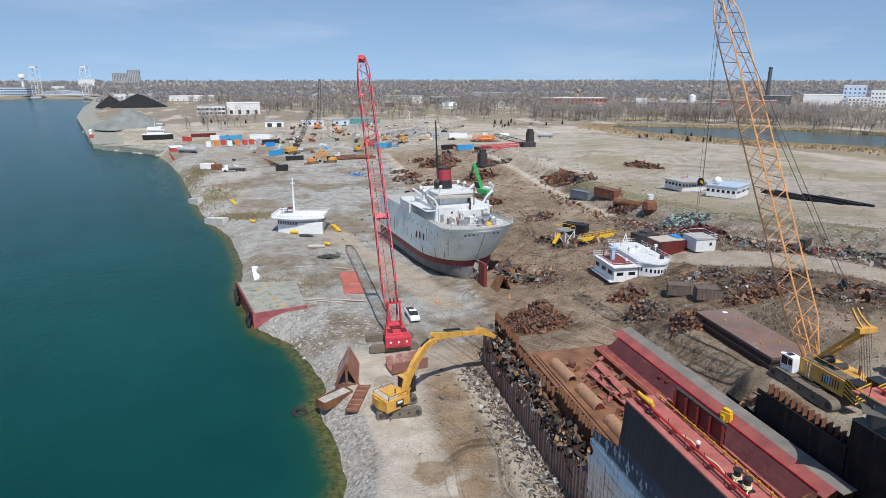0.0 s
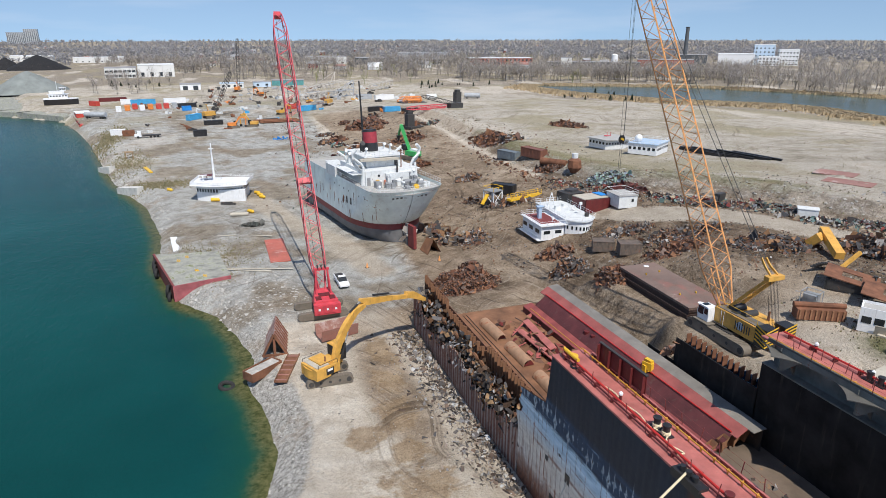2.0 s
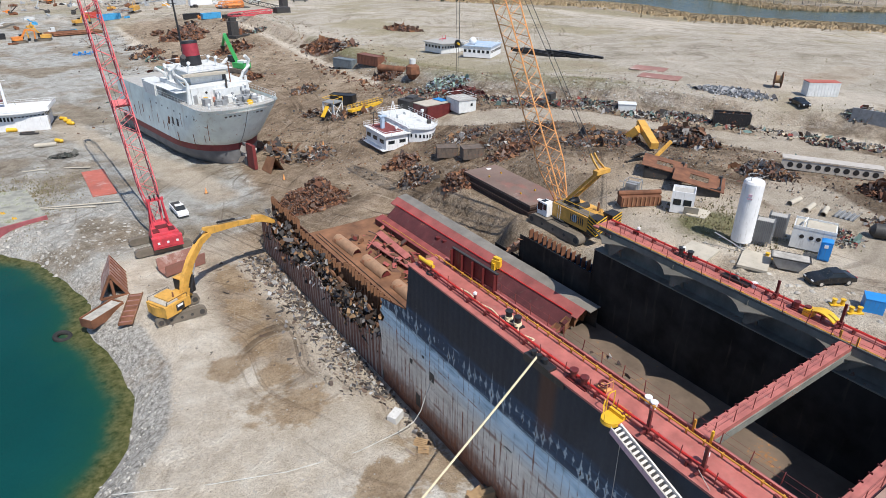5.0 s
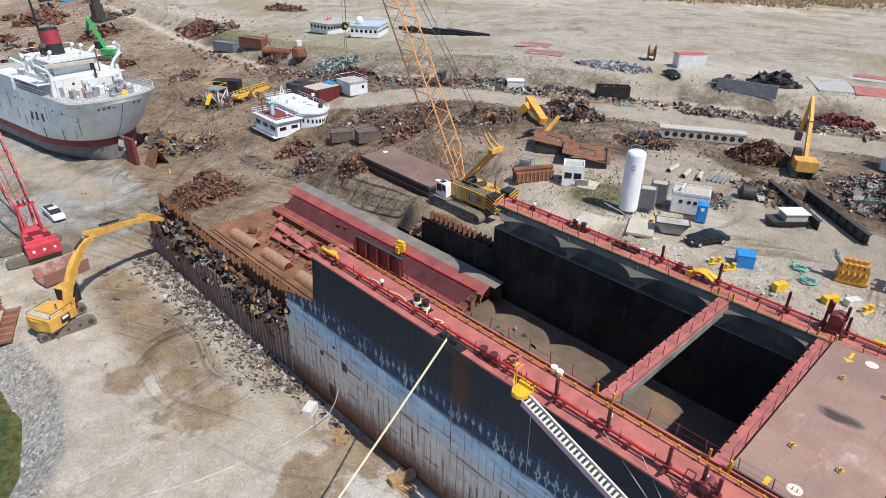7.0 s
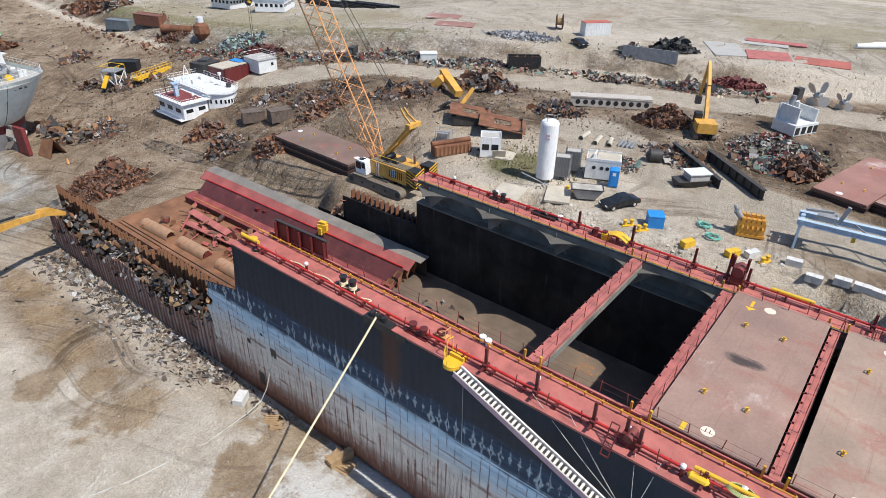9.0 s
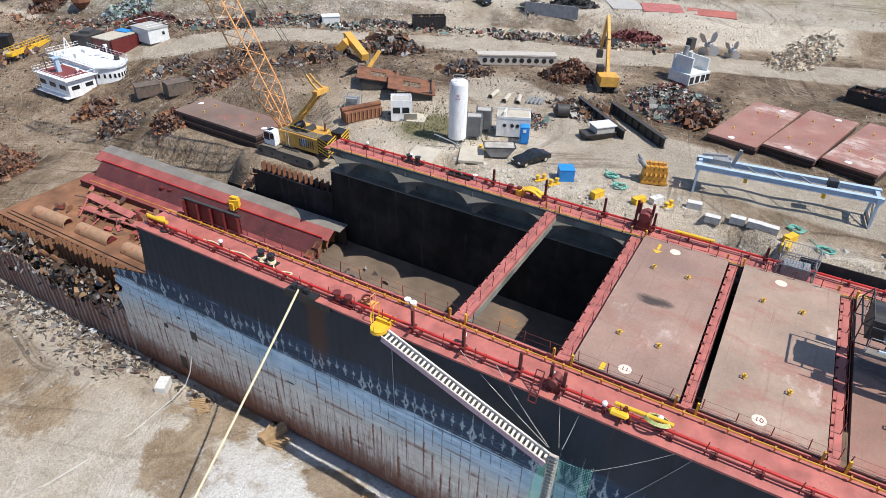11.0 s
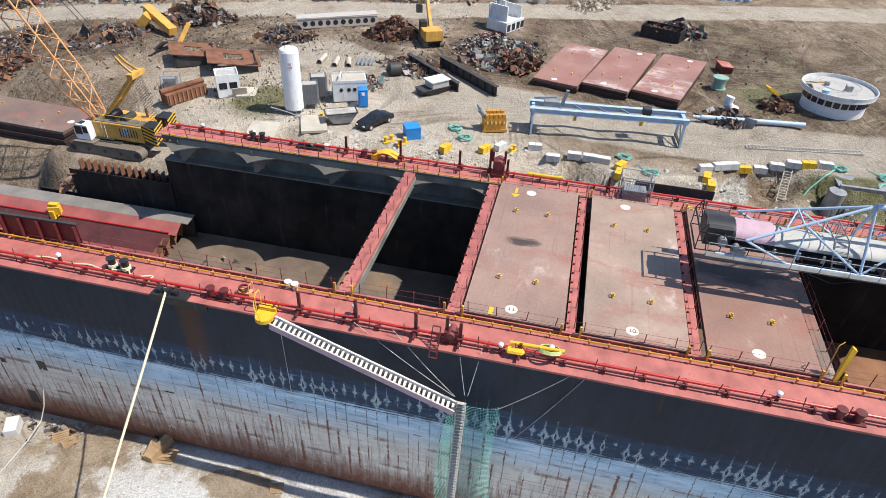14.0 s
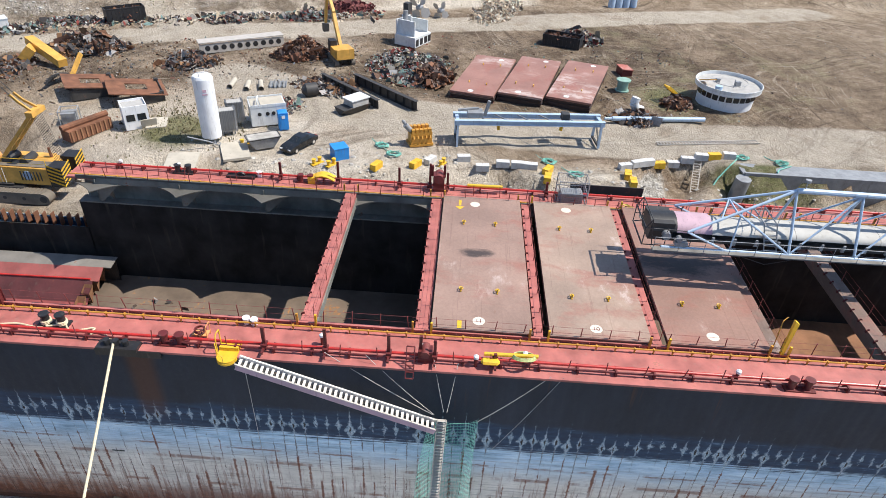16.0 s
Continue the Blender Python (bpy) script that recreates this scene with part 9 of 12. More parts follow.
HEAPS = [
    (12.5, 106.0, 6.4, 5.2, 5.6, 760, 0.78, m_scraprust, "rust-brown heap of cut plates near the ship"),
    (29.8, 98.6, 3.6, 2.8, 3.4, 170, 1.3, m_scrap, "blackened tangle of scrap on timbers"),
    (31.0, 86.5, 3.6, 3.2, 2.2, 190, 1.0, m_scraprust, "small heap of grey-brown scrap"),
    (31.6, 107.5, 3.6, 2.6, 2.2, 150, 1.1, m_scraprust, "rusty scrap heap beside the wheelhouse"),
    (68.0, 73.0, 6.5, 4.0, 3.0, 300, 1.4, m_scrap, "dark scrap heap with wreckage"),
    (56.0, 80.5, 7.0, 4.0, 1.6, 240, 1.3, m_scrap, "low spread of dark scrap"),
    (50.5, 95.0, 8.0, 4.5, 0.5, 200, 1.0, m_scrap, "low spread of blackened scrap"),
    (45.5, 105.0, 5.0, 3.0, 0.4, 110, 1.0, m_scrap, "dark pipes and scrap on the mud"),
    (44.5, 90.0, 5.0, 3.0, 0.7, 110, 1.0, m_scraprust, "rusty scrap row beside the stack"),
    (64.6, 55.2, 4.2, 3.0, 2.0, 180, 1.2, m_scrap, "dark scrap heap by the perforated girder"),
    (70.8, 39.8, 4.6, 3.4, 3.0, 200, 1.5, m_scraprust, "brown heap of cut plates"),
    (67.0, 21.0, 7.0, 5.5, 1.7, 230, 1.1, m_scrapmix, "wide heap of mixed dark scrap"),
    (70.5, 25.0, 6.5, 4.0, 1.5, 130, 1.0, m_scrapmix, "coloured bits on the wide scrap heap"),
    (63.6, 18.6, 3.6, 3.0, 2.6, 150, 1.5, m_scraprust, "rusty front of the mixed scrap heap"),
    (89.0, -6.2, 4.6, 4.6, 1.8, 210, 1.1, m_scrapmix, "mixed scrap spilling from a black container"),
    (105.5, 8.0, 11.0, 4.5, 0.9, 420, 0.8, m_scrapwood, "broken timber and rubble beside the track"),
    (92.0, 43.0, 6.0, 2.6, 1.6, 150, 1.3, m_scrapmix, "row of cylinders and scrap under the bank"),
    (87.0, 56.8, 4.0, 2.0, 0.8, 90, 1.2, m_scrapmix, "blue and grey scrap at the ramp"),
    (64.5, 110.0, 9.0, 2.8, 0.9, 240, 1.2, m_scrapmix, "pale scrap heaped under the bank"),
    (61.3, 136.0, 6.5, 2.8, 1.0, 200, 1.2, flecks("green_scrap", (0.3, 0.45, 0.38), (0.16, 0.09, 0.06), (0.4, 0.5, 0.46), (0.1, 0.09, 0.08), (0.25, 0.3, 0.4)), "green and grey pipe scrap under the bank"),
    (60.4, 127.0, 5.5, 2.2, 1.3, 140, 1.4, flecks("maroon_scrap", (0.14, 0.035, 0.035), (0.08, 0.04, 0.035), (0.2, 0.06, 0.05), (0.06, 0.05, 0.05)), "maroon steel sections under the bank"),
    (58.5, 160.0, 5.0, 2.2, 1.4, 130, 1.4, m_scraprust, "rusty scrap row under the bank"),
    (74.0, 98.5, 7.0, 2.0, 1.2, 150, 1.2, m_scrapmix, "white and blue scrap under the bank"),
    (80.5, 82.0, 6.0, 1.8, 1.1, 110, 1.1, m_scrapmix, "small mixed scrap under the bank"),
    (95.0, 82.0, 8.5, 3.6, 0.35, 300, 0.9, flecks("silver_scrap", (0.4, 0.42, 0.45), (0.28, 0.3, 0.32), (0.5, 0.52, 0.55), (0.12, 0.12, 0.13)), "spread of silver pipe scrap on the bank"),
    (105.6, 52.0, 4.4, 3.0, 2.2, 130, 1.8, flecks("black_scrap", (0.03, 0.03, 0.032), (0.05, 0.05, 0.05), (0.1, 0.1, 0.1)), "black crumpled steel on the bank"),
    (99.0, 58.0, 3.4, 2.4, 0.8, 110, 1.1, m_scrapmix, "grey scrap mound on the bank"),
    (99.0, 37.0, 5.0, 2.0, 1.2, 110, 1.3, flecks("red_bar_scrap", (0.22, 0.06, 0.06), (0.3, 0.1, 0.09), (0.16, 0.05, 0.05)), "dull red bundled bars under the bank"),
    (38.5, 143.0, 5.5, 3.5, 0.8, 130, 1.3, m_scrap, "flat grey sheets and hoses on the mud"),
    (40.0, 173.5, 4.0, 3.0, 1.6, 90, 1.3, m_scrap, "grey earth and scrap mound"),
    (20.5, 275.0, 5.0, 4.0, 2.2, 90, 1.8, m_scraprust, "rusty scrap heap on the far yard"),
    (38.5, 295.0, 9.0, 7.0, 5.0, 160, 2.4, m_scraprust, "large rusty scrap heap on the far yard"),
    (43.5, 246.0, 7.0, 5.0, 2.6, 120, 2.0, m_scraprust, "rusty scrap heap beyond the freighter"),
    (54.0, 274.0, 5.0, 4.0, 2.0, 80, 2.0, m_scrap, "dark scrap heap on the far yard"),
    (62.0, 208.0, 4.0, 12.0, 1.8, 160, 1.8, m_scraprust, "rusty scrap row along the bank foot"),
    (100.0, 222.0, 9.0, 5.0, 1.4, 100, 2.0, m_scraprust, "rusty scrap row on the plateau"),
    (58.3, 33.0, 4.0, 5.5, 0.7, 120, 0.9, m_scrap, "scattered dark machine scrap on gravel"),
    (50.5, 38.0, 3.0, 3.5, 0.6, 70, 0.8, m_scrapmix, "small scattered machine scrap"),
    (53.5, -9.5, 3.0, 3.5, 1.2, 70, 1.0, m_scrap, "rusty pumps and valves on the grass"),
    (60.0, -17.0, 3.0, 2.5, 1.0, 60, 1.0, m_scraprust, "rusty scrap by the round wheelhouse"),
    (23.0, 128.0, 4.0, 6.0, 0.6, 60, 1.0, m_scrap, "loose scrap by the freighter"),
    (33.0, 152.0, 2.6, 2.2, 1.2, 60, 1.2, m_scrap, "dark scrap by the stair platform"),
    (-21.0, 160.0, 3.2, 1.6, 0.7, 60, 0.9, flecks("dark_cloth", (0.08, 0.09, 0.08), (0.12, 0.12, 0.11)), "crumpled dark tarpaulin on the gravel"),
]
for i, (x, y, rx, ry, h, n, s, mat, lab) in enumerate(HEAPS):
    heap(x, y, rx, ry, h, n, s, mat, lab, 20 + i, rz=(108 if x > 56 and y > 28 and rx > ry else 10 if ry > 2 * rx else -20))


# loose litter over the yard
def litter(n, box, size, mat, label, seed):
    r_ = random.Random(seed)
    b = Build()
    spots = [(r_.uniform(box[0], box[1]), r_.uniform(box[2], box[3])) for _ in range(n)]
    off_road = np.abs(along(np.array([p[0] for p in spots]), np.array([p[1] for p in spots]), ROAD))
    for i, (x, y) in enumerate(spots):
        # the track stays swept and the open ground by the tank nearly clean
        if off_road[i] < 3.6 or (x < 49 and 30 < y < 72 and i % 6):
            continue
        chunk(b, x, y, lay(x, y) + 0.08, size * (0.15 + 0.75 * r_.random() ** 2), r_)
    single("litter", b, mat, label, "debris", kind="stuff")


litter(6500, (36, 78, 52, 112), 0.42, m_scrap, "dark scrap bits strewn over the mud", 71)
litter(1300, (54, 86, -25, 34), 0.38, m_scrapmix, "bits of scrap strewn over the ground", 72)
litter(2600, (20, 62, 104, 160), 0.55, m_scrap, "dark bits strewn over the yard", 73)
litter(420, (-22, -1, 40, 100), 0.26, m_scrappale, "small pale bits on the gravel", 74)
litter(1500, (60, 92, 30, 130), 0.4, m_scrapmix, "bits strewn along the bank", 75)
litter(1300, (56, 112, -70, 4), 0.26, m_scrap, "bits strewn over the far mud", 77)
litter(500, (58, 110, -70, -2), 0.32, m_scrappale, "pale bits strewn over the mud", 78)
litter(900, (58, 78, 30, 56), 0.4, m_scrap, "dark scrap bits round the heaps", 70)
litter(160, (25.5, 34, -12, 40), 0.35, m_scrappale, "rubble bits along the dock edge", 76)


def bank_foot(n, y0, y1, mat, label, seed):
    """Loose pieces thrown along the foot of the bank."""
    r_ = random.Random(seed)
    b = Build()
    for i in range(n):
        y = r_.uniform(y0, y1)
        x = float(np.interp(y, [p[1] for p in BANK[::-1]], [p[0] for p in BANK[::-1]])) - 0.6 - abs(r_.gauss(0, 2.6))
        chunk(b, x, y, lay(x, y) + r_.uniform(0.02, 0.35), 0.25 + 0.8 * r_.random() ** 2, r_)
    single("bank_scrap", b, mat, label, "scrap", kind="stuff")


bank_foot(900, 84, 150, m_scrapmix, "mixed pale and coloured scrap along the bank foot", 171)
bank_foot(700, 30, 90, m_scrapmix, "mixed scrap along the foot of the bank", 172)
bank_foot(420, 100, 200, m_scraprust, "rusty plates and pipes along the bank foot", 173)
bank_foot(260, 30, 130, m_scrapwood, "broken timber along the foot of the bank", 174)
litter(1500, (0, 75, 165, 330), 0.9, m_scrap, "dark scrap bits strewn over the far yard", 79)
litter(500, (-20, 80, 170, 340), 0.9, m_scrapmix, "coloured bits strewn over the far yard", 80)
r_far = random.Random(31)
for i in range(16):
    hx, hy = r_far.uniform(12, 66), r_far.uniform(195, 320)
    heap(hx, hy, r_far.uniform(2, 5), r_far.uniform(1.5, 3), r_far.uniform(0.8, 2.2), r_far.randint(25, 50), 2.0, (m_scrap, m_scraprust, m_scrapmix)[i % 3], ("dark scrap heap on the far yard", "rusty scrap heap on the far yard", "mixed scrap heap on the far yard")[i % 3], 90 + i)

# rocks along the shore and the bank
r = random.Random(9)


def rock(b, x, y, z, s, r_):
    k = [(math.cos(a) * (1 + r_.uniform(-0.3, 0.3)), math.sin(a) * (1 + r_.uniform(-0.3, 0.3))) for a in np.linspace(0, 5.2, 6)]
    b.loft([[(x + u * s * 0.8, y + v * s * 0.8, z - s * 0.3) for u, v in k], [(x + u * s, y + v * s, z + s * 0.15) for u, v in k], [(x + u * s * 0.5 + r_.uniform(-0.1, 0.1) * s, y + v * s * 0.5, z + s * r_.uniform(0.4, 0.7)) for u, v in k]])


b = Build()
line = [p for p in SHORE if 30 < p[1] < 300]
for (ax_, ay), (bx, by) in zip(line, line[1:]):
    d = math.hypot(bx - ax_, by - ay)
    for i in range(int(d * (34 if ay < 150 else 8))):
        k = r.random()
        off_ = r.gauss(1.6, 1.7)
        x, y = ax_ + (bx - ax_) * k + off_ * (by - ay) / d, ay + (by - ay) * k - off_ * (bx - ax_) / d
        z = lay(x, y)
        if z > -3.0:
            rock(b, x, y, z, (0.03 + 0.15 * r.random() ** 3.5) * (1 if ay < 150 else 2.4), r)
single("shore_rocks", b, m_rubble, "pale broken stone along the river shore", "rocks", kind="stuff")
b = Build()
for i in range(650):
    x, y = -34 + 20 * r.random() ** 1.7, r.uniform(104, 125)
    if not inside(np.array([x]), np.array([y]), SHORE)[0]:
        q = 0.08 + 0.42 * r.random() ** 2
        rock(b, x, y, lay(x, y) - 0.38 * q, q, r)
for i in range(2600):
    k = r.random()
    x, y = r.uniform(54, 92), r.uniform(60, 180)
    d = float(along(np.array([x]), np.array([y]), BANK)[0])
    if 0.3 < d < 8:
        rock(b, x, y, lay(x, y), 0.06 + 0.26 * r.random() ** 2, r)
for i in range(420):
    x, y = r.uniform(28, 39), r.uniform(-30, 46)
    rock(b, x, y, lay(x, y) - 0.05, r.uniform(0.06, 0.35), r)
single("rubble", b, m_rubble, "pale rubble over bank and dock edge", "rubble", kind="stuff")
b = Build()
for i in range(1500):
    x, y = r.uniform(-26, -1), r.uniform(28, 104)
    rock(b, x, y, lay(x, y) + 0.01, 0.02 + 0.08 * r.random() ** 2, r)
single("gravel_stones", b, m_rubble, "loose pale stones on the gravel", "gravel", kind="stuff")

# low dry weeds
m_weed = flecks("dry_weeds", (0.34, 0.29, 0.17), (0.26, 0.24, 0.13), (0.42, 0.36, 0.24), (0.2, 0.2, 0.1))


def weeds(n, place, hgt, label, seed):
    r_ = random.Random(seed)
    b = Build()
    done = 0
    while done < n:
        p = place(r_)
        done += 1
        if p is None:
            continue
        x, y = p
        z = lay(x, y)
        for k in range(3):
            a = r_.uniform(0, 3.1)
            s = hgt * r_.uniform(0.5, 1.2)
            dx, dy = math.cos(a) * s * 0.5, math.sin(a) * s * 0.5
            b.add([(x - dx, y - dy, z - 0.05), (x + dx, y + dy, z - 0.05), (x + r_.uniform(-0.3, 0.3) * s, y + r_.uniform(-0.3, 0.3) * s, z + s)], [(0, 1, 2)])
    single("weeds", b, m_weed, label, "weeds", kind="stuff")


def on_bank(r_):
    x, y = r_.uniform(54, 170), r_.uniform(-40, 330)
    d = float(along(np.array([x]), np.array([y]), BANK)[0])
    return (x, y) if 1 < d < 14 or r_.random() < 0.1 and d > 0 else None


weeds(9000, on_bank, 0.3, "dry weeds along the bank", 3)
weeds(900, lambda r_: (r_.gauss(-33, 4), r_.gauss(135, 6)), 0.3, "green-brown weeds on the old barge slab", 4)
weeds(700, lambda r_: (r_.gauss(44, 4), r_.gauss(48, 5)), 0.25, "thin grass round the gas tank", 5)

# ---- single pieces ----
def bin_box(m, l, w, h, mat, label, name="container", cat="container", lid=True, doors=True):
    t = thing(name, m, label, cat)
    if lid:
        part("body", Build().box(0, 0, h / 2 + 0.08, w, l, h), mat, t)
    else:
        part("floor_plate", Build().box(0, 0, 0.14, w - 0.1, l - 0.1, 0.12), mat, t)
        for sx in (-1, 1):
            part("side_wall", Build().box(sx * (w / 2 - 0.04), 0, h / 2 + 0.08, 0.08, l, h), mat, t)
            part("end_wall", Build().box(0, sx * (l / 2 - 0.04), h / 2 + 0.08, w - 0.17, 0.08, h), mat, t)
        b = Build()
        r_ = random.Random(int(l * 100))
        for i in range(160):
            chunk(b, r_.uniform(-0.42, 0.42) * w, r_.uniform(-0.44, 0.44) * l, r_.uniform(0.3, 0.95) * h, r_.uniform(0.25, 0.8), r_)
        part("scrap_load", b, m_scraprust, t, "rusty scrap filling the container")
    repeat("rib", Build().box(0, 0, 0, 0.07, 0.09, h * 0.92), mat, t, [pose(sx * (w / 2 + 0.02), -l / 2 + (i + 0.5) * l / max(4, int(l / 0.6)), h / 2 + 0.08) for i in range(max(4, int(l / 0.6))) for sx in (-1, 1)])
    part("frame", Build().box(0, -l / 2, h + 0.1, w + 0.06, 0.12, 0.12).box(0, l / 2, h + 0.1, w + 0.06, 0.12, 0.12).box(-w / 2, 0, h + 0.1, 0.12, l, 0.12).box(w / 2, 0, h + 0.1, 0.12, l, 0.12), mat, t)
    if doors:
        for sx in (-1, 1):
            part("door", Build().box(sx * w / 4, -l / 2 - 0.03, h / 2 + 0.08, w / 2 - 0.08, 0.06, h * 0.92), mat, t)
    return t


g = lambda x, y, rz=0, dz=0.0: pose(x, y, lay(x, y) + dz, 0, 0, rz)
m_burnt = paint("burnt_steel", (0.14, 0.11, 0.09), 0.8, rust=0.3, vary=0.4)
bin_box(g(38.2, 101.8, 62), 3.8, 2.6, 1.9, m_burnt, "burnt rusty steel box with grey end")
bin_box(g(40.0, 96.4, 70), 3.8, 2.6, 2.0, m_burnt, "burnt steel box, rust-streaked")
bin_box(g(57.4, 183.5, 20), 7.5, 2.6, 2.4, paint("grey_container", (0.16, 0.19, 0.21)), "blue-grey container under the bank")
bin_box(g(60.2, 172.5, 15), 8.5, 2.8, 2.6, paint("brown_container", (0.2, 0.08, 0.05), rust=0.2), "rust-brown ribbed container under the bank")
rb = bin_box(g(107.0, 70.6, 52), 6.0, 2.6, 2.6, m_white2, "white container with red roof on the bank")
part("roof", Build().box(0, 0, 2.82, 2.7, 6.1, 0.12), m_redsheet, rb, "red roof sheet")
bin_box(g(83.6, 74.0, 40), 6.4, 2.2, 2.2, m_black, "black steel skip container", lid=False)
bin_box(g(84.8, -3.0, -20), 6.5, 3.0, 1.8, m_black, "black open scrap container", lid=False)
bin_box(g(41.0, 151.5, 40), 6.0, 2.6, 2.4, m_black, "black container behind the stairs")
hol = thing("perforated_girder", g(72.8, 50.0, 31), "long white perforated deck girder", "girder")
part("web", Build().box(0, 0, 1.7, 2.2, 13.4, 0.15).box(-0.9, 0, 0.75, 0.15, 13.4, 1.4), m_alu, hol)
for i in range(10):
    part("hole", Build().rod((-1.0, -5.8 + 1.25 * i, 0.8), (-0.96, -5.8 + 1.25 * i, 0.8), 0.42, 12), m_black, hol)
for x, y, rz, w, l in ((51.2, 63.4, 35, 5.6, 6.4), (50.6, 57.0, 32, 6.2, 7.0)):
    t = thing("rusty_hopper", g(x, y, rz), "rust-brown plate frame with square opening", "ship section", "rusty frames")
    for dx, dy, a, c in ((-w * 0.34, 0, w * 0.32, l), (w * 0.34, 0, w * 0.32, l), (0, -l * 0.34, w * 0.4, l * 0.32), (0, l * 0.34, w * 0.4, l * 0.32)):
        part("plate", Build().box(dx, dy, 1.6 + 0.16 * dy, a, c, 0.12, 0, 9), m_rust, t)
    for dx in (-w * 0.4, w * 0.4):
        for dy in (-l * 0.4, l * 0.4):
            part("leg", Build().box(dx, dy, 0.75, 0.5, 0.5, 1.6), m_darksteel, t)
    # webs below the plates are dark steel, so shade is put into their colour
    part("shaded_web", Build().box(0, -l * 0.42, 0.8, w * 0.9, 0.1, 1.3).box(-w * 0.45, 0, 0.8, 0.1, l * 0.8, 1.3), m_darksteel, t)
tb = thing("rusty_trough", g(38.9, 57.6, 62), "long rusty ribbed steel trough", "ship section")
part("body", Build().box(0, 0, 0.7, 1.6, 5.4, 1.3), m_rust, tb)
repeat("rib", Build().box(0, 0, 0, 0.12, 0.18, 1.25), m_scraprust, tb, [pose(-0.85, -2.4 + 0.6 * i, 0.7) for i in range(9)])
part("top_pipe", Build().rod((0.2, -2.9, 1.6), (0.2, 2.9, 1.6), 0.35, 10), m_rust, tb)
cgm = thing("machine_frame", g(42.0, 61.4, 20), "grey caged machine frame", "machine")
part("core", Build().box(0, 0, 0.8, 1.4, 1.6, 1.3), m_steel, cgm)
part("frame", Build().line([(-0.9, -1, 0), (-0.9, -1, 1.8), (0.9, -1, 1.8), (0.9, -1, 0)], 0.06, 4).line([(-0.9, 1, 0), (-0.9, 1, 1.8), (0.9, 1, 1.8), (0.9, 1, 0)], 0.06, 4).line([(-0.9, -1, 1.8), (-0.9, 1, 1.8)], 0.06, 4).line([(0.9, -1, 1.8), (0.9, 1, 1.8)], 0.06, 4), m_steel, cgm)
for i, (x, y, rz) in enumerate(((56.5, 46.2, -87), (56.0, 43.9, -80), (56.6, 42.2, -72))):
    single("short_pipe", Build().rod((0, -1.4, 0.36), (0, 1.4, 0.36), 0.36, 14, caps=False).rod((0, 1.4, 0.36), (0, -1.4, 0.36), 0.31, 14, caps=False), m_slab, "short tan pipe lying on the mud", "pipe", "short pipes", m=g(x, y, rz))
for i in range(4):
    single("channel_bar", Build().box(0, 0, 0.1, 0.5, 2.6, 0.1).box(-0.22, 0, 0.25, 0.06, 2.6, 0.3).box(0.22, 0, 0.25, 0.06, 2.6, 0.3), m_steel, "short grey steel channel on the mud", "steel bar", "channel bars", m=g(57.9, 41.0 - 0.62 * i, -80))
for x0, y0, x1, y1 in ((60.0, 34.2, 51.2, 24.9), (60.6, 29.6, 51.6, 19.8)):
    t = thing("plate_girder", pose((x0 + x1) / 2, (y0 + y1) / 2, 11.3, 0, 0, math.degrees(math.atan2(y1 - y0, x1 - x0)) - 90), "long dark steel plate girder", "girder", "plate girders")
    l = math.hypot(x1 - x0, y1 - y0)
    part("web", Build().box(0, 0, 0.7, 0.08, l, 1.3), m_darksteel, t)
    for z in (0.05, 1.35):
        part("flange", Build().box(0, 0, z, 0.6, l, 0.08), m_darksteel, t)
    repeat("stiffener", Build().box(0, 0, 0, 0.5, 0.06, 1.25), m_darksteel, t, [pose(0, -l / 2 + (i + 0.5) * l / 8, 0.7) for i in range(8)])
bt = thing("small_boat_cabin", g(50.4, 28.0, 48), "small grey boat cabin lying on the ground", "boat")
part("hull", Build().loft([[(-1.1, y, 1.0), (-0.7 * s, y, 0.1), (0.7 * s, y, 0.1), (1.1, y, 1.0)] for y, s in ((-2.0, 1), (1.0, 1), (2.4, 0.2))]), m_darksteel, bt)
part("cabin", Build().box(0, -0.4, 1.4, 1.9, 2.6, 0.9), m_greysheet, bt)
part("roof", Build().box(0, -0.4, 1.9, 2.2, 3.0, 0.12), m_white2, bt)
single("drum", Build().rod((0, -0.8, 0.9), (0, 0.8, 0.9), 0.9, 18).rod((0, 0.8, 0.9), (0, 1.3, 0.9), 0.9, 18, 0.3), m_darksteel, "rusty cement mixer drum lying on the ground", "drum", m=g(54.6, 34.6, 30))
# white superstructure block with propellers behind
ws = thing("deckhouse", g(80.6, 23.0, -28) @ Matrix.Scale(0.82, 4), "stripped white deckhouse block in the scrap", "deckhouse")
part("base", Build().box(0, 0, 1.0, 6.0, 5.0, 2.0), m_white2, ws)
for wx, wy, wz, wa, wb_, wc in ((-2.0, 0.4, 3.4, 0.3, 4.4, 3.0), (0.2, 1.6, 3.6, 0.3, 2.4, 3.2), (2.4, 0.2, 3.2, 0.3, 4.6, 2.4), (0, 2.4, 3.4, 5.0, 0.3, 2.8)):
    part("wall", Build().box(wx, wy, wz, wa, wb_, wc), m_white2, ws)
for x in (-2.2, -0.6, 1.0, 2.4):
    part("recess", Build().box(x, -2.52, 0.9, 1.0, 0.1, 1.3), m_black, ws)
part("duct", Build().rod((-1.0, 1.4, 3), (-0.6, 1.4, 6.4), 0.5, 10), m_steel, ws)
part("funnel", Build().box(1.0, 2.0, 6.4, 1.4, 1.2, 2.2), m_darksteel, ws)
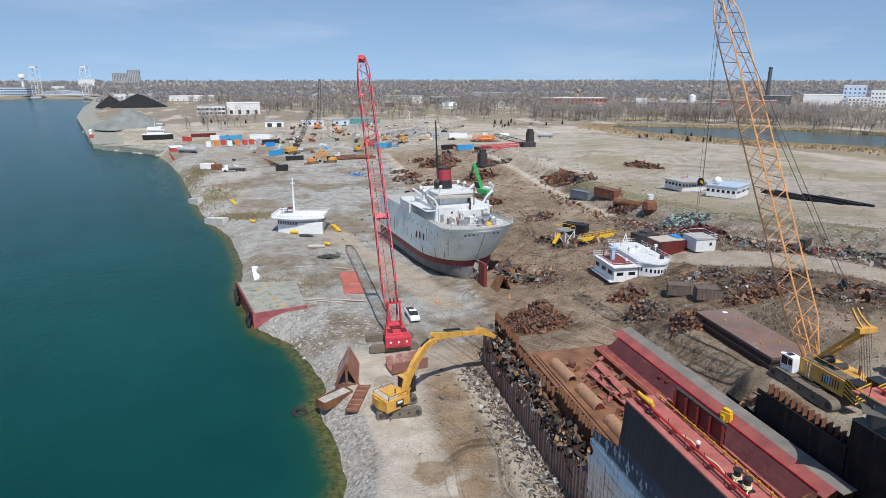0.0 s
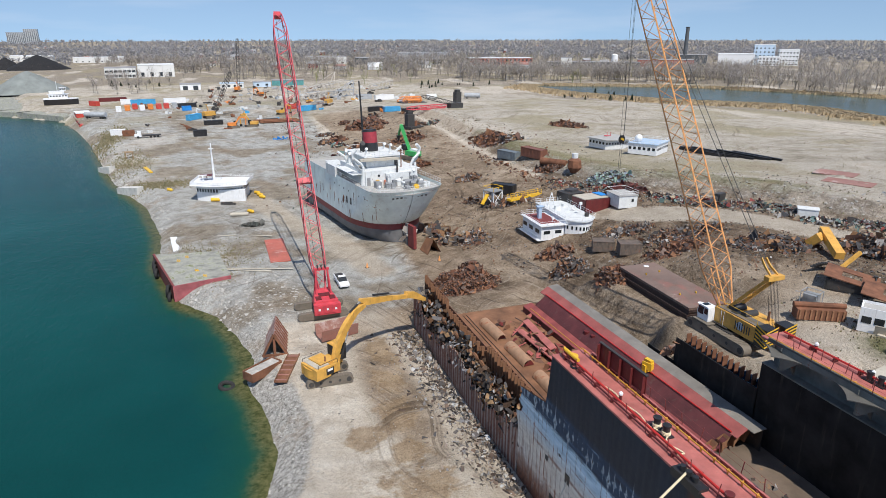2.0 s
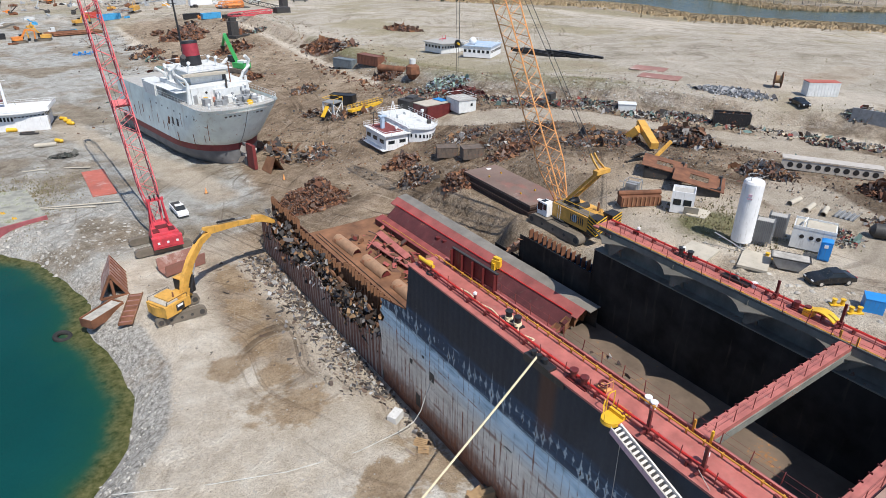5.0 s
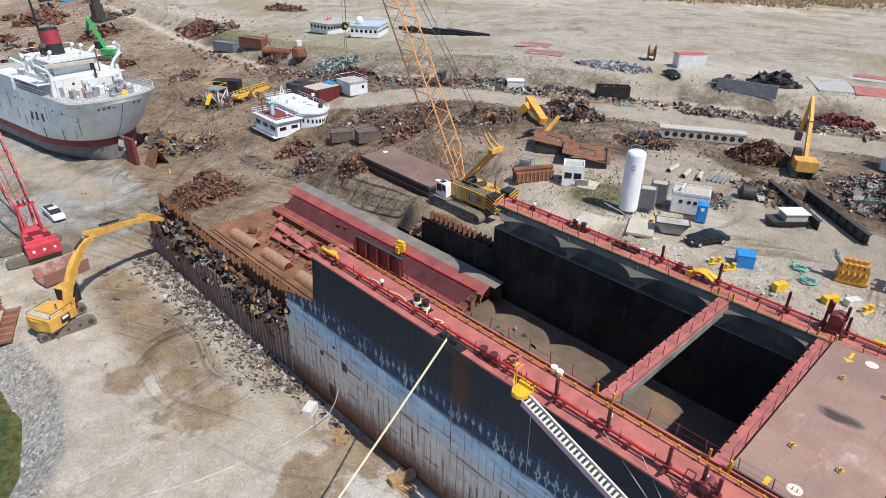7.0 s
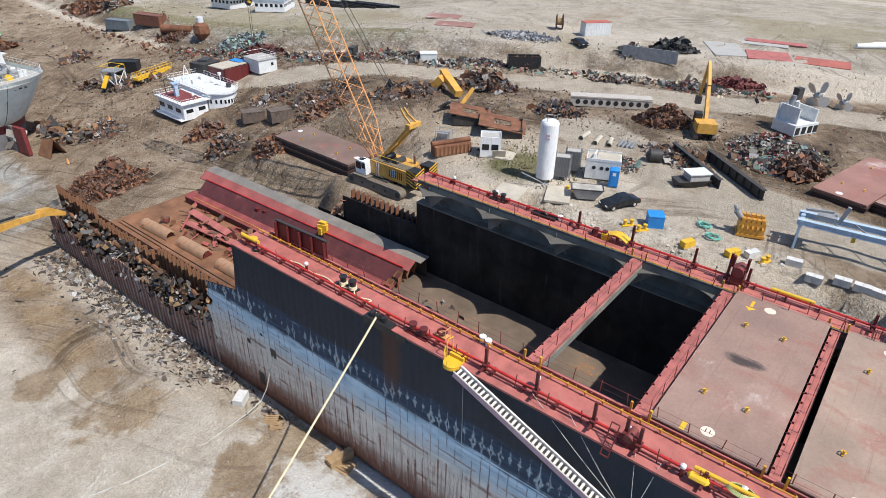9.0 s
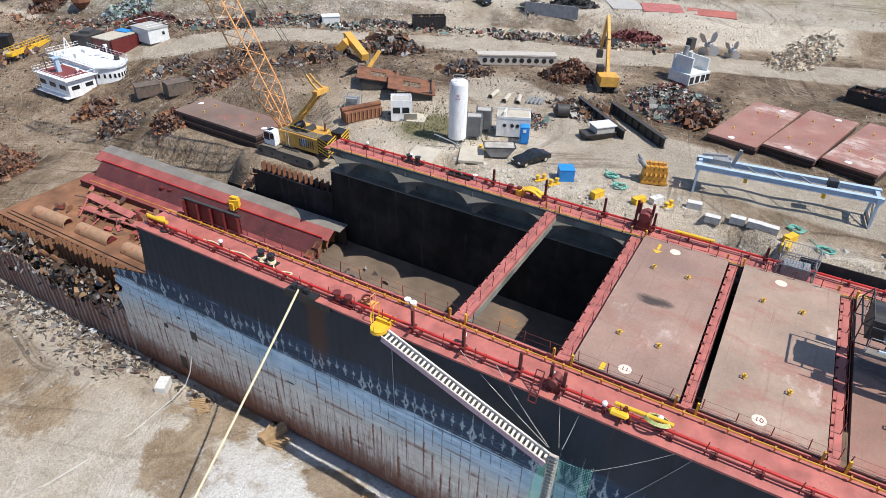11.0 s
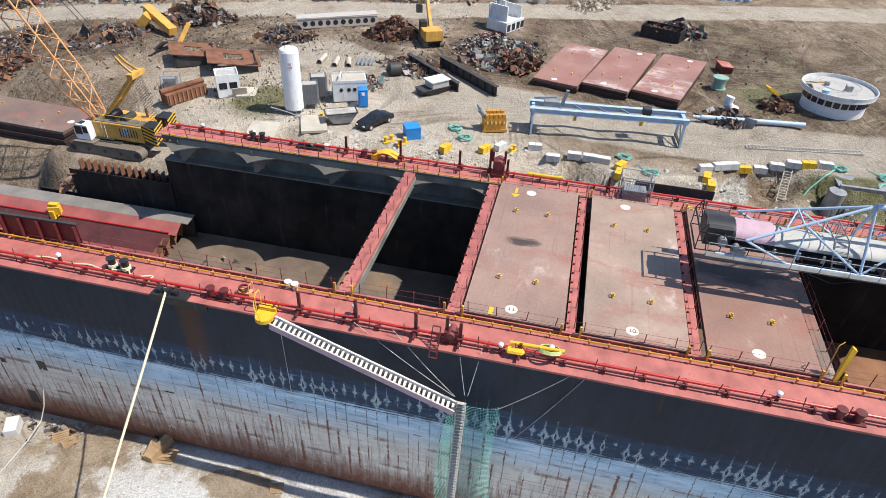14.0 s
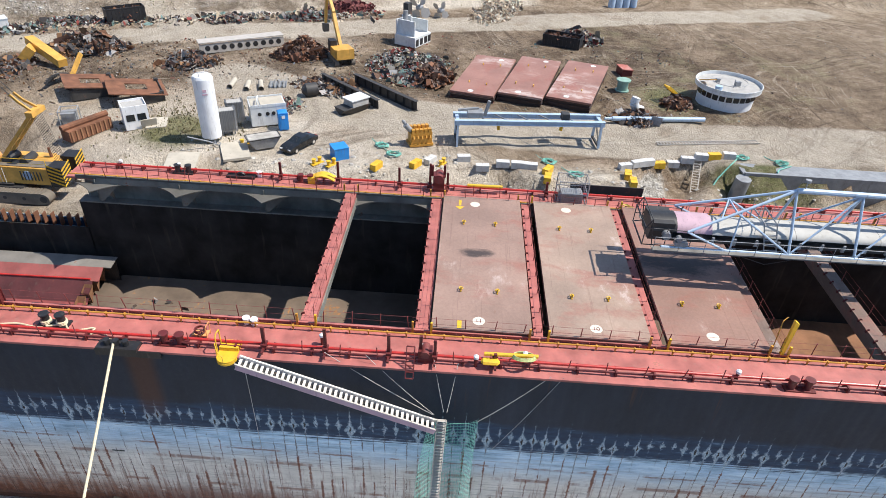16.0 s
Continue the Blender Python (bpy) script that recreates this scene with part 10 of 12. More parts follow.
for x, y, s in ((96.2, 23.2, 2.6), (97.2, 19.2, 1.9)):
    t = thing("propeller", g(x, y, 60), "large grey ship's propeller on the ground", "propeller", "propellers")
    part("hub", Build().rod((0, -0.6, s * 0.75), (0, 0.6, s * 0.75), 0.55, 14, 0.4), m_steel, t)
    for k in range(4):
        a = k * math.pi / 2 + 0.5
        d_ = Vector((math.cos(a), 0, math.sin(a)))
        s_ = Vector((-math.sin(a), 0.5, math.cos(a))) * s * 0.35
        c_ = Vector((0, 0, s * 0.75))
        b = Build().add([tuple(c_ + d_ * 0.3), tuple(c_ + d_ * s * 0.6 + s_), tuple(c_ + d_ * s * 1.0 + s_ * 0.5), tuple(c_ + d_ * s * 1.0 - s_ * 0.5), tuple(c_ + d_ * s * 0.6 - s_)], [(0, 1, 2, 3, 4)])
        part("blade", b, m_alu, t)
# plates lying on the bank top
for x, y, a, c, rz, mat, lab in ((95.0, 100.0, 5.0, 9.0, 25, m_coverold, "rusty flat plate on the plateau"), (101.0, 108.0, 5.5, 8.0, 25, m_coverold, "rusty flat plate on the plateau"), (113.5, 36.0, 7.5, 8.0, 20, m_deck, "red deck plate lying on the plateau"), (115.0, 26.5, 6.0, 9.5, 10, m_redsheet, "bright red deck plates on the plateau"), (114.0, 44.5, 12.0, 6.5, 30, m_greysheet, "grey steel plate lying on the plateau"), (124.5, 42.0, 5.0, 14.0, 12, m_greysheet, "grey steel plate on the plateau"), (127.0, 38.0, 3.0, 12.0, 12, m_deck, "red plate strip on the plateau"), (-17.2, 139.0, 4.0, 15.5, 0, m_redsheet, "red hatch plate lying on the gravel")):
    single("flat_plate", Build().box(0, 0, 0.1, a, c, 0.2), mat, lab, "steel plate", "flat plates", m=g(x, y, rz))
single("grey_panel_wall", Build().box(0, 0, 1.2, 0.2, 10.8, 2.4), m_steel, "long grey steel panel propped on the bank", "steel panel", m=g(97.6, 54.0, 8))
rl = thing("cable_reel", g(106.2, 79.1, 35), "large rusty cable reel on the plateau", "cable reel")
for y in (-0.7, 0.7):
    part("flange", Build().rod((0, y - 0.05, 1.6), (0, y + 0.05, 1.6), 1.6, 22), m_rust, rl)
part("core", Build().rod((0, -0.7, 1.6), (0, 0.7, 1.6), 0.8, 16), m_wood, rl)
for i, (x, y, rz, l) in enumerate(((100.5, 146.0, 8, 18), (101.5, 143.0, 8, 20), (103.0, 137.0, 10, 16), (104.5, 134.0, 10, 14), (99.5, 149.0, 6, 15))):
    single("dark_girder", Build().box(0, 0, 0.5, 0.5, l, 0.9).box(0, 0, 1.0, 0.9, l, 0.1), m_black, "long black steel girder on the plateau", "girder", "dark girders", m=g(x, y, rz))
for i in range(5):
    single("white_tube", Build().rod((0, -5, 0.5), (0, 5, 0.5), 0.5, 12), m_white, "long white tube lying on the plateau", "tube", "white tubes", m=g(136.5 + 1.1 * i, 20.0 - 0.6 * i, 40))
for i in range(4):
    t = thing("white_cylinder", g(114.0 + 0.4 * i, -16.5 - 1.6 * i), "pale blue-white upright drum", "drum", "white drums")
    part("shell", Build().rod((0, 0, 0), (0, 0, 1.9), 0.75, 16), m_blue, t)
    part("lid", Build().rod((0, 0, 1.9), (0, 0, 2.0), 0.6, 16), m_white, t)
gp = thing("green_bollard", g(64.2, -9.8), "pale green round bollard drum", "bollard")
part("drum", Build().rod((0, 0, 0), (0, 0, 1.6), 0.8, 18).rod((0, 0, 1.5), (0, 0, 1.7), 1.05, 18).rod((0, 0, 0), (0, 0, 0.15), 1.05, 18), paint("sea_green", (0.25, 0.4, 0.33)), gp)
rp = thing("red_pump_house", g(71.5, -11.4, 12), "small red box hatch", "hatch")
part("box", Build().box(0, 0, 0.5, 2.4, 1.7, 1.0), m_darkred, rp)
part("lid", Build().box(0, 0, 1.06, 2.6, 1.9, 0.12, 0, 6), m_redsheet, rp)
single("blue_boom_pipe", Build().rod((0, -6.4, 0.6), (0, 6.4, 0.6), 0.32, 12).rod((0, 3, 0.6), (0, 7.4, 0.6), 0.2, 10), m_blue, "pale blue jib pipe lying by the track", "pipe", m=g(52.9, -12.6, 7))
single("cowl_vent", Build().line([(0, 0, 0.5), (0, 0.9, 0.8), (0, 1.4, 1.6), (0, 1.2, 2.4)], 0.6, 12), m_white2, "white curved cowl ventilator lying on grass", "ventilator", m=g(56.2, -11.0, 20))
ys_ = thing("yellow_stair", g(62.0, -16.6, 30), "short yellow steel stair on the grass", "stair")
for x in (-0.6, 0.6):
    part("stringer", Build().beam((x, -1.4, 0.2), (x, 1.4, 2.2), 0.12, 0.25), m_yellow, ys_)
repeat("tread", Build().box(0, 0, 0, 1.2, 0.3, 0.06), m_yellow, ys_, [pose(0, -1.3 + 0.37 * i, 0.35 + 0.26 * i) for i in range(8)])
# stair platform and yellow gangway in the middle of the yard
pf = thing("stair_platform", g(35.6, 146.0, 25), "white braced steel platform with yellow rails", "platform")
for x in (-1.6, 1.6):
    for y in (-1.6, 1.6):
        part("leg", Build().box(x, y, 1.7, 0.22, 0.22, 3.4), m_white, pf)
part("deck", Build().box(0, 0, 3.4, 3.6, 3.6, 0.15), m_steel, pf)
part("braces", Build().beam((-1.6, -1.6, 0.2), (1.6, -1.6, 3.2), 0.12).beam((1.6, -1.6, 0.2), (-1.6, -1.6, 3.2), 0.12).beam((-1.6, -1.6, 0.2), (-1.6, 1.6, 3.2), 0.12), m_white, pf)
part("rail", Build().line([(-1.7, -1.7, 4.4), (1.7, -1.7, 4.4), (1.7, 1.7, 4.4), (-1.7, 1.7, 4.4), (-1.7, -1.7, 4.4)], 0.06, 4).rod((-1.7, -1.7, 3.4), (-1.7, -1.7, 4.4), 0.05).rod((1.7, -1.7, 3.4), (1.7, -1.7, 4.4), 0.05).rod((0, -1.7, 3.4), (0, -1.7, 4.4), 0.05), m_yellow, pf)
part("stairs", Build().box(-2.9, 0, 1.6, 2.9, 1.0, 0.2, 0, 0, -48), m_yellow, pf)
yw = thing("yellow_walkway", g(42.0, 141.5, -72), "long yellow railed walkway lying on blocks", "gangway")
part("deck", Build().box(0, 0, 0.7, 1.4, 10.5, 0.5), m_yellow, yw)
for x in (-0.7, 0.7):
    part("rail", Build().box(x, 0, 1.9, 0.08, 10.5, 0.08).box(x, 0, 1.4, 0.06, 10.5, 0.06), m_yellow, yw)
    repeat("rail_post", Build().box(0, 0, 0, 0.07, 0.07, 1.1), m_yellow, yw, [pose(x, -5.1 + 1.13 * i, 1.4) for i in range(10)])
part("block", Build().box(0, -4, 0.2, 1.6, 0.6, 0.5).box(0, 4, 0.2, 1.6, 0.6, 0.5), m_wood, yw)
# rusty grapple and maroon sections
gr = thing("rusty_grab", g(60.0, 149.3), "tall rusty grab bucket with white top", "grab")
part("jaw", Build().loft([[(s * math.cos(a), s * math.sin(a), z) for a in np.linspace(0, 5.5, 8)] for s, z in ((1.0, 0), (1.9, 1.4), (1.7, 3.2), (0.8, 3.8))]), m_rust, gr)
part("head", Build().rod((0, 0, 3.8), (0, 0, 5.0), 0.8, 10), m_white2, gr)
single("tan_pipe", Build().rod((0, -4, 1.0), (0, 4, 1.0), 1.0, 16), m_rust, "large rust-brown pipe under the bank", "pipe", m=g(59.4, 159.0, 30))
single("fallen_mast", Build().line([(-3, 0, 0.4), (3, 1, 1.2)], 0.6, 8).box(2, 0.4, 1.2, 2.4, 1.2, 1.4), m_darksteel, "dark tank wagon part under the bank", "machine", m=g(67.0, 106.0, 20))
for i, (x, y) in enumerate(((75.5, 92.0),)):
    single("white_tub", Build().box(0, 0, 0.8, 2.4, 3.4, 1.5, 4).box(0, 0, 1.6, 2.6, 3.6, 0.12, 4), m_white2, "white box section under the bank", "box", m=g(x, y, 40))

# ---- things on the river side ----
bgs = thing("barge_pontoon", pose(0, 0, 0), "old red steel pontoon end filled with gravel", "pontoon")
PONT = [(-36.7, 122.6), (-27.0, 125.0), (-29.0, 141.0), (-41.4, 143.0)]
part("near_side", Build().prism([(-36.9, 122.3), (-26.9, 124.7), (-26.9, 125.0), (-36.7, 122.7)], -2.8, 0.75), m_pontoon, bgs, "faded red pontoon side")
part("river_side", Build().prism([(-41.7, 143.0), (-36.9, 122.3), (-36.6, 122.7), (-41.3, 143.0)], -2.8, 0.75), m_coaming, bgs)
part("gravel_fill", Build().prism(PONT, -2.6, 0.55), m_weedy, bgs, "grey gravel and weeds filling the pontoon")
for x, y, z in ((-37.9, 124.4, -0.6), (-38.1, 125.6, -1.5), (-37.7, 123.6, -1.8), (-41.0, 137.5, -0.8), (-41.2, 138.8, -0.4), (-40.7, 136.0, -1.2)):
    single("tyre_fender", Build().ring((0, 0, 0), 0.75, 0.32, 16, 8), m_rubber, "black tyre fender hung on the pontoon", "tyre", "tyre fenders", m=pose(x, y, z, 90, 0, 82))
for x, y in ((-36.5, 137.0), (-35.0, 139.0), (-31.5, 126.5), (-33.0, 130.0)):
    bitts(x, y, max(0.55, lay(x, y)), m_yellow, "small yellow mooring bitts on the pontoon", 0.4, 60)
bk = thing("bucket_frame", pose(-21.5, 95.5, lay(-21.5, 95), 0, 0, -8), "rusty triangular steel frame standing on gravel", "steel frame")
part("left_plate", Build().add([(-1.7, -3.5, 0), (-1.7, 3.5, 0), (0, 3.2, 3.4), (0, -3.2, 3.4), (-1.6, -3.5, 0), (-1.6, 3.5, 0), (0.1, 3.2, 3.3), (0.1, -3.2, 3.3)], [(0, 3, 2, 1), (4, 5, 6, 7), (0, 4, 7, 3)]), m_coverold, bk)
part("right_plate", Build().add([(1.7, -3.5, 0), (1.7, 3.5, 0), (0, 3.2, 3.4), (0, -3.2, 3.4)], [(0, 1, 2, 3)]), m_coverold, bk)
repeat("rib", Build().box(0, 0, 0, 3.4, 0.12, 0.2), m_rust, bk, [pose(0.85, -3.0 + 1.0 * i, 1.7, 0, 63, 0) for i in range(7)])
part("end_frame", Build().beam((-1.7, -3.5, 0.1), (0, -3.3, 3.3), 0.3).beam((1.7, -3.5, 0.1), (0, -3.3, 3.3), 0.3).beam((-1.7, -3.5, 0.15), (1.7, -3.5, 0.15), 0.3).beam((0, -3.5, 0), (0, -3.4, 2.6), 0.35), m_rust, bk)
bx = thing("rubble_skip", pose(-24.0, 88.6, lay(-24, 88.6), 0, 0, -55), "rusty open box of broken stone", "skip")
part("box", Build().box(-1.0, 0, 0.6, 0.12, 5.0, 1.2).box(1.0, 0, 0.6, 0.12, 5.0, 1.2).box(0, -2.5, 0.6, 2.0, 0.12, 1.2).box(0, 2.5, 0.6, 2.0, 0.12, 1.2).box(0, 0, 0.1, 2, 5, 0.1), m_rust, bx)
part("stone_load", Build().box(0, 0, 0.8, 1.85, 4.85, 0.4), m_rubble, bx)
rm = thing("rusty_ramp", pose(-20.8, 87.2, lay(-20.8, 87), 0, 0, -20), "flat rusty steel ramp frame on gravel", "ramp")
part("plate", Build().box(0, 0, 0.12, 1.5, 7.6, 0.12), m_rust, rm)
part("side_rail", Build().box(-0.8, 0, 0.2, 0.12, 7.6, 0.3).box(0.8, 0, 0.2, 0.12, 7.6, 0.3), m_rustfloor, rm)
repeat("cross_bar", Build().box(0, 0, 0, 1.6, 0.2, 0.14), m_coverold, rm, [pose(0, -3.3 + 1.3 * i, 0.22) for i in range(6)])
cb = thing("steel_trough", pose(-12.5, 95.0, lay(-12.5, 95), 0, 0, -78), "rusty pink-brown steel trough behind the excavator", "trough")
part("body", Build().loft([[(-1.3, y, 0.2), (1.3, y, 0.2), (1.6, y, 2.0), (1.4, y, 2.0), (1.1, y, 0.4), (-1.1, y, 0.4), (-1.4, y, 2.0), (-1.6, y, 2.0)] for y in (-2.9, 2.9)]), m_coverold, cb)
for x, y, s in ((-2.0, 47.4, 1.0), (-2.4, 46.2, 0.8), (-1.7, 39.0, 1.2), (-1.5, 37.9, 1.3), (-2.0, 27.8, 0.8)):
    t = thing("timber_pallet", pose(x, y, lay(x, y), 0, 0, rng.uniform(0, 60)), "weathered timber pallet by the hull", "pallet", "timber pallets")
    for k in range(5):
        part("board", Build().box(-0.48 * s + 0.24 * s * k, 0, 0.22, 0.18 * s, 1.3 * s, 0.05), m_wood, t)
    for k in range(3):
        part("bearer", Build().box(0, -0.55 * s + 0.55 * s * k, 0.1, 1.2 * s, 0.12, 0.16), m_wood, t)
single("pale_block", Build().box(0, 0, 0.45, 1.6, 1.0, 0.9), m_concrete, "pale concrete block by the hull", "block", m=pose(-2.4, 51.5, lay(-2.4, 51.5), 0, 0, 30))
single("timber_shore", Build().box(0, 0, 0.5, 0.7, 2.4, 0.9).box(0.6, 0.3, 0.4, 0.5, 1.8, 0.7, 20), m_wood, "stacked timbers shoring the hull", "timber", m=pose(-1.2, 38.6, lay(-1.2, 38.6), 0, 0, 80))
single("sunken_tyre", Build().ring((0, 0, 0), 0.85, 0.32, 18, 8), m_rubber, "black tyre lying half sunk off the shore", "tyre", m=pose(-28.9, 88.8, -2.15, 12, 8, 20))
for x, y, rz, l in ((-19.5, 150.0, 62, 5), (-27.0, 152.5, 80, 4), (-22.0, 128.5, 70, 14), (-24.0, 128.0, 65, 10)):
    single("driftwood", Build().rod((0, -l / 2, 0.2), (0, l / 2, 0.2), 0.16, 7, 0.1), m_slab, "pale timber log on the gravel", "log", "logs", m=g(x, y, rz))
for x, y in ((-1.5, 122.5), (13.2, 121.5), (26.0, 131.0)):
    t = thing("traffic_cone", g(x, y), "orange traffic cone on the yard", "cone", "traffic cones")
    part("cone", Build().rod((0, 0, 0.05), (0, 0, 1.1), 0.28, 10, 0.05), m_crane, t)
    part("base", Build().box(0, 0, 0.03, 0.7, 0.7, 0.06), m_black, t)

# broken concrete, boards and floats along the shore
def shore_slab(x0, y0, x1, y1, z0, z1, label):
    """A tilted slab of quay wall, broken off and leaning at the water."""
    d = Vector((x1 - x0, y1 - y0, 0))
    n = Vector((d.y, -d.x, 0)).normalized()
    b = Build()
    top = [(x0, y0, z0 + 1.6), (x1, y1, z1 + 1.5), (x1 + n.x * 2.2, y1 + n.y * 2.2, z1 + 1.4), (x0 + n.x * 2.0, y0 + n.y * 2.0, z0 + 1.5)]
    b.add([(p[0], p[1], -3.2) for p in top] + top, [(0, 3, 2, 1), (4, 5, 6, 7), (0, 1, 5, 4), (1, 2, 6, 5), (2, 3, 7, 6), (3, 0, 4, 7)])
    single("quay_slab", b, m_palewallstone, label, "concrete slab", "broken quay slabs")


m_palewallstone = paint("broken_concrete", (0.6, 0.58, 0.54), 0.9, vary=0.2, scale=0.6)
shore_slab(-55.6, 218.0, -49.0, 210.0, -2.0, -0.6, "pale broken quay slab leaning at the waterline")
shore_slab(-65.8, 255.0, -61.2, 248.5, -2.2, -0.8, "pale concrete block on the river edge")
single("white_board", Build().box(0, 0, 0.06, 1.4, 11.0, 0.06), m_white, "long white board lying on the gravel", "board", m=g(-37.9, 152.0, 6))
single("yellow_beam", Build().box(0, 0, 0.25, 1.1, 10.5, 0.35), m_yellow, "yellow steel beam lying on dry grass", "beam", m=g(-50.0, 239.2, 15))
single("boom_float", Build().rod((0, -2.2, 0.5), (0, 2.2, 0.5), 0.5, 12), m_slab, "tan cylindrical float on the gravel", "float", m=g(-23.4, 170.0, 78))
for x, y in ((-20.6, 171.6), (-17.6, 192.4), (-17.0, 189.8), (-16.6, 187.2), (-41.5, 205.0)):
    single("yellow_float", Build().rod((0, -0.8, 0.45), (0, 0.8, 0.45), 0.45, 12).rod((0, 0.8, 0.45), (0, 1.15, 0.45), 0.45, 12, 0.15).rod((0, -1.15, 0.45), (0, -0.8, 0.45), 0.15, 12, 0.45), m_yellow, "small yellow plastic float on the ground", "float", "yellow floats", m=g(x, y, 40))
single("dark_timber", Build().box(0, 0, 0.2, 0.5, 4.0, 0.4).box(0.3, 0.4, 0.5, 0.4, 3.0, 0.3, 6), m_darksteel, "short black timbers by the wheelhouse", "timber", m=g(-25.8, 183.0, 70))
b = Build()
rr = random.Random(55)
for i in range(40):
    torn(b, rr.gauss(-0.8, 1.6), rr.gauss(292, 2.0), lay(-0.8, 292) + 0.2, rr.uniform(0.4, 1.0), rr)
single("blue_tarpaulin", b, m_brightblue, "crumpled blue tarpaulin on the far yard", "tarpaulin", kind="stuff")
weeds(900, lambda r_: (r_.gauss(-71, 2.5), r_.gauss(314, 16)), 0.7, "tall tan reeds by the shore", 6)
weeds(600, lambda r_: (r_.gauss(-58, 4), r_.gauss(255, 12)), 0.5, "dry tan grass by the shore", 7)
weeds(1200, lambda r_: (r_.gauss(-45, 6), r_.gauss(214, 3)), 0.5, "dry grass on the broken quay", 8)
weeds(900, lambda r_: (r_.gauss(-30, 5), r_.gauss(140, 5)), 0.28, "green-brown grass on the gravel", 9)
wst = thing("timber_stand", g(-58.1, 263.8, 10), "grey timber stand on the shore", "stand")
for sx in (-1, 1):
    for sy in (-1, 1):
        part("leg", Build().box(sx * 1.2, sy * 0.9, 1.2, 0.25, 0.25, 2.4), m_wood, wst)
part("top", Build().box(0, 0, 2.45, 3.0, 2.4, 0.2), m_wood, wst)

# ---- the far yard ----
m_orange = paint("orange_container_paint", (0.72, 0.24, 0.05), 0.5, rust=0.03)
m_redbox = paint("red_container_paint", (0.55, 0.07, 0.05), 0.5, rust=0.04)
m_bluebox = paint("blue_container_paint", (0.06, 0.34, 0.62), 0.5, rust=0.03)
m_greybox = paint("grey_container_paint", (0.4, 0.42, 0.44), 0.5, rust=0.04)
m_brick = paint("red_brick_wall", (0.34, 0.13, 0.1), 0.8, vary=0.2, scale=0.1)
m_pane = paint("far_window_glass", (0.04, 0.05, 0.06), 0.2, vary=0.2, bump=0.0005)
m_roofgrey = paint("grey_roof", (0.33, 0.33, 0.34), 0.8, vary=0.2, scale=0.1)
m_palewall = paint("pale_wall", (0.7, 0.7, 0.68), 0.8, vary=0.1, scale=0.1)
m_darkwall = paint("dark_wall", (0.09, 0.1, 0.11), 0.8, vary=0.2, scale=0.1)
m_paleblue = paint("pale_blue_cladding", (0.5, 0.62, 0.74), 0.6, vary=0.1, scale=0.1)
m_ore = paint("grey_ore", (0.21, 0.23, 0.22), 0.95, vary=0.25, scale=0.15, bump=0.2)
m_tanreed = flecks("tan_reeds", (0.56, 0.44, 0.28), (0.5, 0.39, 0.24), (0.6, 0.48, 0.31), (0.46, 0.36, 0.22))


def twigs(name, *cols):
    """Fine twig masses, each clump its own tone, half of the light passing through."""
    m = flecks(name, *cols)
    t = m.node_tree
    thin = t.nodes.new("ShaderNodeBsdfTranslucent")
    src = t.nodes["Principled BSDF"].inputs["Base Color"].links[0].from_socket
    t.links.new(src, thin.inputs["Color"])
    mix = t.nodes.new("ShaderNodeMixShader")
    mix.inputs[0].default_value = 0.5
    t.links.new(t.nodes["Principled BSDF"].outputs[0], mix.inputs[1])
    t.links.new(thin.outputs[0], mix.inputs[2])
    t.links.new(mix.outputs[0], t.nodes["Material Output"].inputs["Surface"])
    return m


m_juniper = flecks("juniper", (0.035, 0.06, 0.03), (0.05, 0.08, 0.04), (0.025, 0.045, 0.025))
m_twig = twigs("bare_twigs", (0.45, 0.41, 0.38), (0.52, 0.475, 0.44), (0.38, 0.345, 0.32), (0.58, 0.54, 0.51), (0.44, 0.41, 0.33))
# far twigs are paler and bluer: distance haze put into their colour
m_hazedwood = twigs("hazed_far_twigs", (0.48, 0.47, 0.49), (0.42, 0.415, 0.44), (0.54, 0.52, 0.53), (0.46, 0.47, 0.45))
m_bark = paint("grey_bark", (0.24, 0.21, 0.18), 0.9, vary=0.3)

ROW = [(-78, 411, m_white, "white"), (-74, 416, m_orange, "orange"), (-70.5, 421, m_redbox, "red"), (-66, 414, m_white, "white"), (-62, 418, m_orange, "orange"), (-57.5, 418, m_redbox, "red"), (-53.5, 420, m_redbox, "dull red"), (-49, 421, m_greybox, "grey")]
for x, y, mat, c in ROW:
    bin_box(g(x, y, 8), 6.1, 2.6, 2.7, mat, c + " shipping container in a row on the far yard")
bin_box(g(-43, 421, 100), 12, 2.5, 2.2, m_black, "long black container on the far yard")
bin_box(g(-68, 444, 96), 14, 2.6, 2.9, m_bluebox, "bright blue container behind the row")
bin_box(g(-78, 448, 96), 6, 2.6, 2.9, m_white, "white container behind the row")
bin_box(g(-50, 446, 100), 13, 3.0, 3.0, m_white, "long white trailer box on the far yard")
bin_box(g(-37.5, 366, 140), 9, 2.6, 2.7, m_bluebox, "bright blue container beside the yellow crane")
bin_box(g(-28, 345, 95), 9, 2.5, 2.0, m_black, "black open skip on the far yard", doors=False)
bin_box(g(-34, 311, 100), 5.5, 2.4, 2.6, m_black, "black dumpster alone on the gravel", doors=False)
bin_box(g(-68.5, 323, 95), 6, 2.5, 2.6, m_white, "white end of a container by the shore")
bin_box(g(-64, 321, 95), 5, 2.5, 2.4, m_rust, "rust-brown container by the shore")
bin_box(g(23, 382, 110), 11, 2.6, 2.8, m_bluebox, "bright blue container on the far yard")
bin_box(g(17, 395, 100), 7, 2.6, 2.6, m_redbox, "red container on the far yard")
bin_box(g(77, 414, 100), 13, 2.8, 3.0, m_white, "long white container on the far yard")
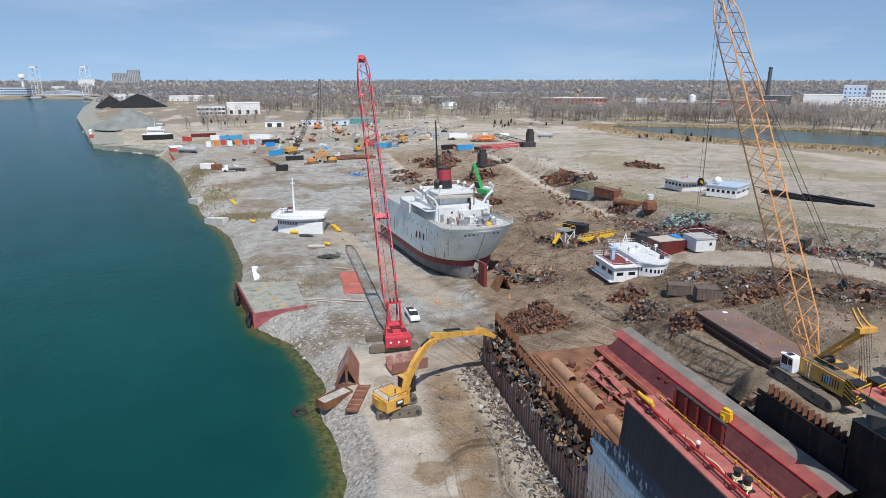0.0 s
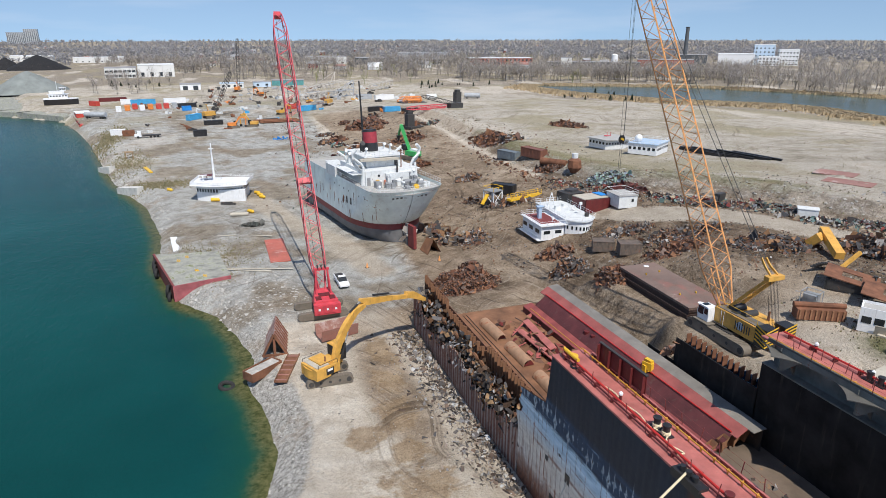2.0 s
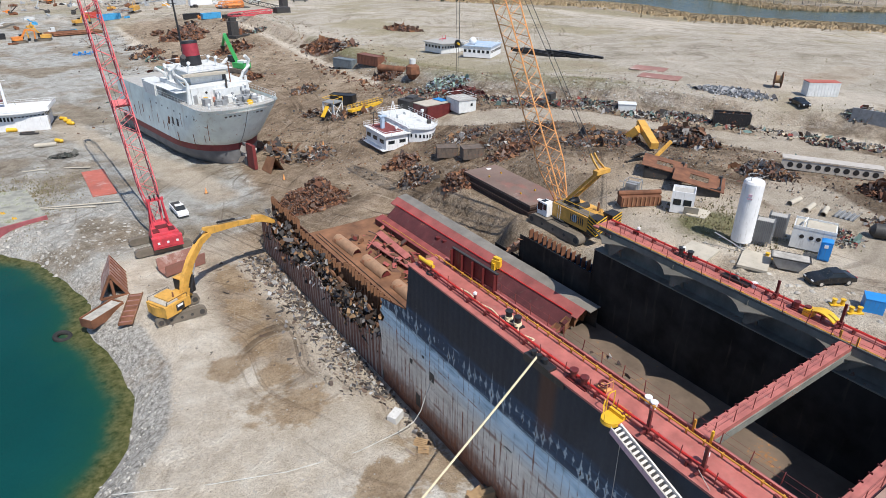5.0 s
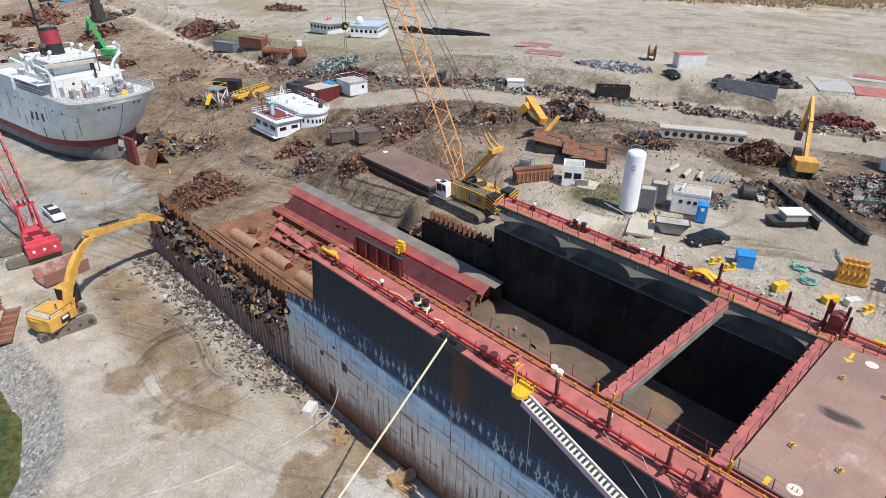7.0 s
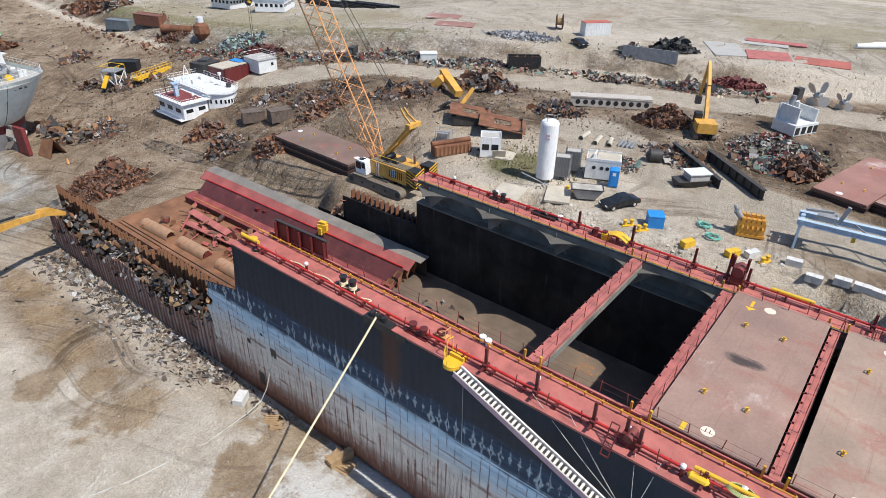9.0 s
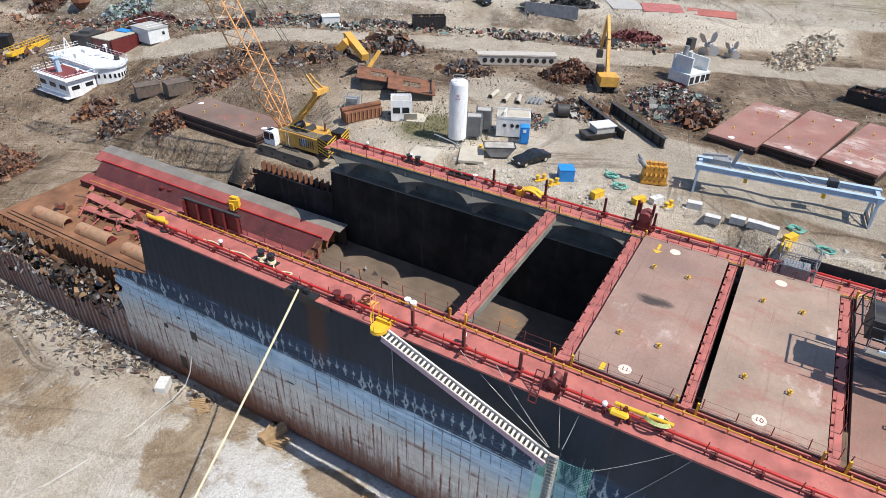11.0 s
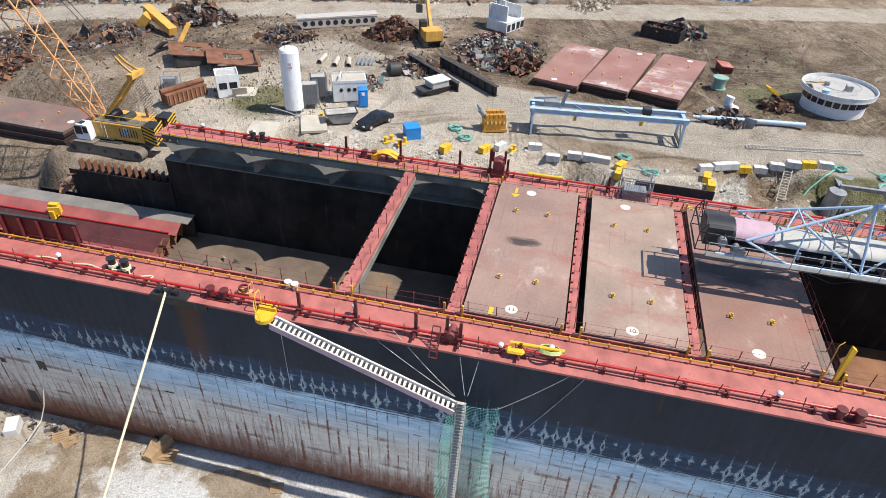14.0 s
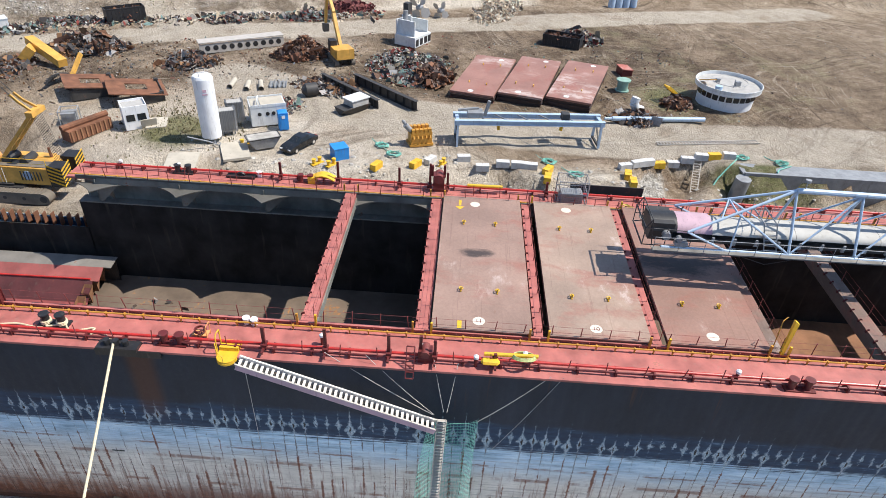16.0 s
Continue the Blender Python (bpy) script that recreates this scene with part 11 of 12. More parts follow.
bin_box(g(66, 424, 100), 10, 2.8, 3.0, m_greybox, "grey container on the far yard")
bin_box(g(54, 343, 100), 8, 2.5, 2.2, m_black, "black skip on the far yard", doors=False)
bin_box(g(60, 332, 100), 9, 2.5, 2.4, m_bluebox, "blue container on the far yard")
bin_box(g(66, 318, 100), 9, 2.5, 2.0, m_black, "black skip beside the blue container", doors=False)
bin_box(g(-95, 445, 40), 7, 2.6, 2.6, m_redbox, "red container near the quay")
bin_box(g(-88, 470, 100), 16, 2.6, 2.2, m_darkred, "dark red container near the quay")
bin_box(g(-42, 405, 100), 5, 2.4, 2.4, m_brightblue, "small blue tank box on the far yard")


def truck(m, mat, label):
    t = thing("flatbed_truck", m, label, "truck")
    cabp = part("cab", Build().loft([[(-1.2, 2.2, z), (1.2, 2.2, z), (1.2, y1, z), (-1.2, y1, z)] for z, y1 in ((0.6, 5.0), (1.7, 5.0), (1.75, 4.0), (2.9, 3.7))]), mat, t, "white cab")
    part("windscreen", Build().box(0, 3.92, 2.3, 2.0, 0.1, 0.8), m_glass, cabp)
    part("flatbed", Build().box(0, -2.0, 1.15, 2.4, 7.6, 0.3).box(0, -2, 0.85, 1.0, 7.6, 0.3), m_darksteel, t)
    w = Build().rod((-0.18, 0, 0), (0.18, 0, 0), 0.52, 14)
    repeat("wheel", w, m_rubber, t, [pose(sx * 1.05, y, 0.52) for sx in (-1, 1) for y in (3.6, -1.5, -3.0, -4.4)])


truck(g(-56, 314, 96), m_white, "white flatbed truck parked on the gravel")
truck(g(-2, 350, 92), m_white2, "dusty white flatbed lorry with pipes")
tt = thing("tank_trailer", g(-86, 385, 62), "grey cylindrical tank trailer by the shore", "trailer")
part("tank", Build().rod((0, -6, 2.0), (0, 6, 2.0), 1.25, 16), m_greybox, tt)
part("chassis", Build().box(0, 0, 0.9, 1.2, 11.5, 0.35), m_darksteel, tt)
repeat("wheel", Build().rod((-0.2, 0, 0), (0.2, 0, 0), 0.52, 12), m_rubber, tt, [pose(sx * 1.0, y, 0.52) for sx in (-1, 1) for y in (-4.6, -3.4, 4.2)])


def far_crane(m, tip, mat, boom_mat, label, w=1.5):
    """A crawler crane: house, cab, tracks and one lattice boom."""
    t = thing("crawler_crane", m, label, "crane")
    for x in (-1.9, 1.9):
        part("crawler_track", Build().box(x, 0, 0.55, 0.9, 6.4, 1.0).rod((x - 0.45, -3.2, 0.55), (x + 0.45, -3.2, 0.55), 0.5, 10).rod((x - 0.45, 3.2, 0.55), (x + 0.45, 3.2, 0.55), 0.5, 10), m_track, t)
    part("machinery_house", Build().box(0, -1.0, 2.5, 3.2, 5.6, 2.2).box(0, -3.9, 2.3, 3.2, 0.6, 1.6), mat, t)
    part("cab", Build().box(-1.2, 2.4, 2.4, 1.1, 1.6, 2.0), mat, t)
    part("gantry", Build().beam((-0.9, -1, 3.6), (0, -2, 7), 0.2).beam((0.9, -1, 3.6), (0, -2, 7), 0.2).box(0, -2, 7.1, 1.8, 0.4, 0.3), mat, t)
    part("boom", lattice((0, 2.0, 2.0), tip, w, 16, (1, 0, 0), r=0.12), boom_mat, t, "dark lattice boom")
    part("pendant_line", Build().rod((-0.5, -2, 7.1), tip, 0.05, 4).rod((0.5, -2, 7.1), tip, 0.05, 4), m_wire, t)
    return t


far_crane(g(-29, 370, -62), (0, 14, 23), m_machine, m_darksteel, "yellow crawler crane with dark raised boom")
far_crane(g(-9, 520, -20), (0, 10, 38), m_orange, m_darksteel, "orange crane with tall dark boom", 1.8)
far_crane(g(38, 398, 150), (0, 26, 3.5), m_machine, m_steel, "yellow crane with its boom laid down")


def small_digger(m, mat, label, reach=6.0):
    t = thing("excavator", m, label, "excavator")
    for x in (-1.2, 1.2):
        part("crawler_track", Build().box(x, 0, 0.5, 0.7, 4.6, 0.95).rod((x - 0.35, -2.3, 0.5), (x + 0.35, -2.3, 0.5), 0.47, 10).rod((x - 0.35, 2.3, 0.5), (x + 0.35, 2.3, 0.5), 0.47, 10), m_track, t)
    part("upper_body", Build().box(0, -0.7, 1.9, 2.8, 3.4, 1.4).box(0, -2.5, 1.9, 2.5, 0.6, 1.2), mat, t)
    part("cab", Build().box(-0.8, 1.1, 2.4, 1.0, 1.5, 1.8), m_glass, t)
    part("boom", Build().beam((0.3, 0.8, 2.0), (0.3, reach * 0.5, 5.2), 0.5, 0.7).beam((0.3, reach * 0.48, 5.2), (0.3, reach, 4.4), 0.45, 0.6), mat, t)
    part("stick", Build().beam((0.3, reach, 4.6), (0.3, reach * 0.95, 1.2), 0.4, 0.5), mat, t)
    part("bucket", Build().box(0.3, reach * 0.95, 0.7, 1.2, 1.0, 0.9), m_darksteel, t)


small_digger(g(-19, 331, -80), m_orange, "orange-yellow excavator on the far yard")
small_digger(g(-10, 333, 75), m_machine, "dusty yellow excavator on the far yard")
small_digger(g(8, 372, -60), m_machine, "yellow excavator beside the containers")
small_digger(g(4, 480, 40), m_orange, "orange excavator near the sheds")
gh = thing("material_handler", g(35, 214, 25), "green material handler with white body behind the freighter", "crane")
for x in (-1.6, 1.6):
    part("crawler_track", Build().box(x, 0, 0.6, 0.8, 5.6, 1.1), m_track, gh)
part("upper_body", Build().box(0, -1.2, 2.2, 3.0, 5.0, 1.6).box(0, -3.4, 2.3, 2.8, 0.8, 1.4), m_green, gh)
part("engine_cover", Build().box(0.4, -1.6, 3.3, 2.0, 3.0, 0.6), m_white, gh)
part("cab", Build().box(-1.0, 2.0, 4.0, 1.3, 1.8, 2.0), m_glass, gh)
part("boom", Build().beam((0.2, 0.6, 2.6), (-2.0, 2.5, 11.5), 0.9, 1.1), m_green, gh, "green boom")
part("stick", Build().beam((-2.0, 2.4, 11.5), (0.2, 6.5, 7.5), 0.6, 0.8), m_green, gh, "green stick")
part("grab", Build().rod((0.2, 6.5, 7.4), (0.2, 6.5, 5.6), 1.0, 6, 0.2), m_darksteel, gh)

for x0, y0, rz, n in ((42, 446, -70, 3), (56, 452, -64, 3)):
    t = thing("truss_section", g(x0, y0, rz), "pale grey lattice truss section lying down", "truss", "truss sections")
    L = 26
    for sx in (-1.8, 1.8):
        part("side_frame", Build().line([(sx, -L / 2, 0.3), (sx, L / 2, 0.3)], 0.2, 5).line([(sx, -L / 2 + 2, 4.2), (sx, L / 2 - 2, 4.2)], 0.2, 5).line([(sx, -L / 2 + 2 * i, 0.3 if i % 2 == 0 else 4.2) for i in range(14)], 0.13, 4), m_greybox, t)
    part("cross_bars", Build().line([(1.8 if i % 2 else -1.8, -L / 2 + 2 * i, 4.2) for i in range(1, 13)], 0.12, 4), m_greybox, t)
tr = thing("raised_truss", g(58, 448, -62), "pale grey lifting frame leaning up", "truss")
part("frame", Build().line([(-4, -12, 0.3), (0, 8, 11), (0, 8, 0.3)], 0.25, 5).line([(4, -12, 0.3), (0, 8, 11)], 0.25, 5), m_greybox, tr)
b = Build()
om = thing("orange_machinery", g(84, 375, -85), "orange lattice machinery parts laid together", "machinery")
for i in range(5):
    part("boom_section", lattice((-4 + 2.0 * i, -8 + i, 1.2 + (i % 2) * 1.6), (-4 + 2.0 * i, 8 - i, 1.2 + (i % 2) * 1.6), 1.5, 9, (1, 0, 0), r=0.18), m_orange, om)
part("base", Build().box(0, 0, 0.3, 10, 15, 0.6), m_darksteel, om)
rm = thing("red_machinery", g(70.5, 305, -80), "red crane parts laid on the ground", "machinery")
part("boom_section", lattice((0, -11, 1.0), (0, 11, 1.4), 1.6, 12, (1, 0, 0), r=0.16), m_redcrane, rm)
part("jib_section", lattice((3, -6, 0.9), (2.4, 9, 0.9), 1.2, 9, (1, 0, 0), r=0.14), m_redcrane, rm)
dm = thing("dark_machine", g(51, 269, 10), "tall blackened machine body standing upright", "machine")
part("body", Build().box(0, 0, 3.0, 3.2, 3.2, 6.0).box(0.2, 0.3, 6.6, 2.4, 2.0, 1.4), m_darksteel, dm)
part("foot", Build().box(1.5, -1.2, 0.5, 7.0, 4.5, 1.0, 12), m_darksteel, dm)
part("side_tank", Build().rod((2.4, -0.6, 1.0), (2.4, -0.6, 3.2), 0.9, 10), m_rust, dm)
dk = thing("dark_machine", g(101, 344, 15), "tall rusted machine column on the plateau", "machine")
part("body", Build().box(0, 0, 3.2, 3.4, 3.2, 6.4).box(0, 0, 7, 2.4, 2.4, 1.4), m_darksteel, dk)
db = thing("fallen_boom", g(79, 308, 12), "dark lattice boom lying across a machine", "crane boom")
part("boom", lattice((-9, 4, 6.0), (9, -4, 1.0), 1.8, 12, (0.3, 1, 0), r=0.16), m_darksteel, db)
part("machine", Build().box(6, -3, 1.2, 7, 4, 2.4), m_darksteel, db)
for x, y, l, rz, mat in ((131, 396, 10, 60, m_greybox), (104, 398, 6, 80, m_white2)):
    t = thing("storage_tank", g(x, y, rz), "pale horizontal tank on the plateau", "tank")
    part("shell", Build().rod((0, -l / 2, 2.2), (0, l / 2, 2.2), 1.6, 14), mat, t)
    for y_ in (-l / 3, l / 3):
        part("saddle", Build().box(0, y_, 0.5, 2.4, 0.5, 1.2), m_darksteel, t)
for x, y, l, rz in ((2, 347, 22, 92), (4, 343, 20, 95)):
    t = thing("pipe_stack", g(x, y, rz), "stack of long rust-brown pipes on sleepers", "pipes")
    repeat("pipe", Build().rod((0, -l / 2, 0), (0, l / 2, 0), 0.28, 8), m_rust, t, [pose(-1.2 + 0.58 * i, 0, 0.5) for i in range(5)] + [pose(-0.9 + 0.58 * i, 0, 1.0) for i in range(4)])

def clutter(n, box, mats, label, seed):
    """Parked machinery, tanks and vehicles far off, as low boxy shapes."""
    r_ = random.Random(seed)
    for mat in mats:
        b = Build()
        for i in range(n):
            x, y = r_.uniform(box[0], box[1]), r_.uniform(box[2], box[3])
            z, rz = lay(x, y), r_.choice((0, 90)) + r_.uniform(-25, 25)
            l, w, h = r_.uniform(1.6, 5.0), r_.uniform(0.8, 1.9), r_.uniform(0.5, 1.5)
            b.box(x, y, z + h * 0.5, w, l, h, rz)
            b.box(x + r_.uniform(-1, 1), y + r_.uniform(-1, 1), z + h, w * 0.8, l * 0.35, h * 0.9, rz)
            if i % 3 == 0:
                b.rod((x, y, z + h), (x + r_.uniform(-4, 4), y + r_.uniform(-4, 4), z + h + r_.uniform(0, 3)), 0.25, 5)
        single("yard_machinery", b, mat, label, "machinery", kind="stuff")


clutter(22, (-30, 105, 395, 560), (m_greybox, m_darksteel, m_white2, m_rust), "parked machinery and vehicles on the far yard", 301)
clutter(4, (-30, 100, 330, 470), (m_orange, m_bluebox, m_machine), "coloured machinery on the far yard", 302)
clutter(9, (-75, -5, 325, 470), (m_darksteel, m_white2, m_rust), "parked lorries and machinery beside the containers", 303)
# things along the quay
bt = thing("work_boat", g(-115, 458, -82), "black-hulled white work boat laid up on the quay", "boat")
part("hull", Build().loft([[(x * k, y, z) for x, y in ((0, 9.5), (2.6, 5), (2.8, -7), (2.2, -9), (-2.2, -9), (-2.8, -7), (-2.6, 5))] for k, z in ((0.7, 0.1), (1.0, 3.4))]), m_black, bt, "black hull")
part("bulwark", Build().loft([[(x * 1.0, y, z) for x, y in ((0, 9.7), (2.65, 5), (2.85, -7), (2.25, -9.1), (-2.25, -9.1), (-2.85, -7), (-2.65, 5))] for z in (3.4, 4.0)]), m_white, bt)
part("deckhouse", Build().box(0, -1, 5.2, 4.2, 10, 2.5), m_white, bt)
part("upper_deck", Build().box(0, -1, 6.5, 4.8, 11.5, 0.15).box(0, -1.5, 7.4, 3.6, 8.0, 1.7), m_white, bt)
part("wheelhouse", Build().box(0, 2.0, 9.2, 3.2, 3.2, 2.0).box(0, 2.0, 10.3, 3.7, 3.8, 0.15), m_white, bt)
for sx in (-1, 1):
    repeat("window", Build().box(0, 0, 0, 0.06, 0.9, 0.7), m_glass, bt, [pose(sx * 2.12, -4.8 + 1.6 * i, 5.4) for i in range(6)] + [pose(sx * 1.62, 0.9 + 1.1 * i, 9.4) for i in range(3)])
part("mast", Build().rod((0, -1, 8.2), (0, -1, 14), 0.12, 6).rod((-1.2, -1, 12.4), (1.2, -1, 12.4), 0.08, 5), m_white, bt)
bg = thing("barge", pose(-93, 395, -2.2, 0, 0, 14), "red and white barge moored at the shore", "barge")
part("hull", Build().box(0, 0, 1.0, 9, 44, 2.8), m_redbox, bg)
part("deck_rail", Build().box(-4.3, 0, 2.7, 0.3, 43, 0.6).box(4.3, 0, 2.7, 0.3, 43, 0.6), m_darkred, bg)
part("deck_box", Build().box(0, 9, 4.0, 7, 13, 3.2), m_redbox, bg)
part("white_roof", Build().box(0, 9, 5.75, 7.3, 13.3, 0.3), m_white, bg)
lh = thing("lighthouse", g(-168, 505), "small red and white harbour light", "lighthouse")
part("tower", Build().rod((0, 0, 0), (0, 0, 8), 2.0, 8, 1.3), m_white, lh)
part("red_band", Build().rod((0, 0, 4.0), (0, 0, 7.9), 1.75, 8, 1.4), m_redbox, lh, "red band")
part("lantern", Build().rod((0, 0, 8), (0, 0, 10.5), 1.2, 8).rod((0, 0, 10.5), (0, 0, 11.6), 1.4, 8, 0.1), m_white, lh)
QUAY = [(-108, 418), (-138, 450), (-153, 460), (-251, 765), (-306, 982), (-376, 1298), (-445, 1479)]
b = Build()
for (ax_, ay), (bx, by) in zip(QUAY, QUAY[1:]):
    b.beam((ax_ + 14, ay + 4, -2.3), (bx + 14, by + 4, -2.3), 33.0, 6.0)
single("quay_wall", b, m_weedy, "weathered grey quay with thin weeds along the river", "quay", kind="structure")


def pile(x, y, r, h, mat, label, name, stretch=1.0, rz=0.0):
    """A cone-shaped heap with a rounded, uneven top."""
    n, k = 28, 9
    rings = []
    for j in range(k + 1):
        q = 1 - j / (k + 0.3)
        rings.append([(r * q * stretch * math.cos(a) * (1 + 0.1 * noise.noise((math.cos(a) * 2, math.sin(a) * 2, j * 0.3 + x))), r * q * math.sin(a) * (1 + 0.1 * noise.noise((math.cos(a) * 2, math.sin(a) * 2, j * 0.3 + x))), h * (1 - q ** 1.15) + (0 if j else -1)) for a in np.linspace(0, 2 * math.pi * (n - 1) / n, n)])
    single(name, Build().loft(rings), mat, label, "stockpile", m=g(x, y, rz))


pile(-227, 940, 31, 17.5, m_coal, "tall black coal stockpile beside the river", "coal_heap", 1.15, 15)
pile(-264, 950, 16, 14.5, m_coal, "smaller black coal stockpile beside the river", "coal_heap", 1.2, 10)
pile(-158, 578, 23, 15, m_ore, "grey ore stockpile on the quay", "ore_heap", 1.2, 30)
pile(-182, 600, 15, 8, m_ore, "low grey ore stockpile on the quay", "ore_heap", 1.3, 30)


# ---- buildings ----
def building(x, y, rz, w, d, h, mat, label, roof=None, rows=0, cols=0, gable=0.0, name="building", sill=1.2, wh=1.6, ww=2.0, z=None):
    """A plain block with a roof edge, its windows built on the front (towards -y) and one side."""
    t = thing(name, pose(x, y, lay(x, y) - 0.3 if z is None else z, 0, 0, rz), label, name)
    part("wall", Build().box(0, 0, h / 2, w, d, h), mat, t)
    b = Build()
    if gable:
        b.loft([[(-w / 2 - 0.4, -d / 2 - 0.5, h), (-w / 2 - 0.4, d / 2 + 0.5, h), (-w / 2 - 0.4, 0, h + gable)], [(w / 2 + 0.4, -d / 2 - 0.5, h), (w / 2 + 0.4, d / 2 + 0.5, h), (w / 2 + 0.4, 0, h + gable)]])
    else:
        b.box(0, 0, h + 0.2, w + 0.5, d + 0.5, 0.5)
    part("roof", b, roof or m_roofgrey, t)
    if rows:
        step_z = (h - sill) / rows
        fr = [pose(-w / 2 + (i + 0.5) * w / cols, -d / 2, sill + j * step_z + wh / 2) for i in range(cols) for j in range(rows)]
        nd = max(1, int(cols * d / w))
        fr += [pose(sx * w / 2, -d / 2 + (i + 0.5) * d / nd, sill + j * step_z + wh / 2, 0, 0, 90) for i in range(nd) for j in range(rows) for sx in (-1, 1)]
        repeat("window", Build().box(0, 0, 0, ww, 0.2, wh), m_pane, t, fr)
    return t


building(-112, 735, 4, 28, 22, 10, m_palewall, "white two-storey office with dark windows", rows=2, cols=7, wh=2.2, ww=3.2)
building(-80, 746, 4, 34, 30, 12, m_palewall, "large white warehouse with pale flat roof", m_white, rows=1, cols=4, sill=1.0, wh=4, ww=3)
building(-43, 552, 2, 15, 10, 4.6, m_white, "white shed with a dark open door", rows=1, cols=2, sill=0.3, wh=3.2, ww=3.6)
building(-12, 560, 0, 18, 9, 4.0, m_palewall, "low white workshop at the yard's end", m_paleblue, rows=1, cols=4)
building(12, 566, 0, 14, 8, 4.2, m_paleblue, "pale blue shed at the yard's end", rows=1, cols=2)
building(34, 575, -4, 26, 9, 4.5, paint("teal_cladding", (0.1, 0.3, 0.3)), "long teal shed at the yard's end")
building(-604, 1560, -8, 70, 30, 16, m_paleblue, "blue glazed building beside the lift bridge", rows=3, cols=12, ww=4.5, wh=2.6)
building(-690, 1590, -8, 60, 26, 9, m_palewall, "low white terminal beside the lift bridge", rows=1, cols=9)
building(-763, 3408, 6, 54, 40, 66, m_greybox, "tall grey apartment block on the skyline", rows=16, cols=7, ww=4, wh=2)
building(-822, 3402, 6, 66, 36, 52, m_greybox, "long grey apartment block on the skyline", rows=12, cols=10, ww=4, wh=2)
building(-828, 2898, 6, 60, 40, 26, m_palewall, "long pale factory on the skyline")
building(-627, 1915, 6, 30, 24, 13, m_palewall, "white warehouse roof among far trees", m_white)
building(-300, 1250, 5, 60, 24, 9, m_palewall, "cream low building behind the coal piles", m_white, 1, 8)
building(-190, 1160, 5, 70, 26, 8, m_palewall, "cream factory building behind the coal piles", m_white, 1, 8)
building(362, 868, -14, 90, 36, 9, m_brick, "long red-brick mill with pale roof", m_white2, 2, 16, ww=2.6, wh=2.4)
building(268, 915, -14, 40, 36, 8, m_greybox, "grey mill wing with grey roof", m_roofgrey, 2, 9, ww=2.6, wh=2.4)
building(205, 960, -10, 60, 36, 9, m_darkwall, "dark grey factory block", m_roofgrey, 1, 6)
building(140, 1010, -10, 60, 40, 10, m_palewall, "pale factory hall with low roof", m_roofgrey, 1, 6)
building(165, 800, -10, 18, 14, 4, m_white, "white domed store among bare trees", m_white, gable=5)
building(452, 765, -30, 120, 22, 6, m_darkwall, "long dark low shed with pale roof", m_roofgrey, 1, 18)
building(415, 770, -30, 14, 10, 12, m_palewall, "cream block beside the long shed")
building(540, 730, -34, 70, 22, 9, m_brick, "red-brick shed beyond the pond", m_roofgrey, 1, 9)
building(330, 1120, -12, 90, 30, 10, m_greybox, "grey industrial hall in the distance", m_roofgrey, 1, 10)
building(622, 775, -42, 38, 26, 13, m_darkwall, "dark clad plant building below a chimney")
building(668, 742, -42, 46, 30, 15, m_white, "large white plant hall", m_white)
building(705, 730, -42, 26, 24, 27, m_paleblue, "pale blue and white process tower", m_white, 5, 5)
building(724, 706, -42, 24, 24, 21, m_white, "white process block with small windows", m_white, 4, 6)
building(690, 705, -42, 26, 14, 12, m_white, "white annexe with rows of windows", m_white, 3, 6)
tk = thing("silo", g(470, 742), "white upright silo beside the shed", "silo")
part("shell", Build().rod((0, 0, -0.5), (0, 0, 15), 4, 14).rod((0, 0, 15), (0, 0, 16.5), 4, 14, 1), m_white, tk)
ch = thing("chimney", g(612, 780), "tall dark steel chimney of the plant", "chimney")
part("stack", Build().rod((0, 0, -0.5), (0, 0, 50), 3.0, 14, 2.4), m_darkwall, ch)
part("rim", Build().rod((0, 0, 49.2), (0, 0, 50.4), 2.8, 14), m_darksteel, ch)
wt = thing("water_tower", g(-816, 2210) @ Matrix.Scale(0.8, 4), "white water tower on the skyline", "water tower")
part("column", Build().rod((0, 0, 0), (0, 0, 42), 5, 12, 4), m_white, wt)
part("tank", Build().rod((0, 0, 38), (0, 0, 43), 5, 16, 13).rod((0, 0, 43), (0, 0, 53), 13, 16, 12).rod((0, 0, 53), (0, 0, 56), 12, 16, 3), m_white, wt)

# lift bridge over the river
lb = thing("lift_bridge", pose(-495, 1512, 0, 0, 0, -13), "pale blue lift bridge with two white lattice towers", "bridge")
for sx in (-1, 1):
    part("tower", lattice((sx * 52, 0, -2), (sx * 52, 0, 60), 13, 9, (1, 0, 0), 0.5, 0.42), m_white, lb, "white lattice tower")
    part("tower_head", Build().box(sx * 52, 0, 60.5, 11, 9, 3), m_white, lb)
    part("pier", Build().box(sx * 52, 0, -2, 22, 16, 6), m_concrete, lb)
for dy in (-5, 5):
    b = Build().beam((-46, dy, 4.5), (46, dy, 4.5), 0.9, 1.3)
    top_ = [(-46 + 7.67 * i, dy, 4.5 + 8.5 * math.sin(math.pi * i / 12) ** 0.45) for i in range(13)]
    b.line(top_, 0.55, 5)
    for i in range(1, 12):
        b.rod((top_[i][0], dy, 4.5), top_[i], 0.35, 4)
        b.rod((top_[i][0], dy, 4.5), top_[i + (1 if i < 6 else -1)], 0.35, 4)
    part("truss", b, m_paleblue, lb, "pale blue truss")
part("roadway", Build().box(0, 0, 4.0, 150, 11, 0.8), m_concrete, lb)

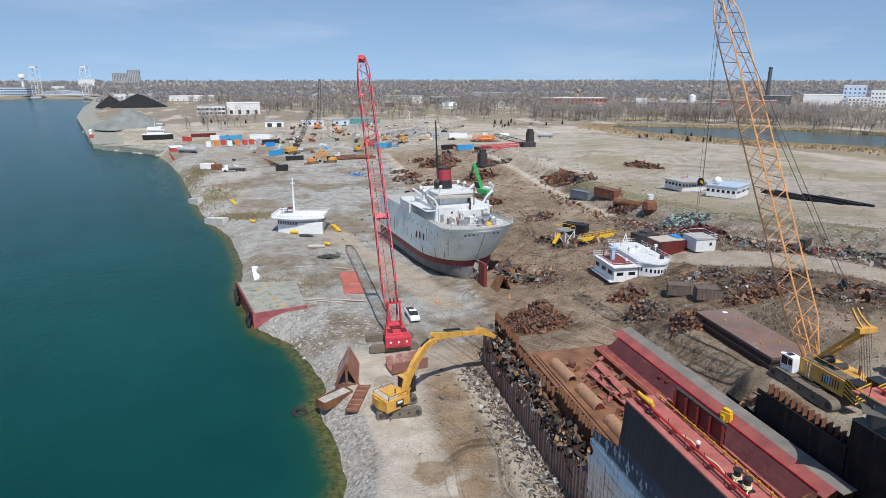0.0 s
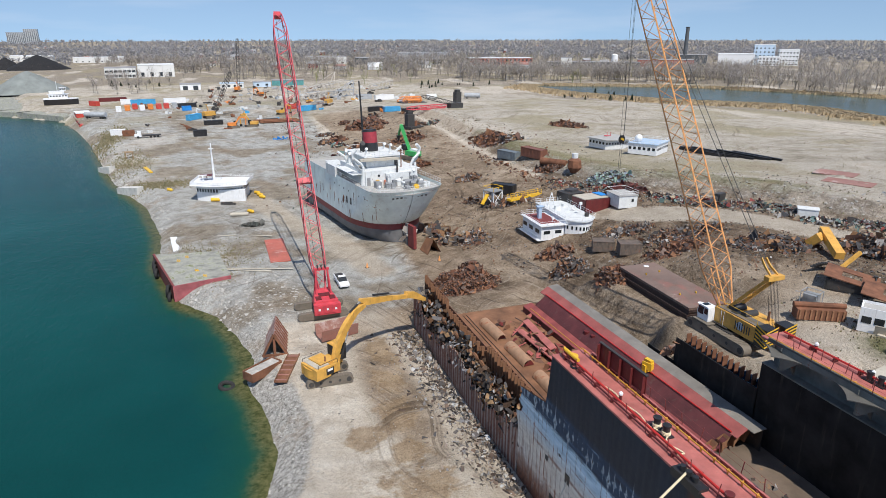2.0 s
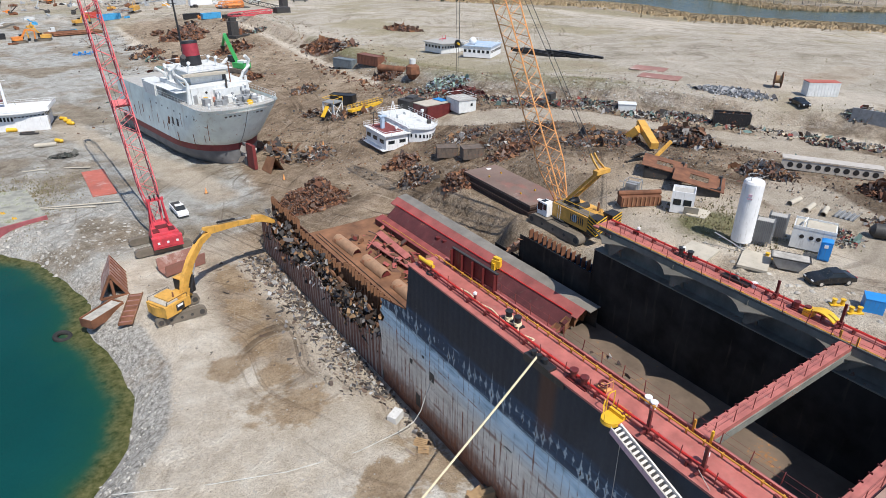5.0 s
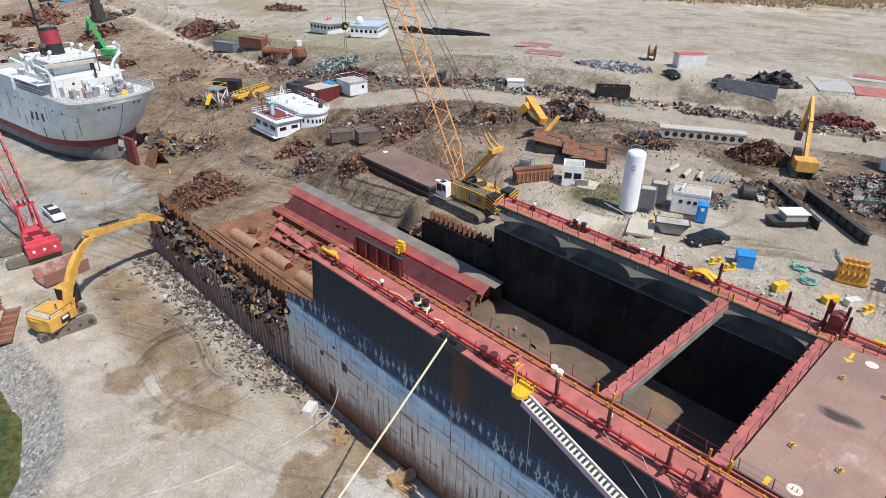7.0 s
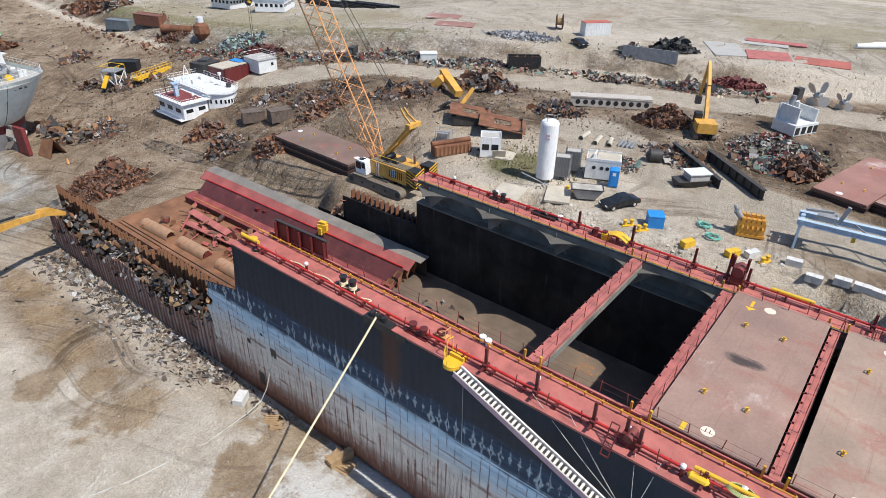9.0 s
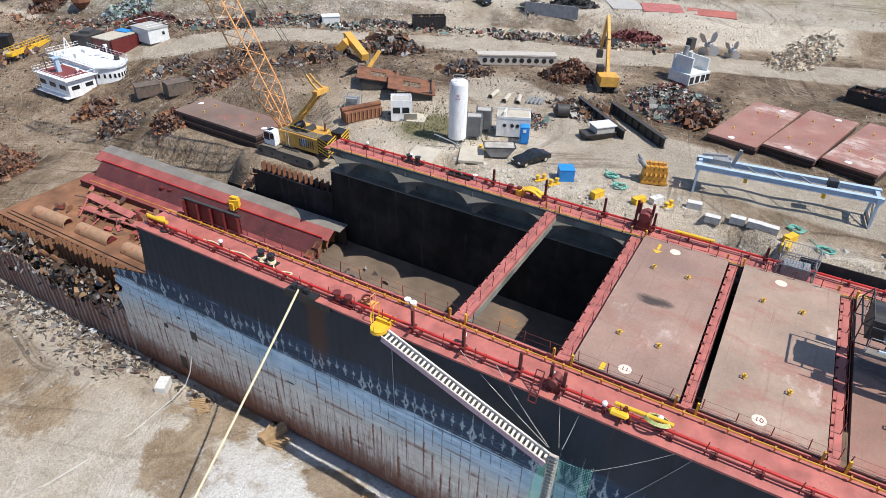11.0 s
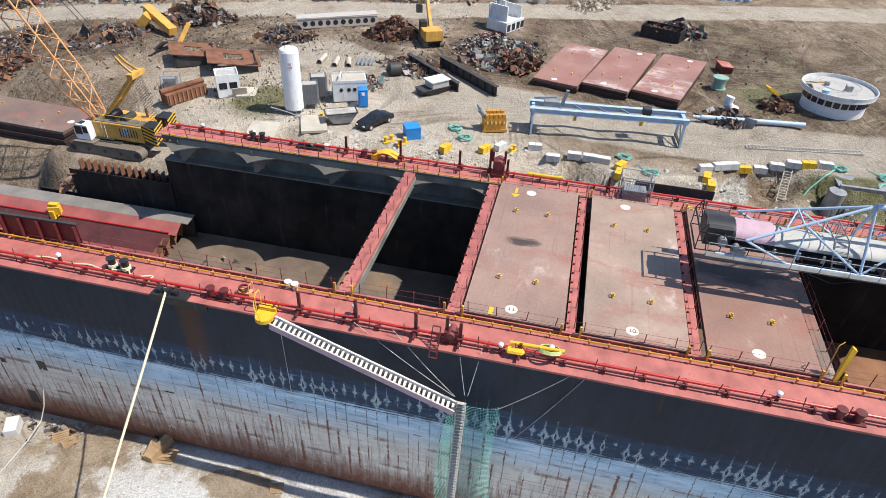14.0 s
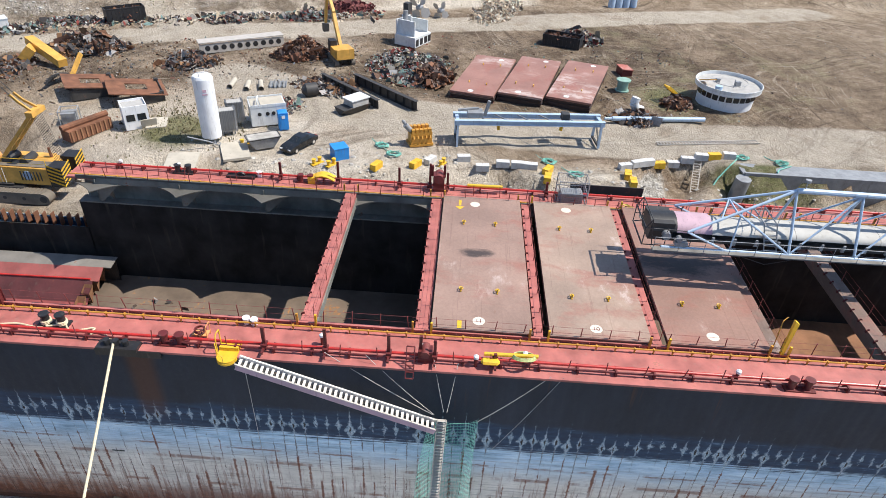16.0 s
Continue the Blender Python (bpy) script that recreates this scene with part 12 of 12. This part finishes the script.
# house types, spread through the far trees
HOUSE = []
for w, d, h, gb, wm, rmt, lab in ((11, 9, 5.5, 3, m_palewall, m_roofgrey, "white gabled house with grey roof"), (13, 9, 4, 2.6, m_white2, m_coverold, "pale house with brown roof"), (10, 8, 6, 3, m_brick, m_roofgrey, "red-brick house with grey roof")):
    HOUSE.append((w, d, h, gb, wm, rmt, lab))
r = random.Random(77)
first = {}
made = 0
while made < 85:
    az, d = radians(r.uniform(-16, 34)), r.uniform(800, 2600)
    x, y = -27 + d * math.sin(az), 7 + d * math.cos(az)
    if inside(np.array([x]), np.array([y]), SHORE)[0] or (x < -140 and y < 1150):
        continue
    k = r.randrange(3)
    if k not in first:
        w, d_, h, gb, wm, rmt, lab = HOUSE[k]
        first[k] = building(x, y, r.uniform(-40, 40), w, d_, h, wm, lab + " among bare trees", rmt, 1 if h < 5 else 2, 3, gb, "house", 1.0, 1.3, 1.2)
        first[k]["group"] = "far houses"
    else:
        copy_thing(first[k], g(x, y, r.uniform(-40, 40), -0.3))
    made += 1


# ---- trees and reeds ----
def bare_tree(b, t, x, y, z, h, r_, blades, wide):
    """A leafless tree: forked trunk and many fine twigs spread upward, uneven in outline."""
    t.rod((x, y, z - 0.5), (x + r_.uniform(-0.4, 0.4), y, z + h * 0.45), h * 0.012 * wide, 5, h * 0.007 * wide, caps=False)
    forks = []
    for i in range(5):
        a = r_.uniform(0, 6.283)
        q = (x + math.cos(a) * h * r_.uniform(0.1, 0.28), y + math.sin(a) * h * r_.uniform(0.1, 0.28), z + h * r_.uniform(0.5, 0.85))
        t.rod((x, y, z + h * r_.uniform(0.2, 0.42)), q, h * 0.006 * wide, 3, h * 0.003, caps=False)
        forks.append(q)
    for i in range(blades):
        fx, fy, fz = r_.choice(forks)
        a, e = r_.uniform(0, 6.283), r_.uniform(-0.2, 1.3)
        l = h * r_.uniform(0.1, 0.3)
        if wide > 2.5:
            # far crowns: short clumps of twigs
            c_ = Vector((fx + r_.gauss(0, 0.1) * h, fy + r_.gauss(0, 0.1) * h, fz + r_.gauss(-0.12, 0.13) * h))
            u, w = Vector((r_.gauss(0, 1), r_.gauss(0, 1), r_.gauss(0, 0.7))).normalized(), Vector((r_.gauss(0, 1), r_.gauss(0, 1), r_.gauss(0, 1))).normalized()
            b.add([c_ - u * h * 0.13, c_ + w * h * 0.09, c_ + u * h * 0.15, c_ - w * h * 0.08], [(0, 1, 2, 3)])
            continue
        dx, dy, dz = math.cos(a) * math.cos(e) * l, math.sin(a) * math.cos(e) * l, math.sin(e) * l
        s = h * 0.007 * wide * r_.uniform(0.6, 1.6)
        ox, oy, oz = fx + r_.gauss(0, 0.07) * h, fy + r_.gauss(0, 0.07) * h, fz + r_.gauss(-0.05, 0.1) * h
        b.add([(ox - s * math.sin(a), oy + s * math.cos(a), oz), (ox + s * math.sin(a), oy - s * math.cos(a), oz), (ox + dx, oy + dy, oz + dz)], [(0, 1, 2)])


def wood(n, place, hs, label, seed, blades, wide=1.0, mat=None):
    r_ = random.Random(seed)
    b, t = Build(), Build()
    for i in range(n):
        p = place(r_)
        if p:
            bare_tree(b, t, p[0], p[1], lay(*p), r_.uniform(*hs), r_, blades, wide)
    b.v += t.v
    k = len(b.v) - len(t.v)
    b.f += [tuple(i + k for i in f) for f in t.f]
    single("bare_woods", b, mat or m_twig, label, "trees", kind="stuff")


BUILT = [(-90, 738, 60), (362, 868, 62), (280, 905, 45), (205, 960, 48), (140, 1010, 44), (452, 765, 62), (540, 730, 40), (640, 765, 40), (700, 725, 60), (760, 690, 60), (-229, 945, 80), (-292, 960, 55), (330, 1120, 55), (-604, 1560, 50), (-300, 1250, 40), (-190, 1160, 45), (800, 665, 40)]


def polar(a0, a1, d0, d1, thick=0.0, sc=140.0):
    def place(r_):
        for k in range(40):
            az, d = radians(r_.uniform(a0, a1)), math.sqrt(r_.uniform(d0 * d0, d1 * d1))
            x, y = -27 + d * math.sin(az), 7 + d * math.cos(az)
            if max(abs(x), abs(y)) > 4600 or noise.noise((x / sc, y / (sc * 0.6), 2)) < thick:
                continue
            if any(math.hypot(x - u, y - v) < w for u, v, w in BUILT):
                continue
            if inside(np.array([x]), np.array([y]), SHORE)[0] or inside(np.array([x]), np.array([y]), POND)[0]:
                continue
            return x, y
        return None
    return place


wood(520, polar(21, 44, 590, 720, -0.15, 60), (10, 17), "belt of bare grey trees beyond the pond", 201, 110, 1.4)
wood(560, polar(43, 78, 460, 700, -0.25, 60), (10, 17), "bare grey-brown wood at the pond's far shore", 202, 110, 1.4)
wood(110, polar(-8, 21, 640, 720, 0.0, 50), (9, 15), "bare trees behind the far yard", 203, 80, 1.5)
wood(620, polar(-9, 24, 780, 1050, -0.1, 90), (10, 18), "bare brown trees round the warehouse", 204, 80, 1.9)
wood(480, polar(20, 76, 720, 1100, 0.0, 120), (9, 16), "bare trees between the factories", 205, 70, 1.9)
wood(3000, polar(-19, 80, 1050, 1900, -0.2, 220), (9, 16), "bare wooded belts in the distance", 206, 34, 3.2, m_hazedwood)
wood(3200, polar(-26, 84, 1700, 3200, -0.3, 300), (10, 17), "far bare woods towards the horizon", 207, 26, 5.5, m_hazedwood)
wood(2200, polar(-30, 88, 2900, 4700, -0.5, 400), (12, 20), "horizon woods with haze put into their twig colours", 208, 24, 9.0, m_hazedwood)
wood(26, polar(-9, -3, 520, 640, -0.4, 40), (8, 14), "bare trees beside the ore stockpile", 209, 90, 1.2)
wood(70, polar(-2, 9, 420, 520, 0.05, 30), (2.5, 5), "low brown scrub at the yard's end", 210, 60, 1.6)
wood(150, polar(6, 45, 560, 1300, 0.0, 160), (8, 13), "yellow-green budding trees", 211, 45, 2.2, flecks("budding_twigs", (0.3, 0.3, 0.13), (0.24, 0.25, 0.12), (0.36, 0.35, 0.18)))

# evergreen shrubs
JUN = [(-104, 600), (-98, 604), (-93, 612), (-78, 628), (-85, 585), (-68, 592)]
r = random.Random(31)
JUN += [(130 + 70 * r.random(), 500 + 44 * r.random()) for i in range(14)] + [(185 + 40 * r.random(), 330 + 60 * r.random()) for i in range(9)]
proto = None
for x, y in JUN:
    s = r.uniform(0.35, 0.75)
    if proto is None:
        proto = thing("juniper", g(x, y), "dark green conical juniper on dry ground", "tree", "junipers")
        part("trunk", Build().rod((0, 0, -0.3), (0, 0, 2.2), 0.18, 6, 0.08), m_bark, proto)
        b = Build()
        for i in range(320):
            k = r.random() ** 0.8
            a = r.uniform(0, 6.283)
            q = (1 - k) * 1.7 * r.uniform(0.5, 1.1) + 0.1
            px_, py_, pz = q * math.cos(a), q * math.sin(a), 0.3 + 5.0 * k
            l = 0.7 * r.uniform(0.6, 1.3)
            b.add([(px_ - 0.25 * math.sin(a), py_ + 0.25 * math.cos(a), pz), (px_ + 0.25 * math.sin(a), py_ - 0.25 * math.cos(a), pz), (px_ + l * 0.5 * math.cos(a), py_ + l * 0.5 * math.sin(a), pz + l)], [(0, 1, 2)])
        part("crown", b, m_juniper, proto)
    else:
        copy_thing(proto, g(x, y, r.uniform(0, 360)) @ Matrix.Scale(s, 4))

# tan reeds round the pond
b = Build()
r = random.Random(41)
ring_ = POND + POND[:1]
for (ax_, ay), (bx, by) in zip(ring_, ring_[1:]):
    d = math.hypot(bx - ax_, by - ay)
    for i in range(int(d * 75)):
        k, o = r.random(), abs(r.gauss(0, 1)) * 8
        x, y = ax_ + (bx - ax_) * k - o * (by - ay) / d * -1, ay + (by - ay) * k + o * (bx - ax_) / d * -1
        z = lay(x, y)
        a = r.uniform(0, 3.1)
        s, w = r.uniform(0.6, 1.5), r.uniform(0.4, 1.2)
        b.add([(x - w * math.cos(a), y - w * math.sin(a), z - 0.1), (x + w * math.cos(a), y + w * math.sin(a), z - 0.1), (x + w * 0.5 * math.cos(a), y + w * 0.5 * math.sin(a), z + s), (x - w * 0.6 * math.cos(a), y - w * 0.6 * math.sin(a), z + s * 0.9)], [(0, 1, 2, 3)])
single("reeds", b, m_tanreed, "dry tan reeds round the pond", "reeds", kind="stuff")

# grey lattice conveyor booms lying on the far yard
for i, (x, y, rz, l, w) in enumerate(((52, 476, -33, 76, 6.0), (98, 506, -40, 40, 4.0), (40, 440, -60, 26, 3.4))):
    lb_ = thing("lattice_boom", pose(x, y, lay(x, y), 0, 0, rz), "pale grey lattice conveyor boom lying on the yard", "boom", "lattice booms")
    part("truss", lattice((0, -l / 2, w * 0.6), (0, l / 2, w * 0.6 + 1.5), w, 12, (1, 0, 0), 0.5, 0.24), m_alu, lb_)
    for k in (-0.35, 0.35):
        part("support", Build().box(0, l * k, w * 0.1, w * 0.8, 1.0, w * 0.35), m_darksteel, lb_)
    if i == 0:
        part("king_frame", Build().rod((-1.6, 6, w), (0, 12, w + 9), 0.25, 5).rod((1.6, 6, w), (0, 12, w + 9), 0.25, 5).rod((0, 12, w + 9), (0, -l / 2 + 4, w), 0.14, 4).rod((0, 12, w + 9), (0, l / 2 - 2, w + 1), 0.14, 4), m_alu, lb_)
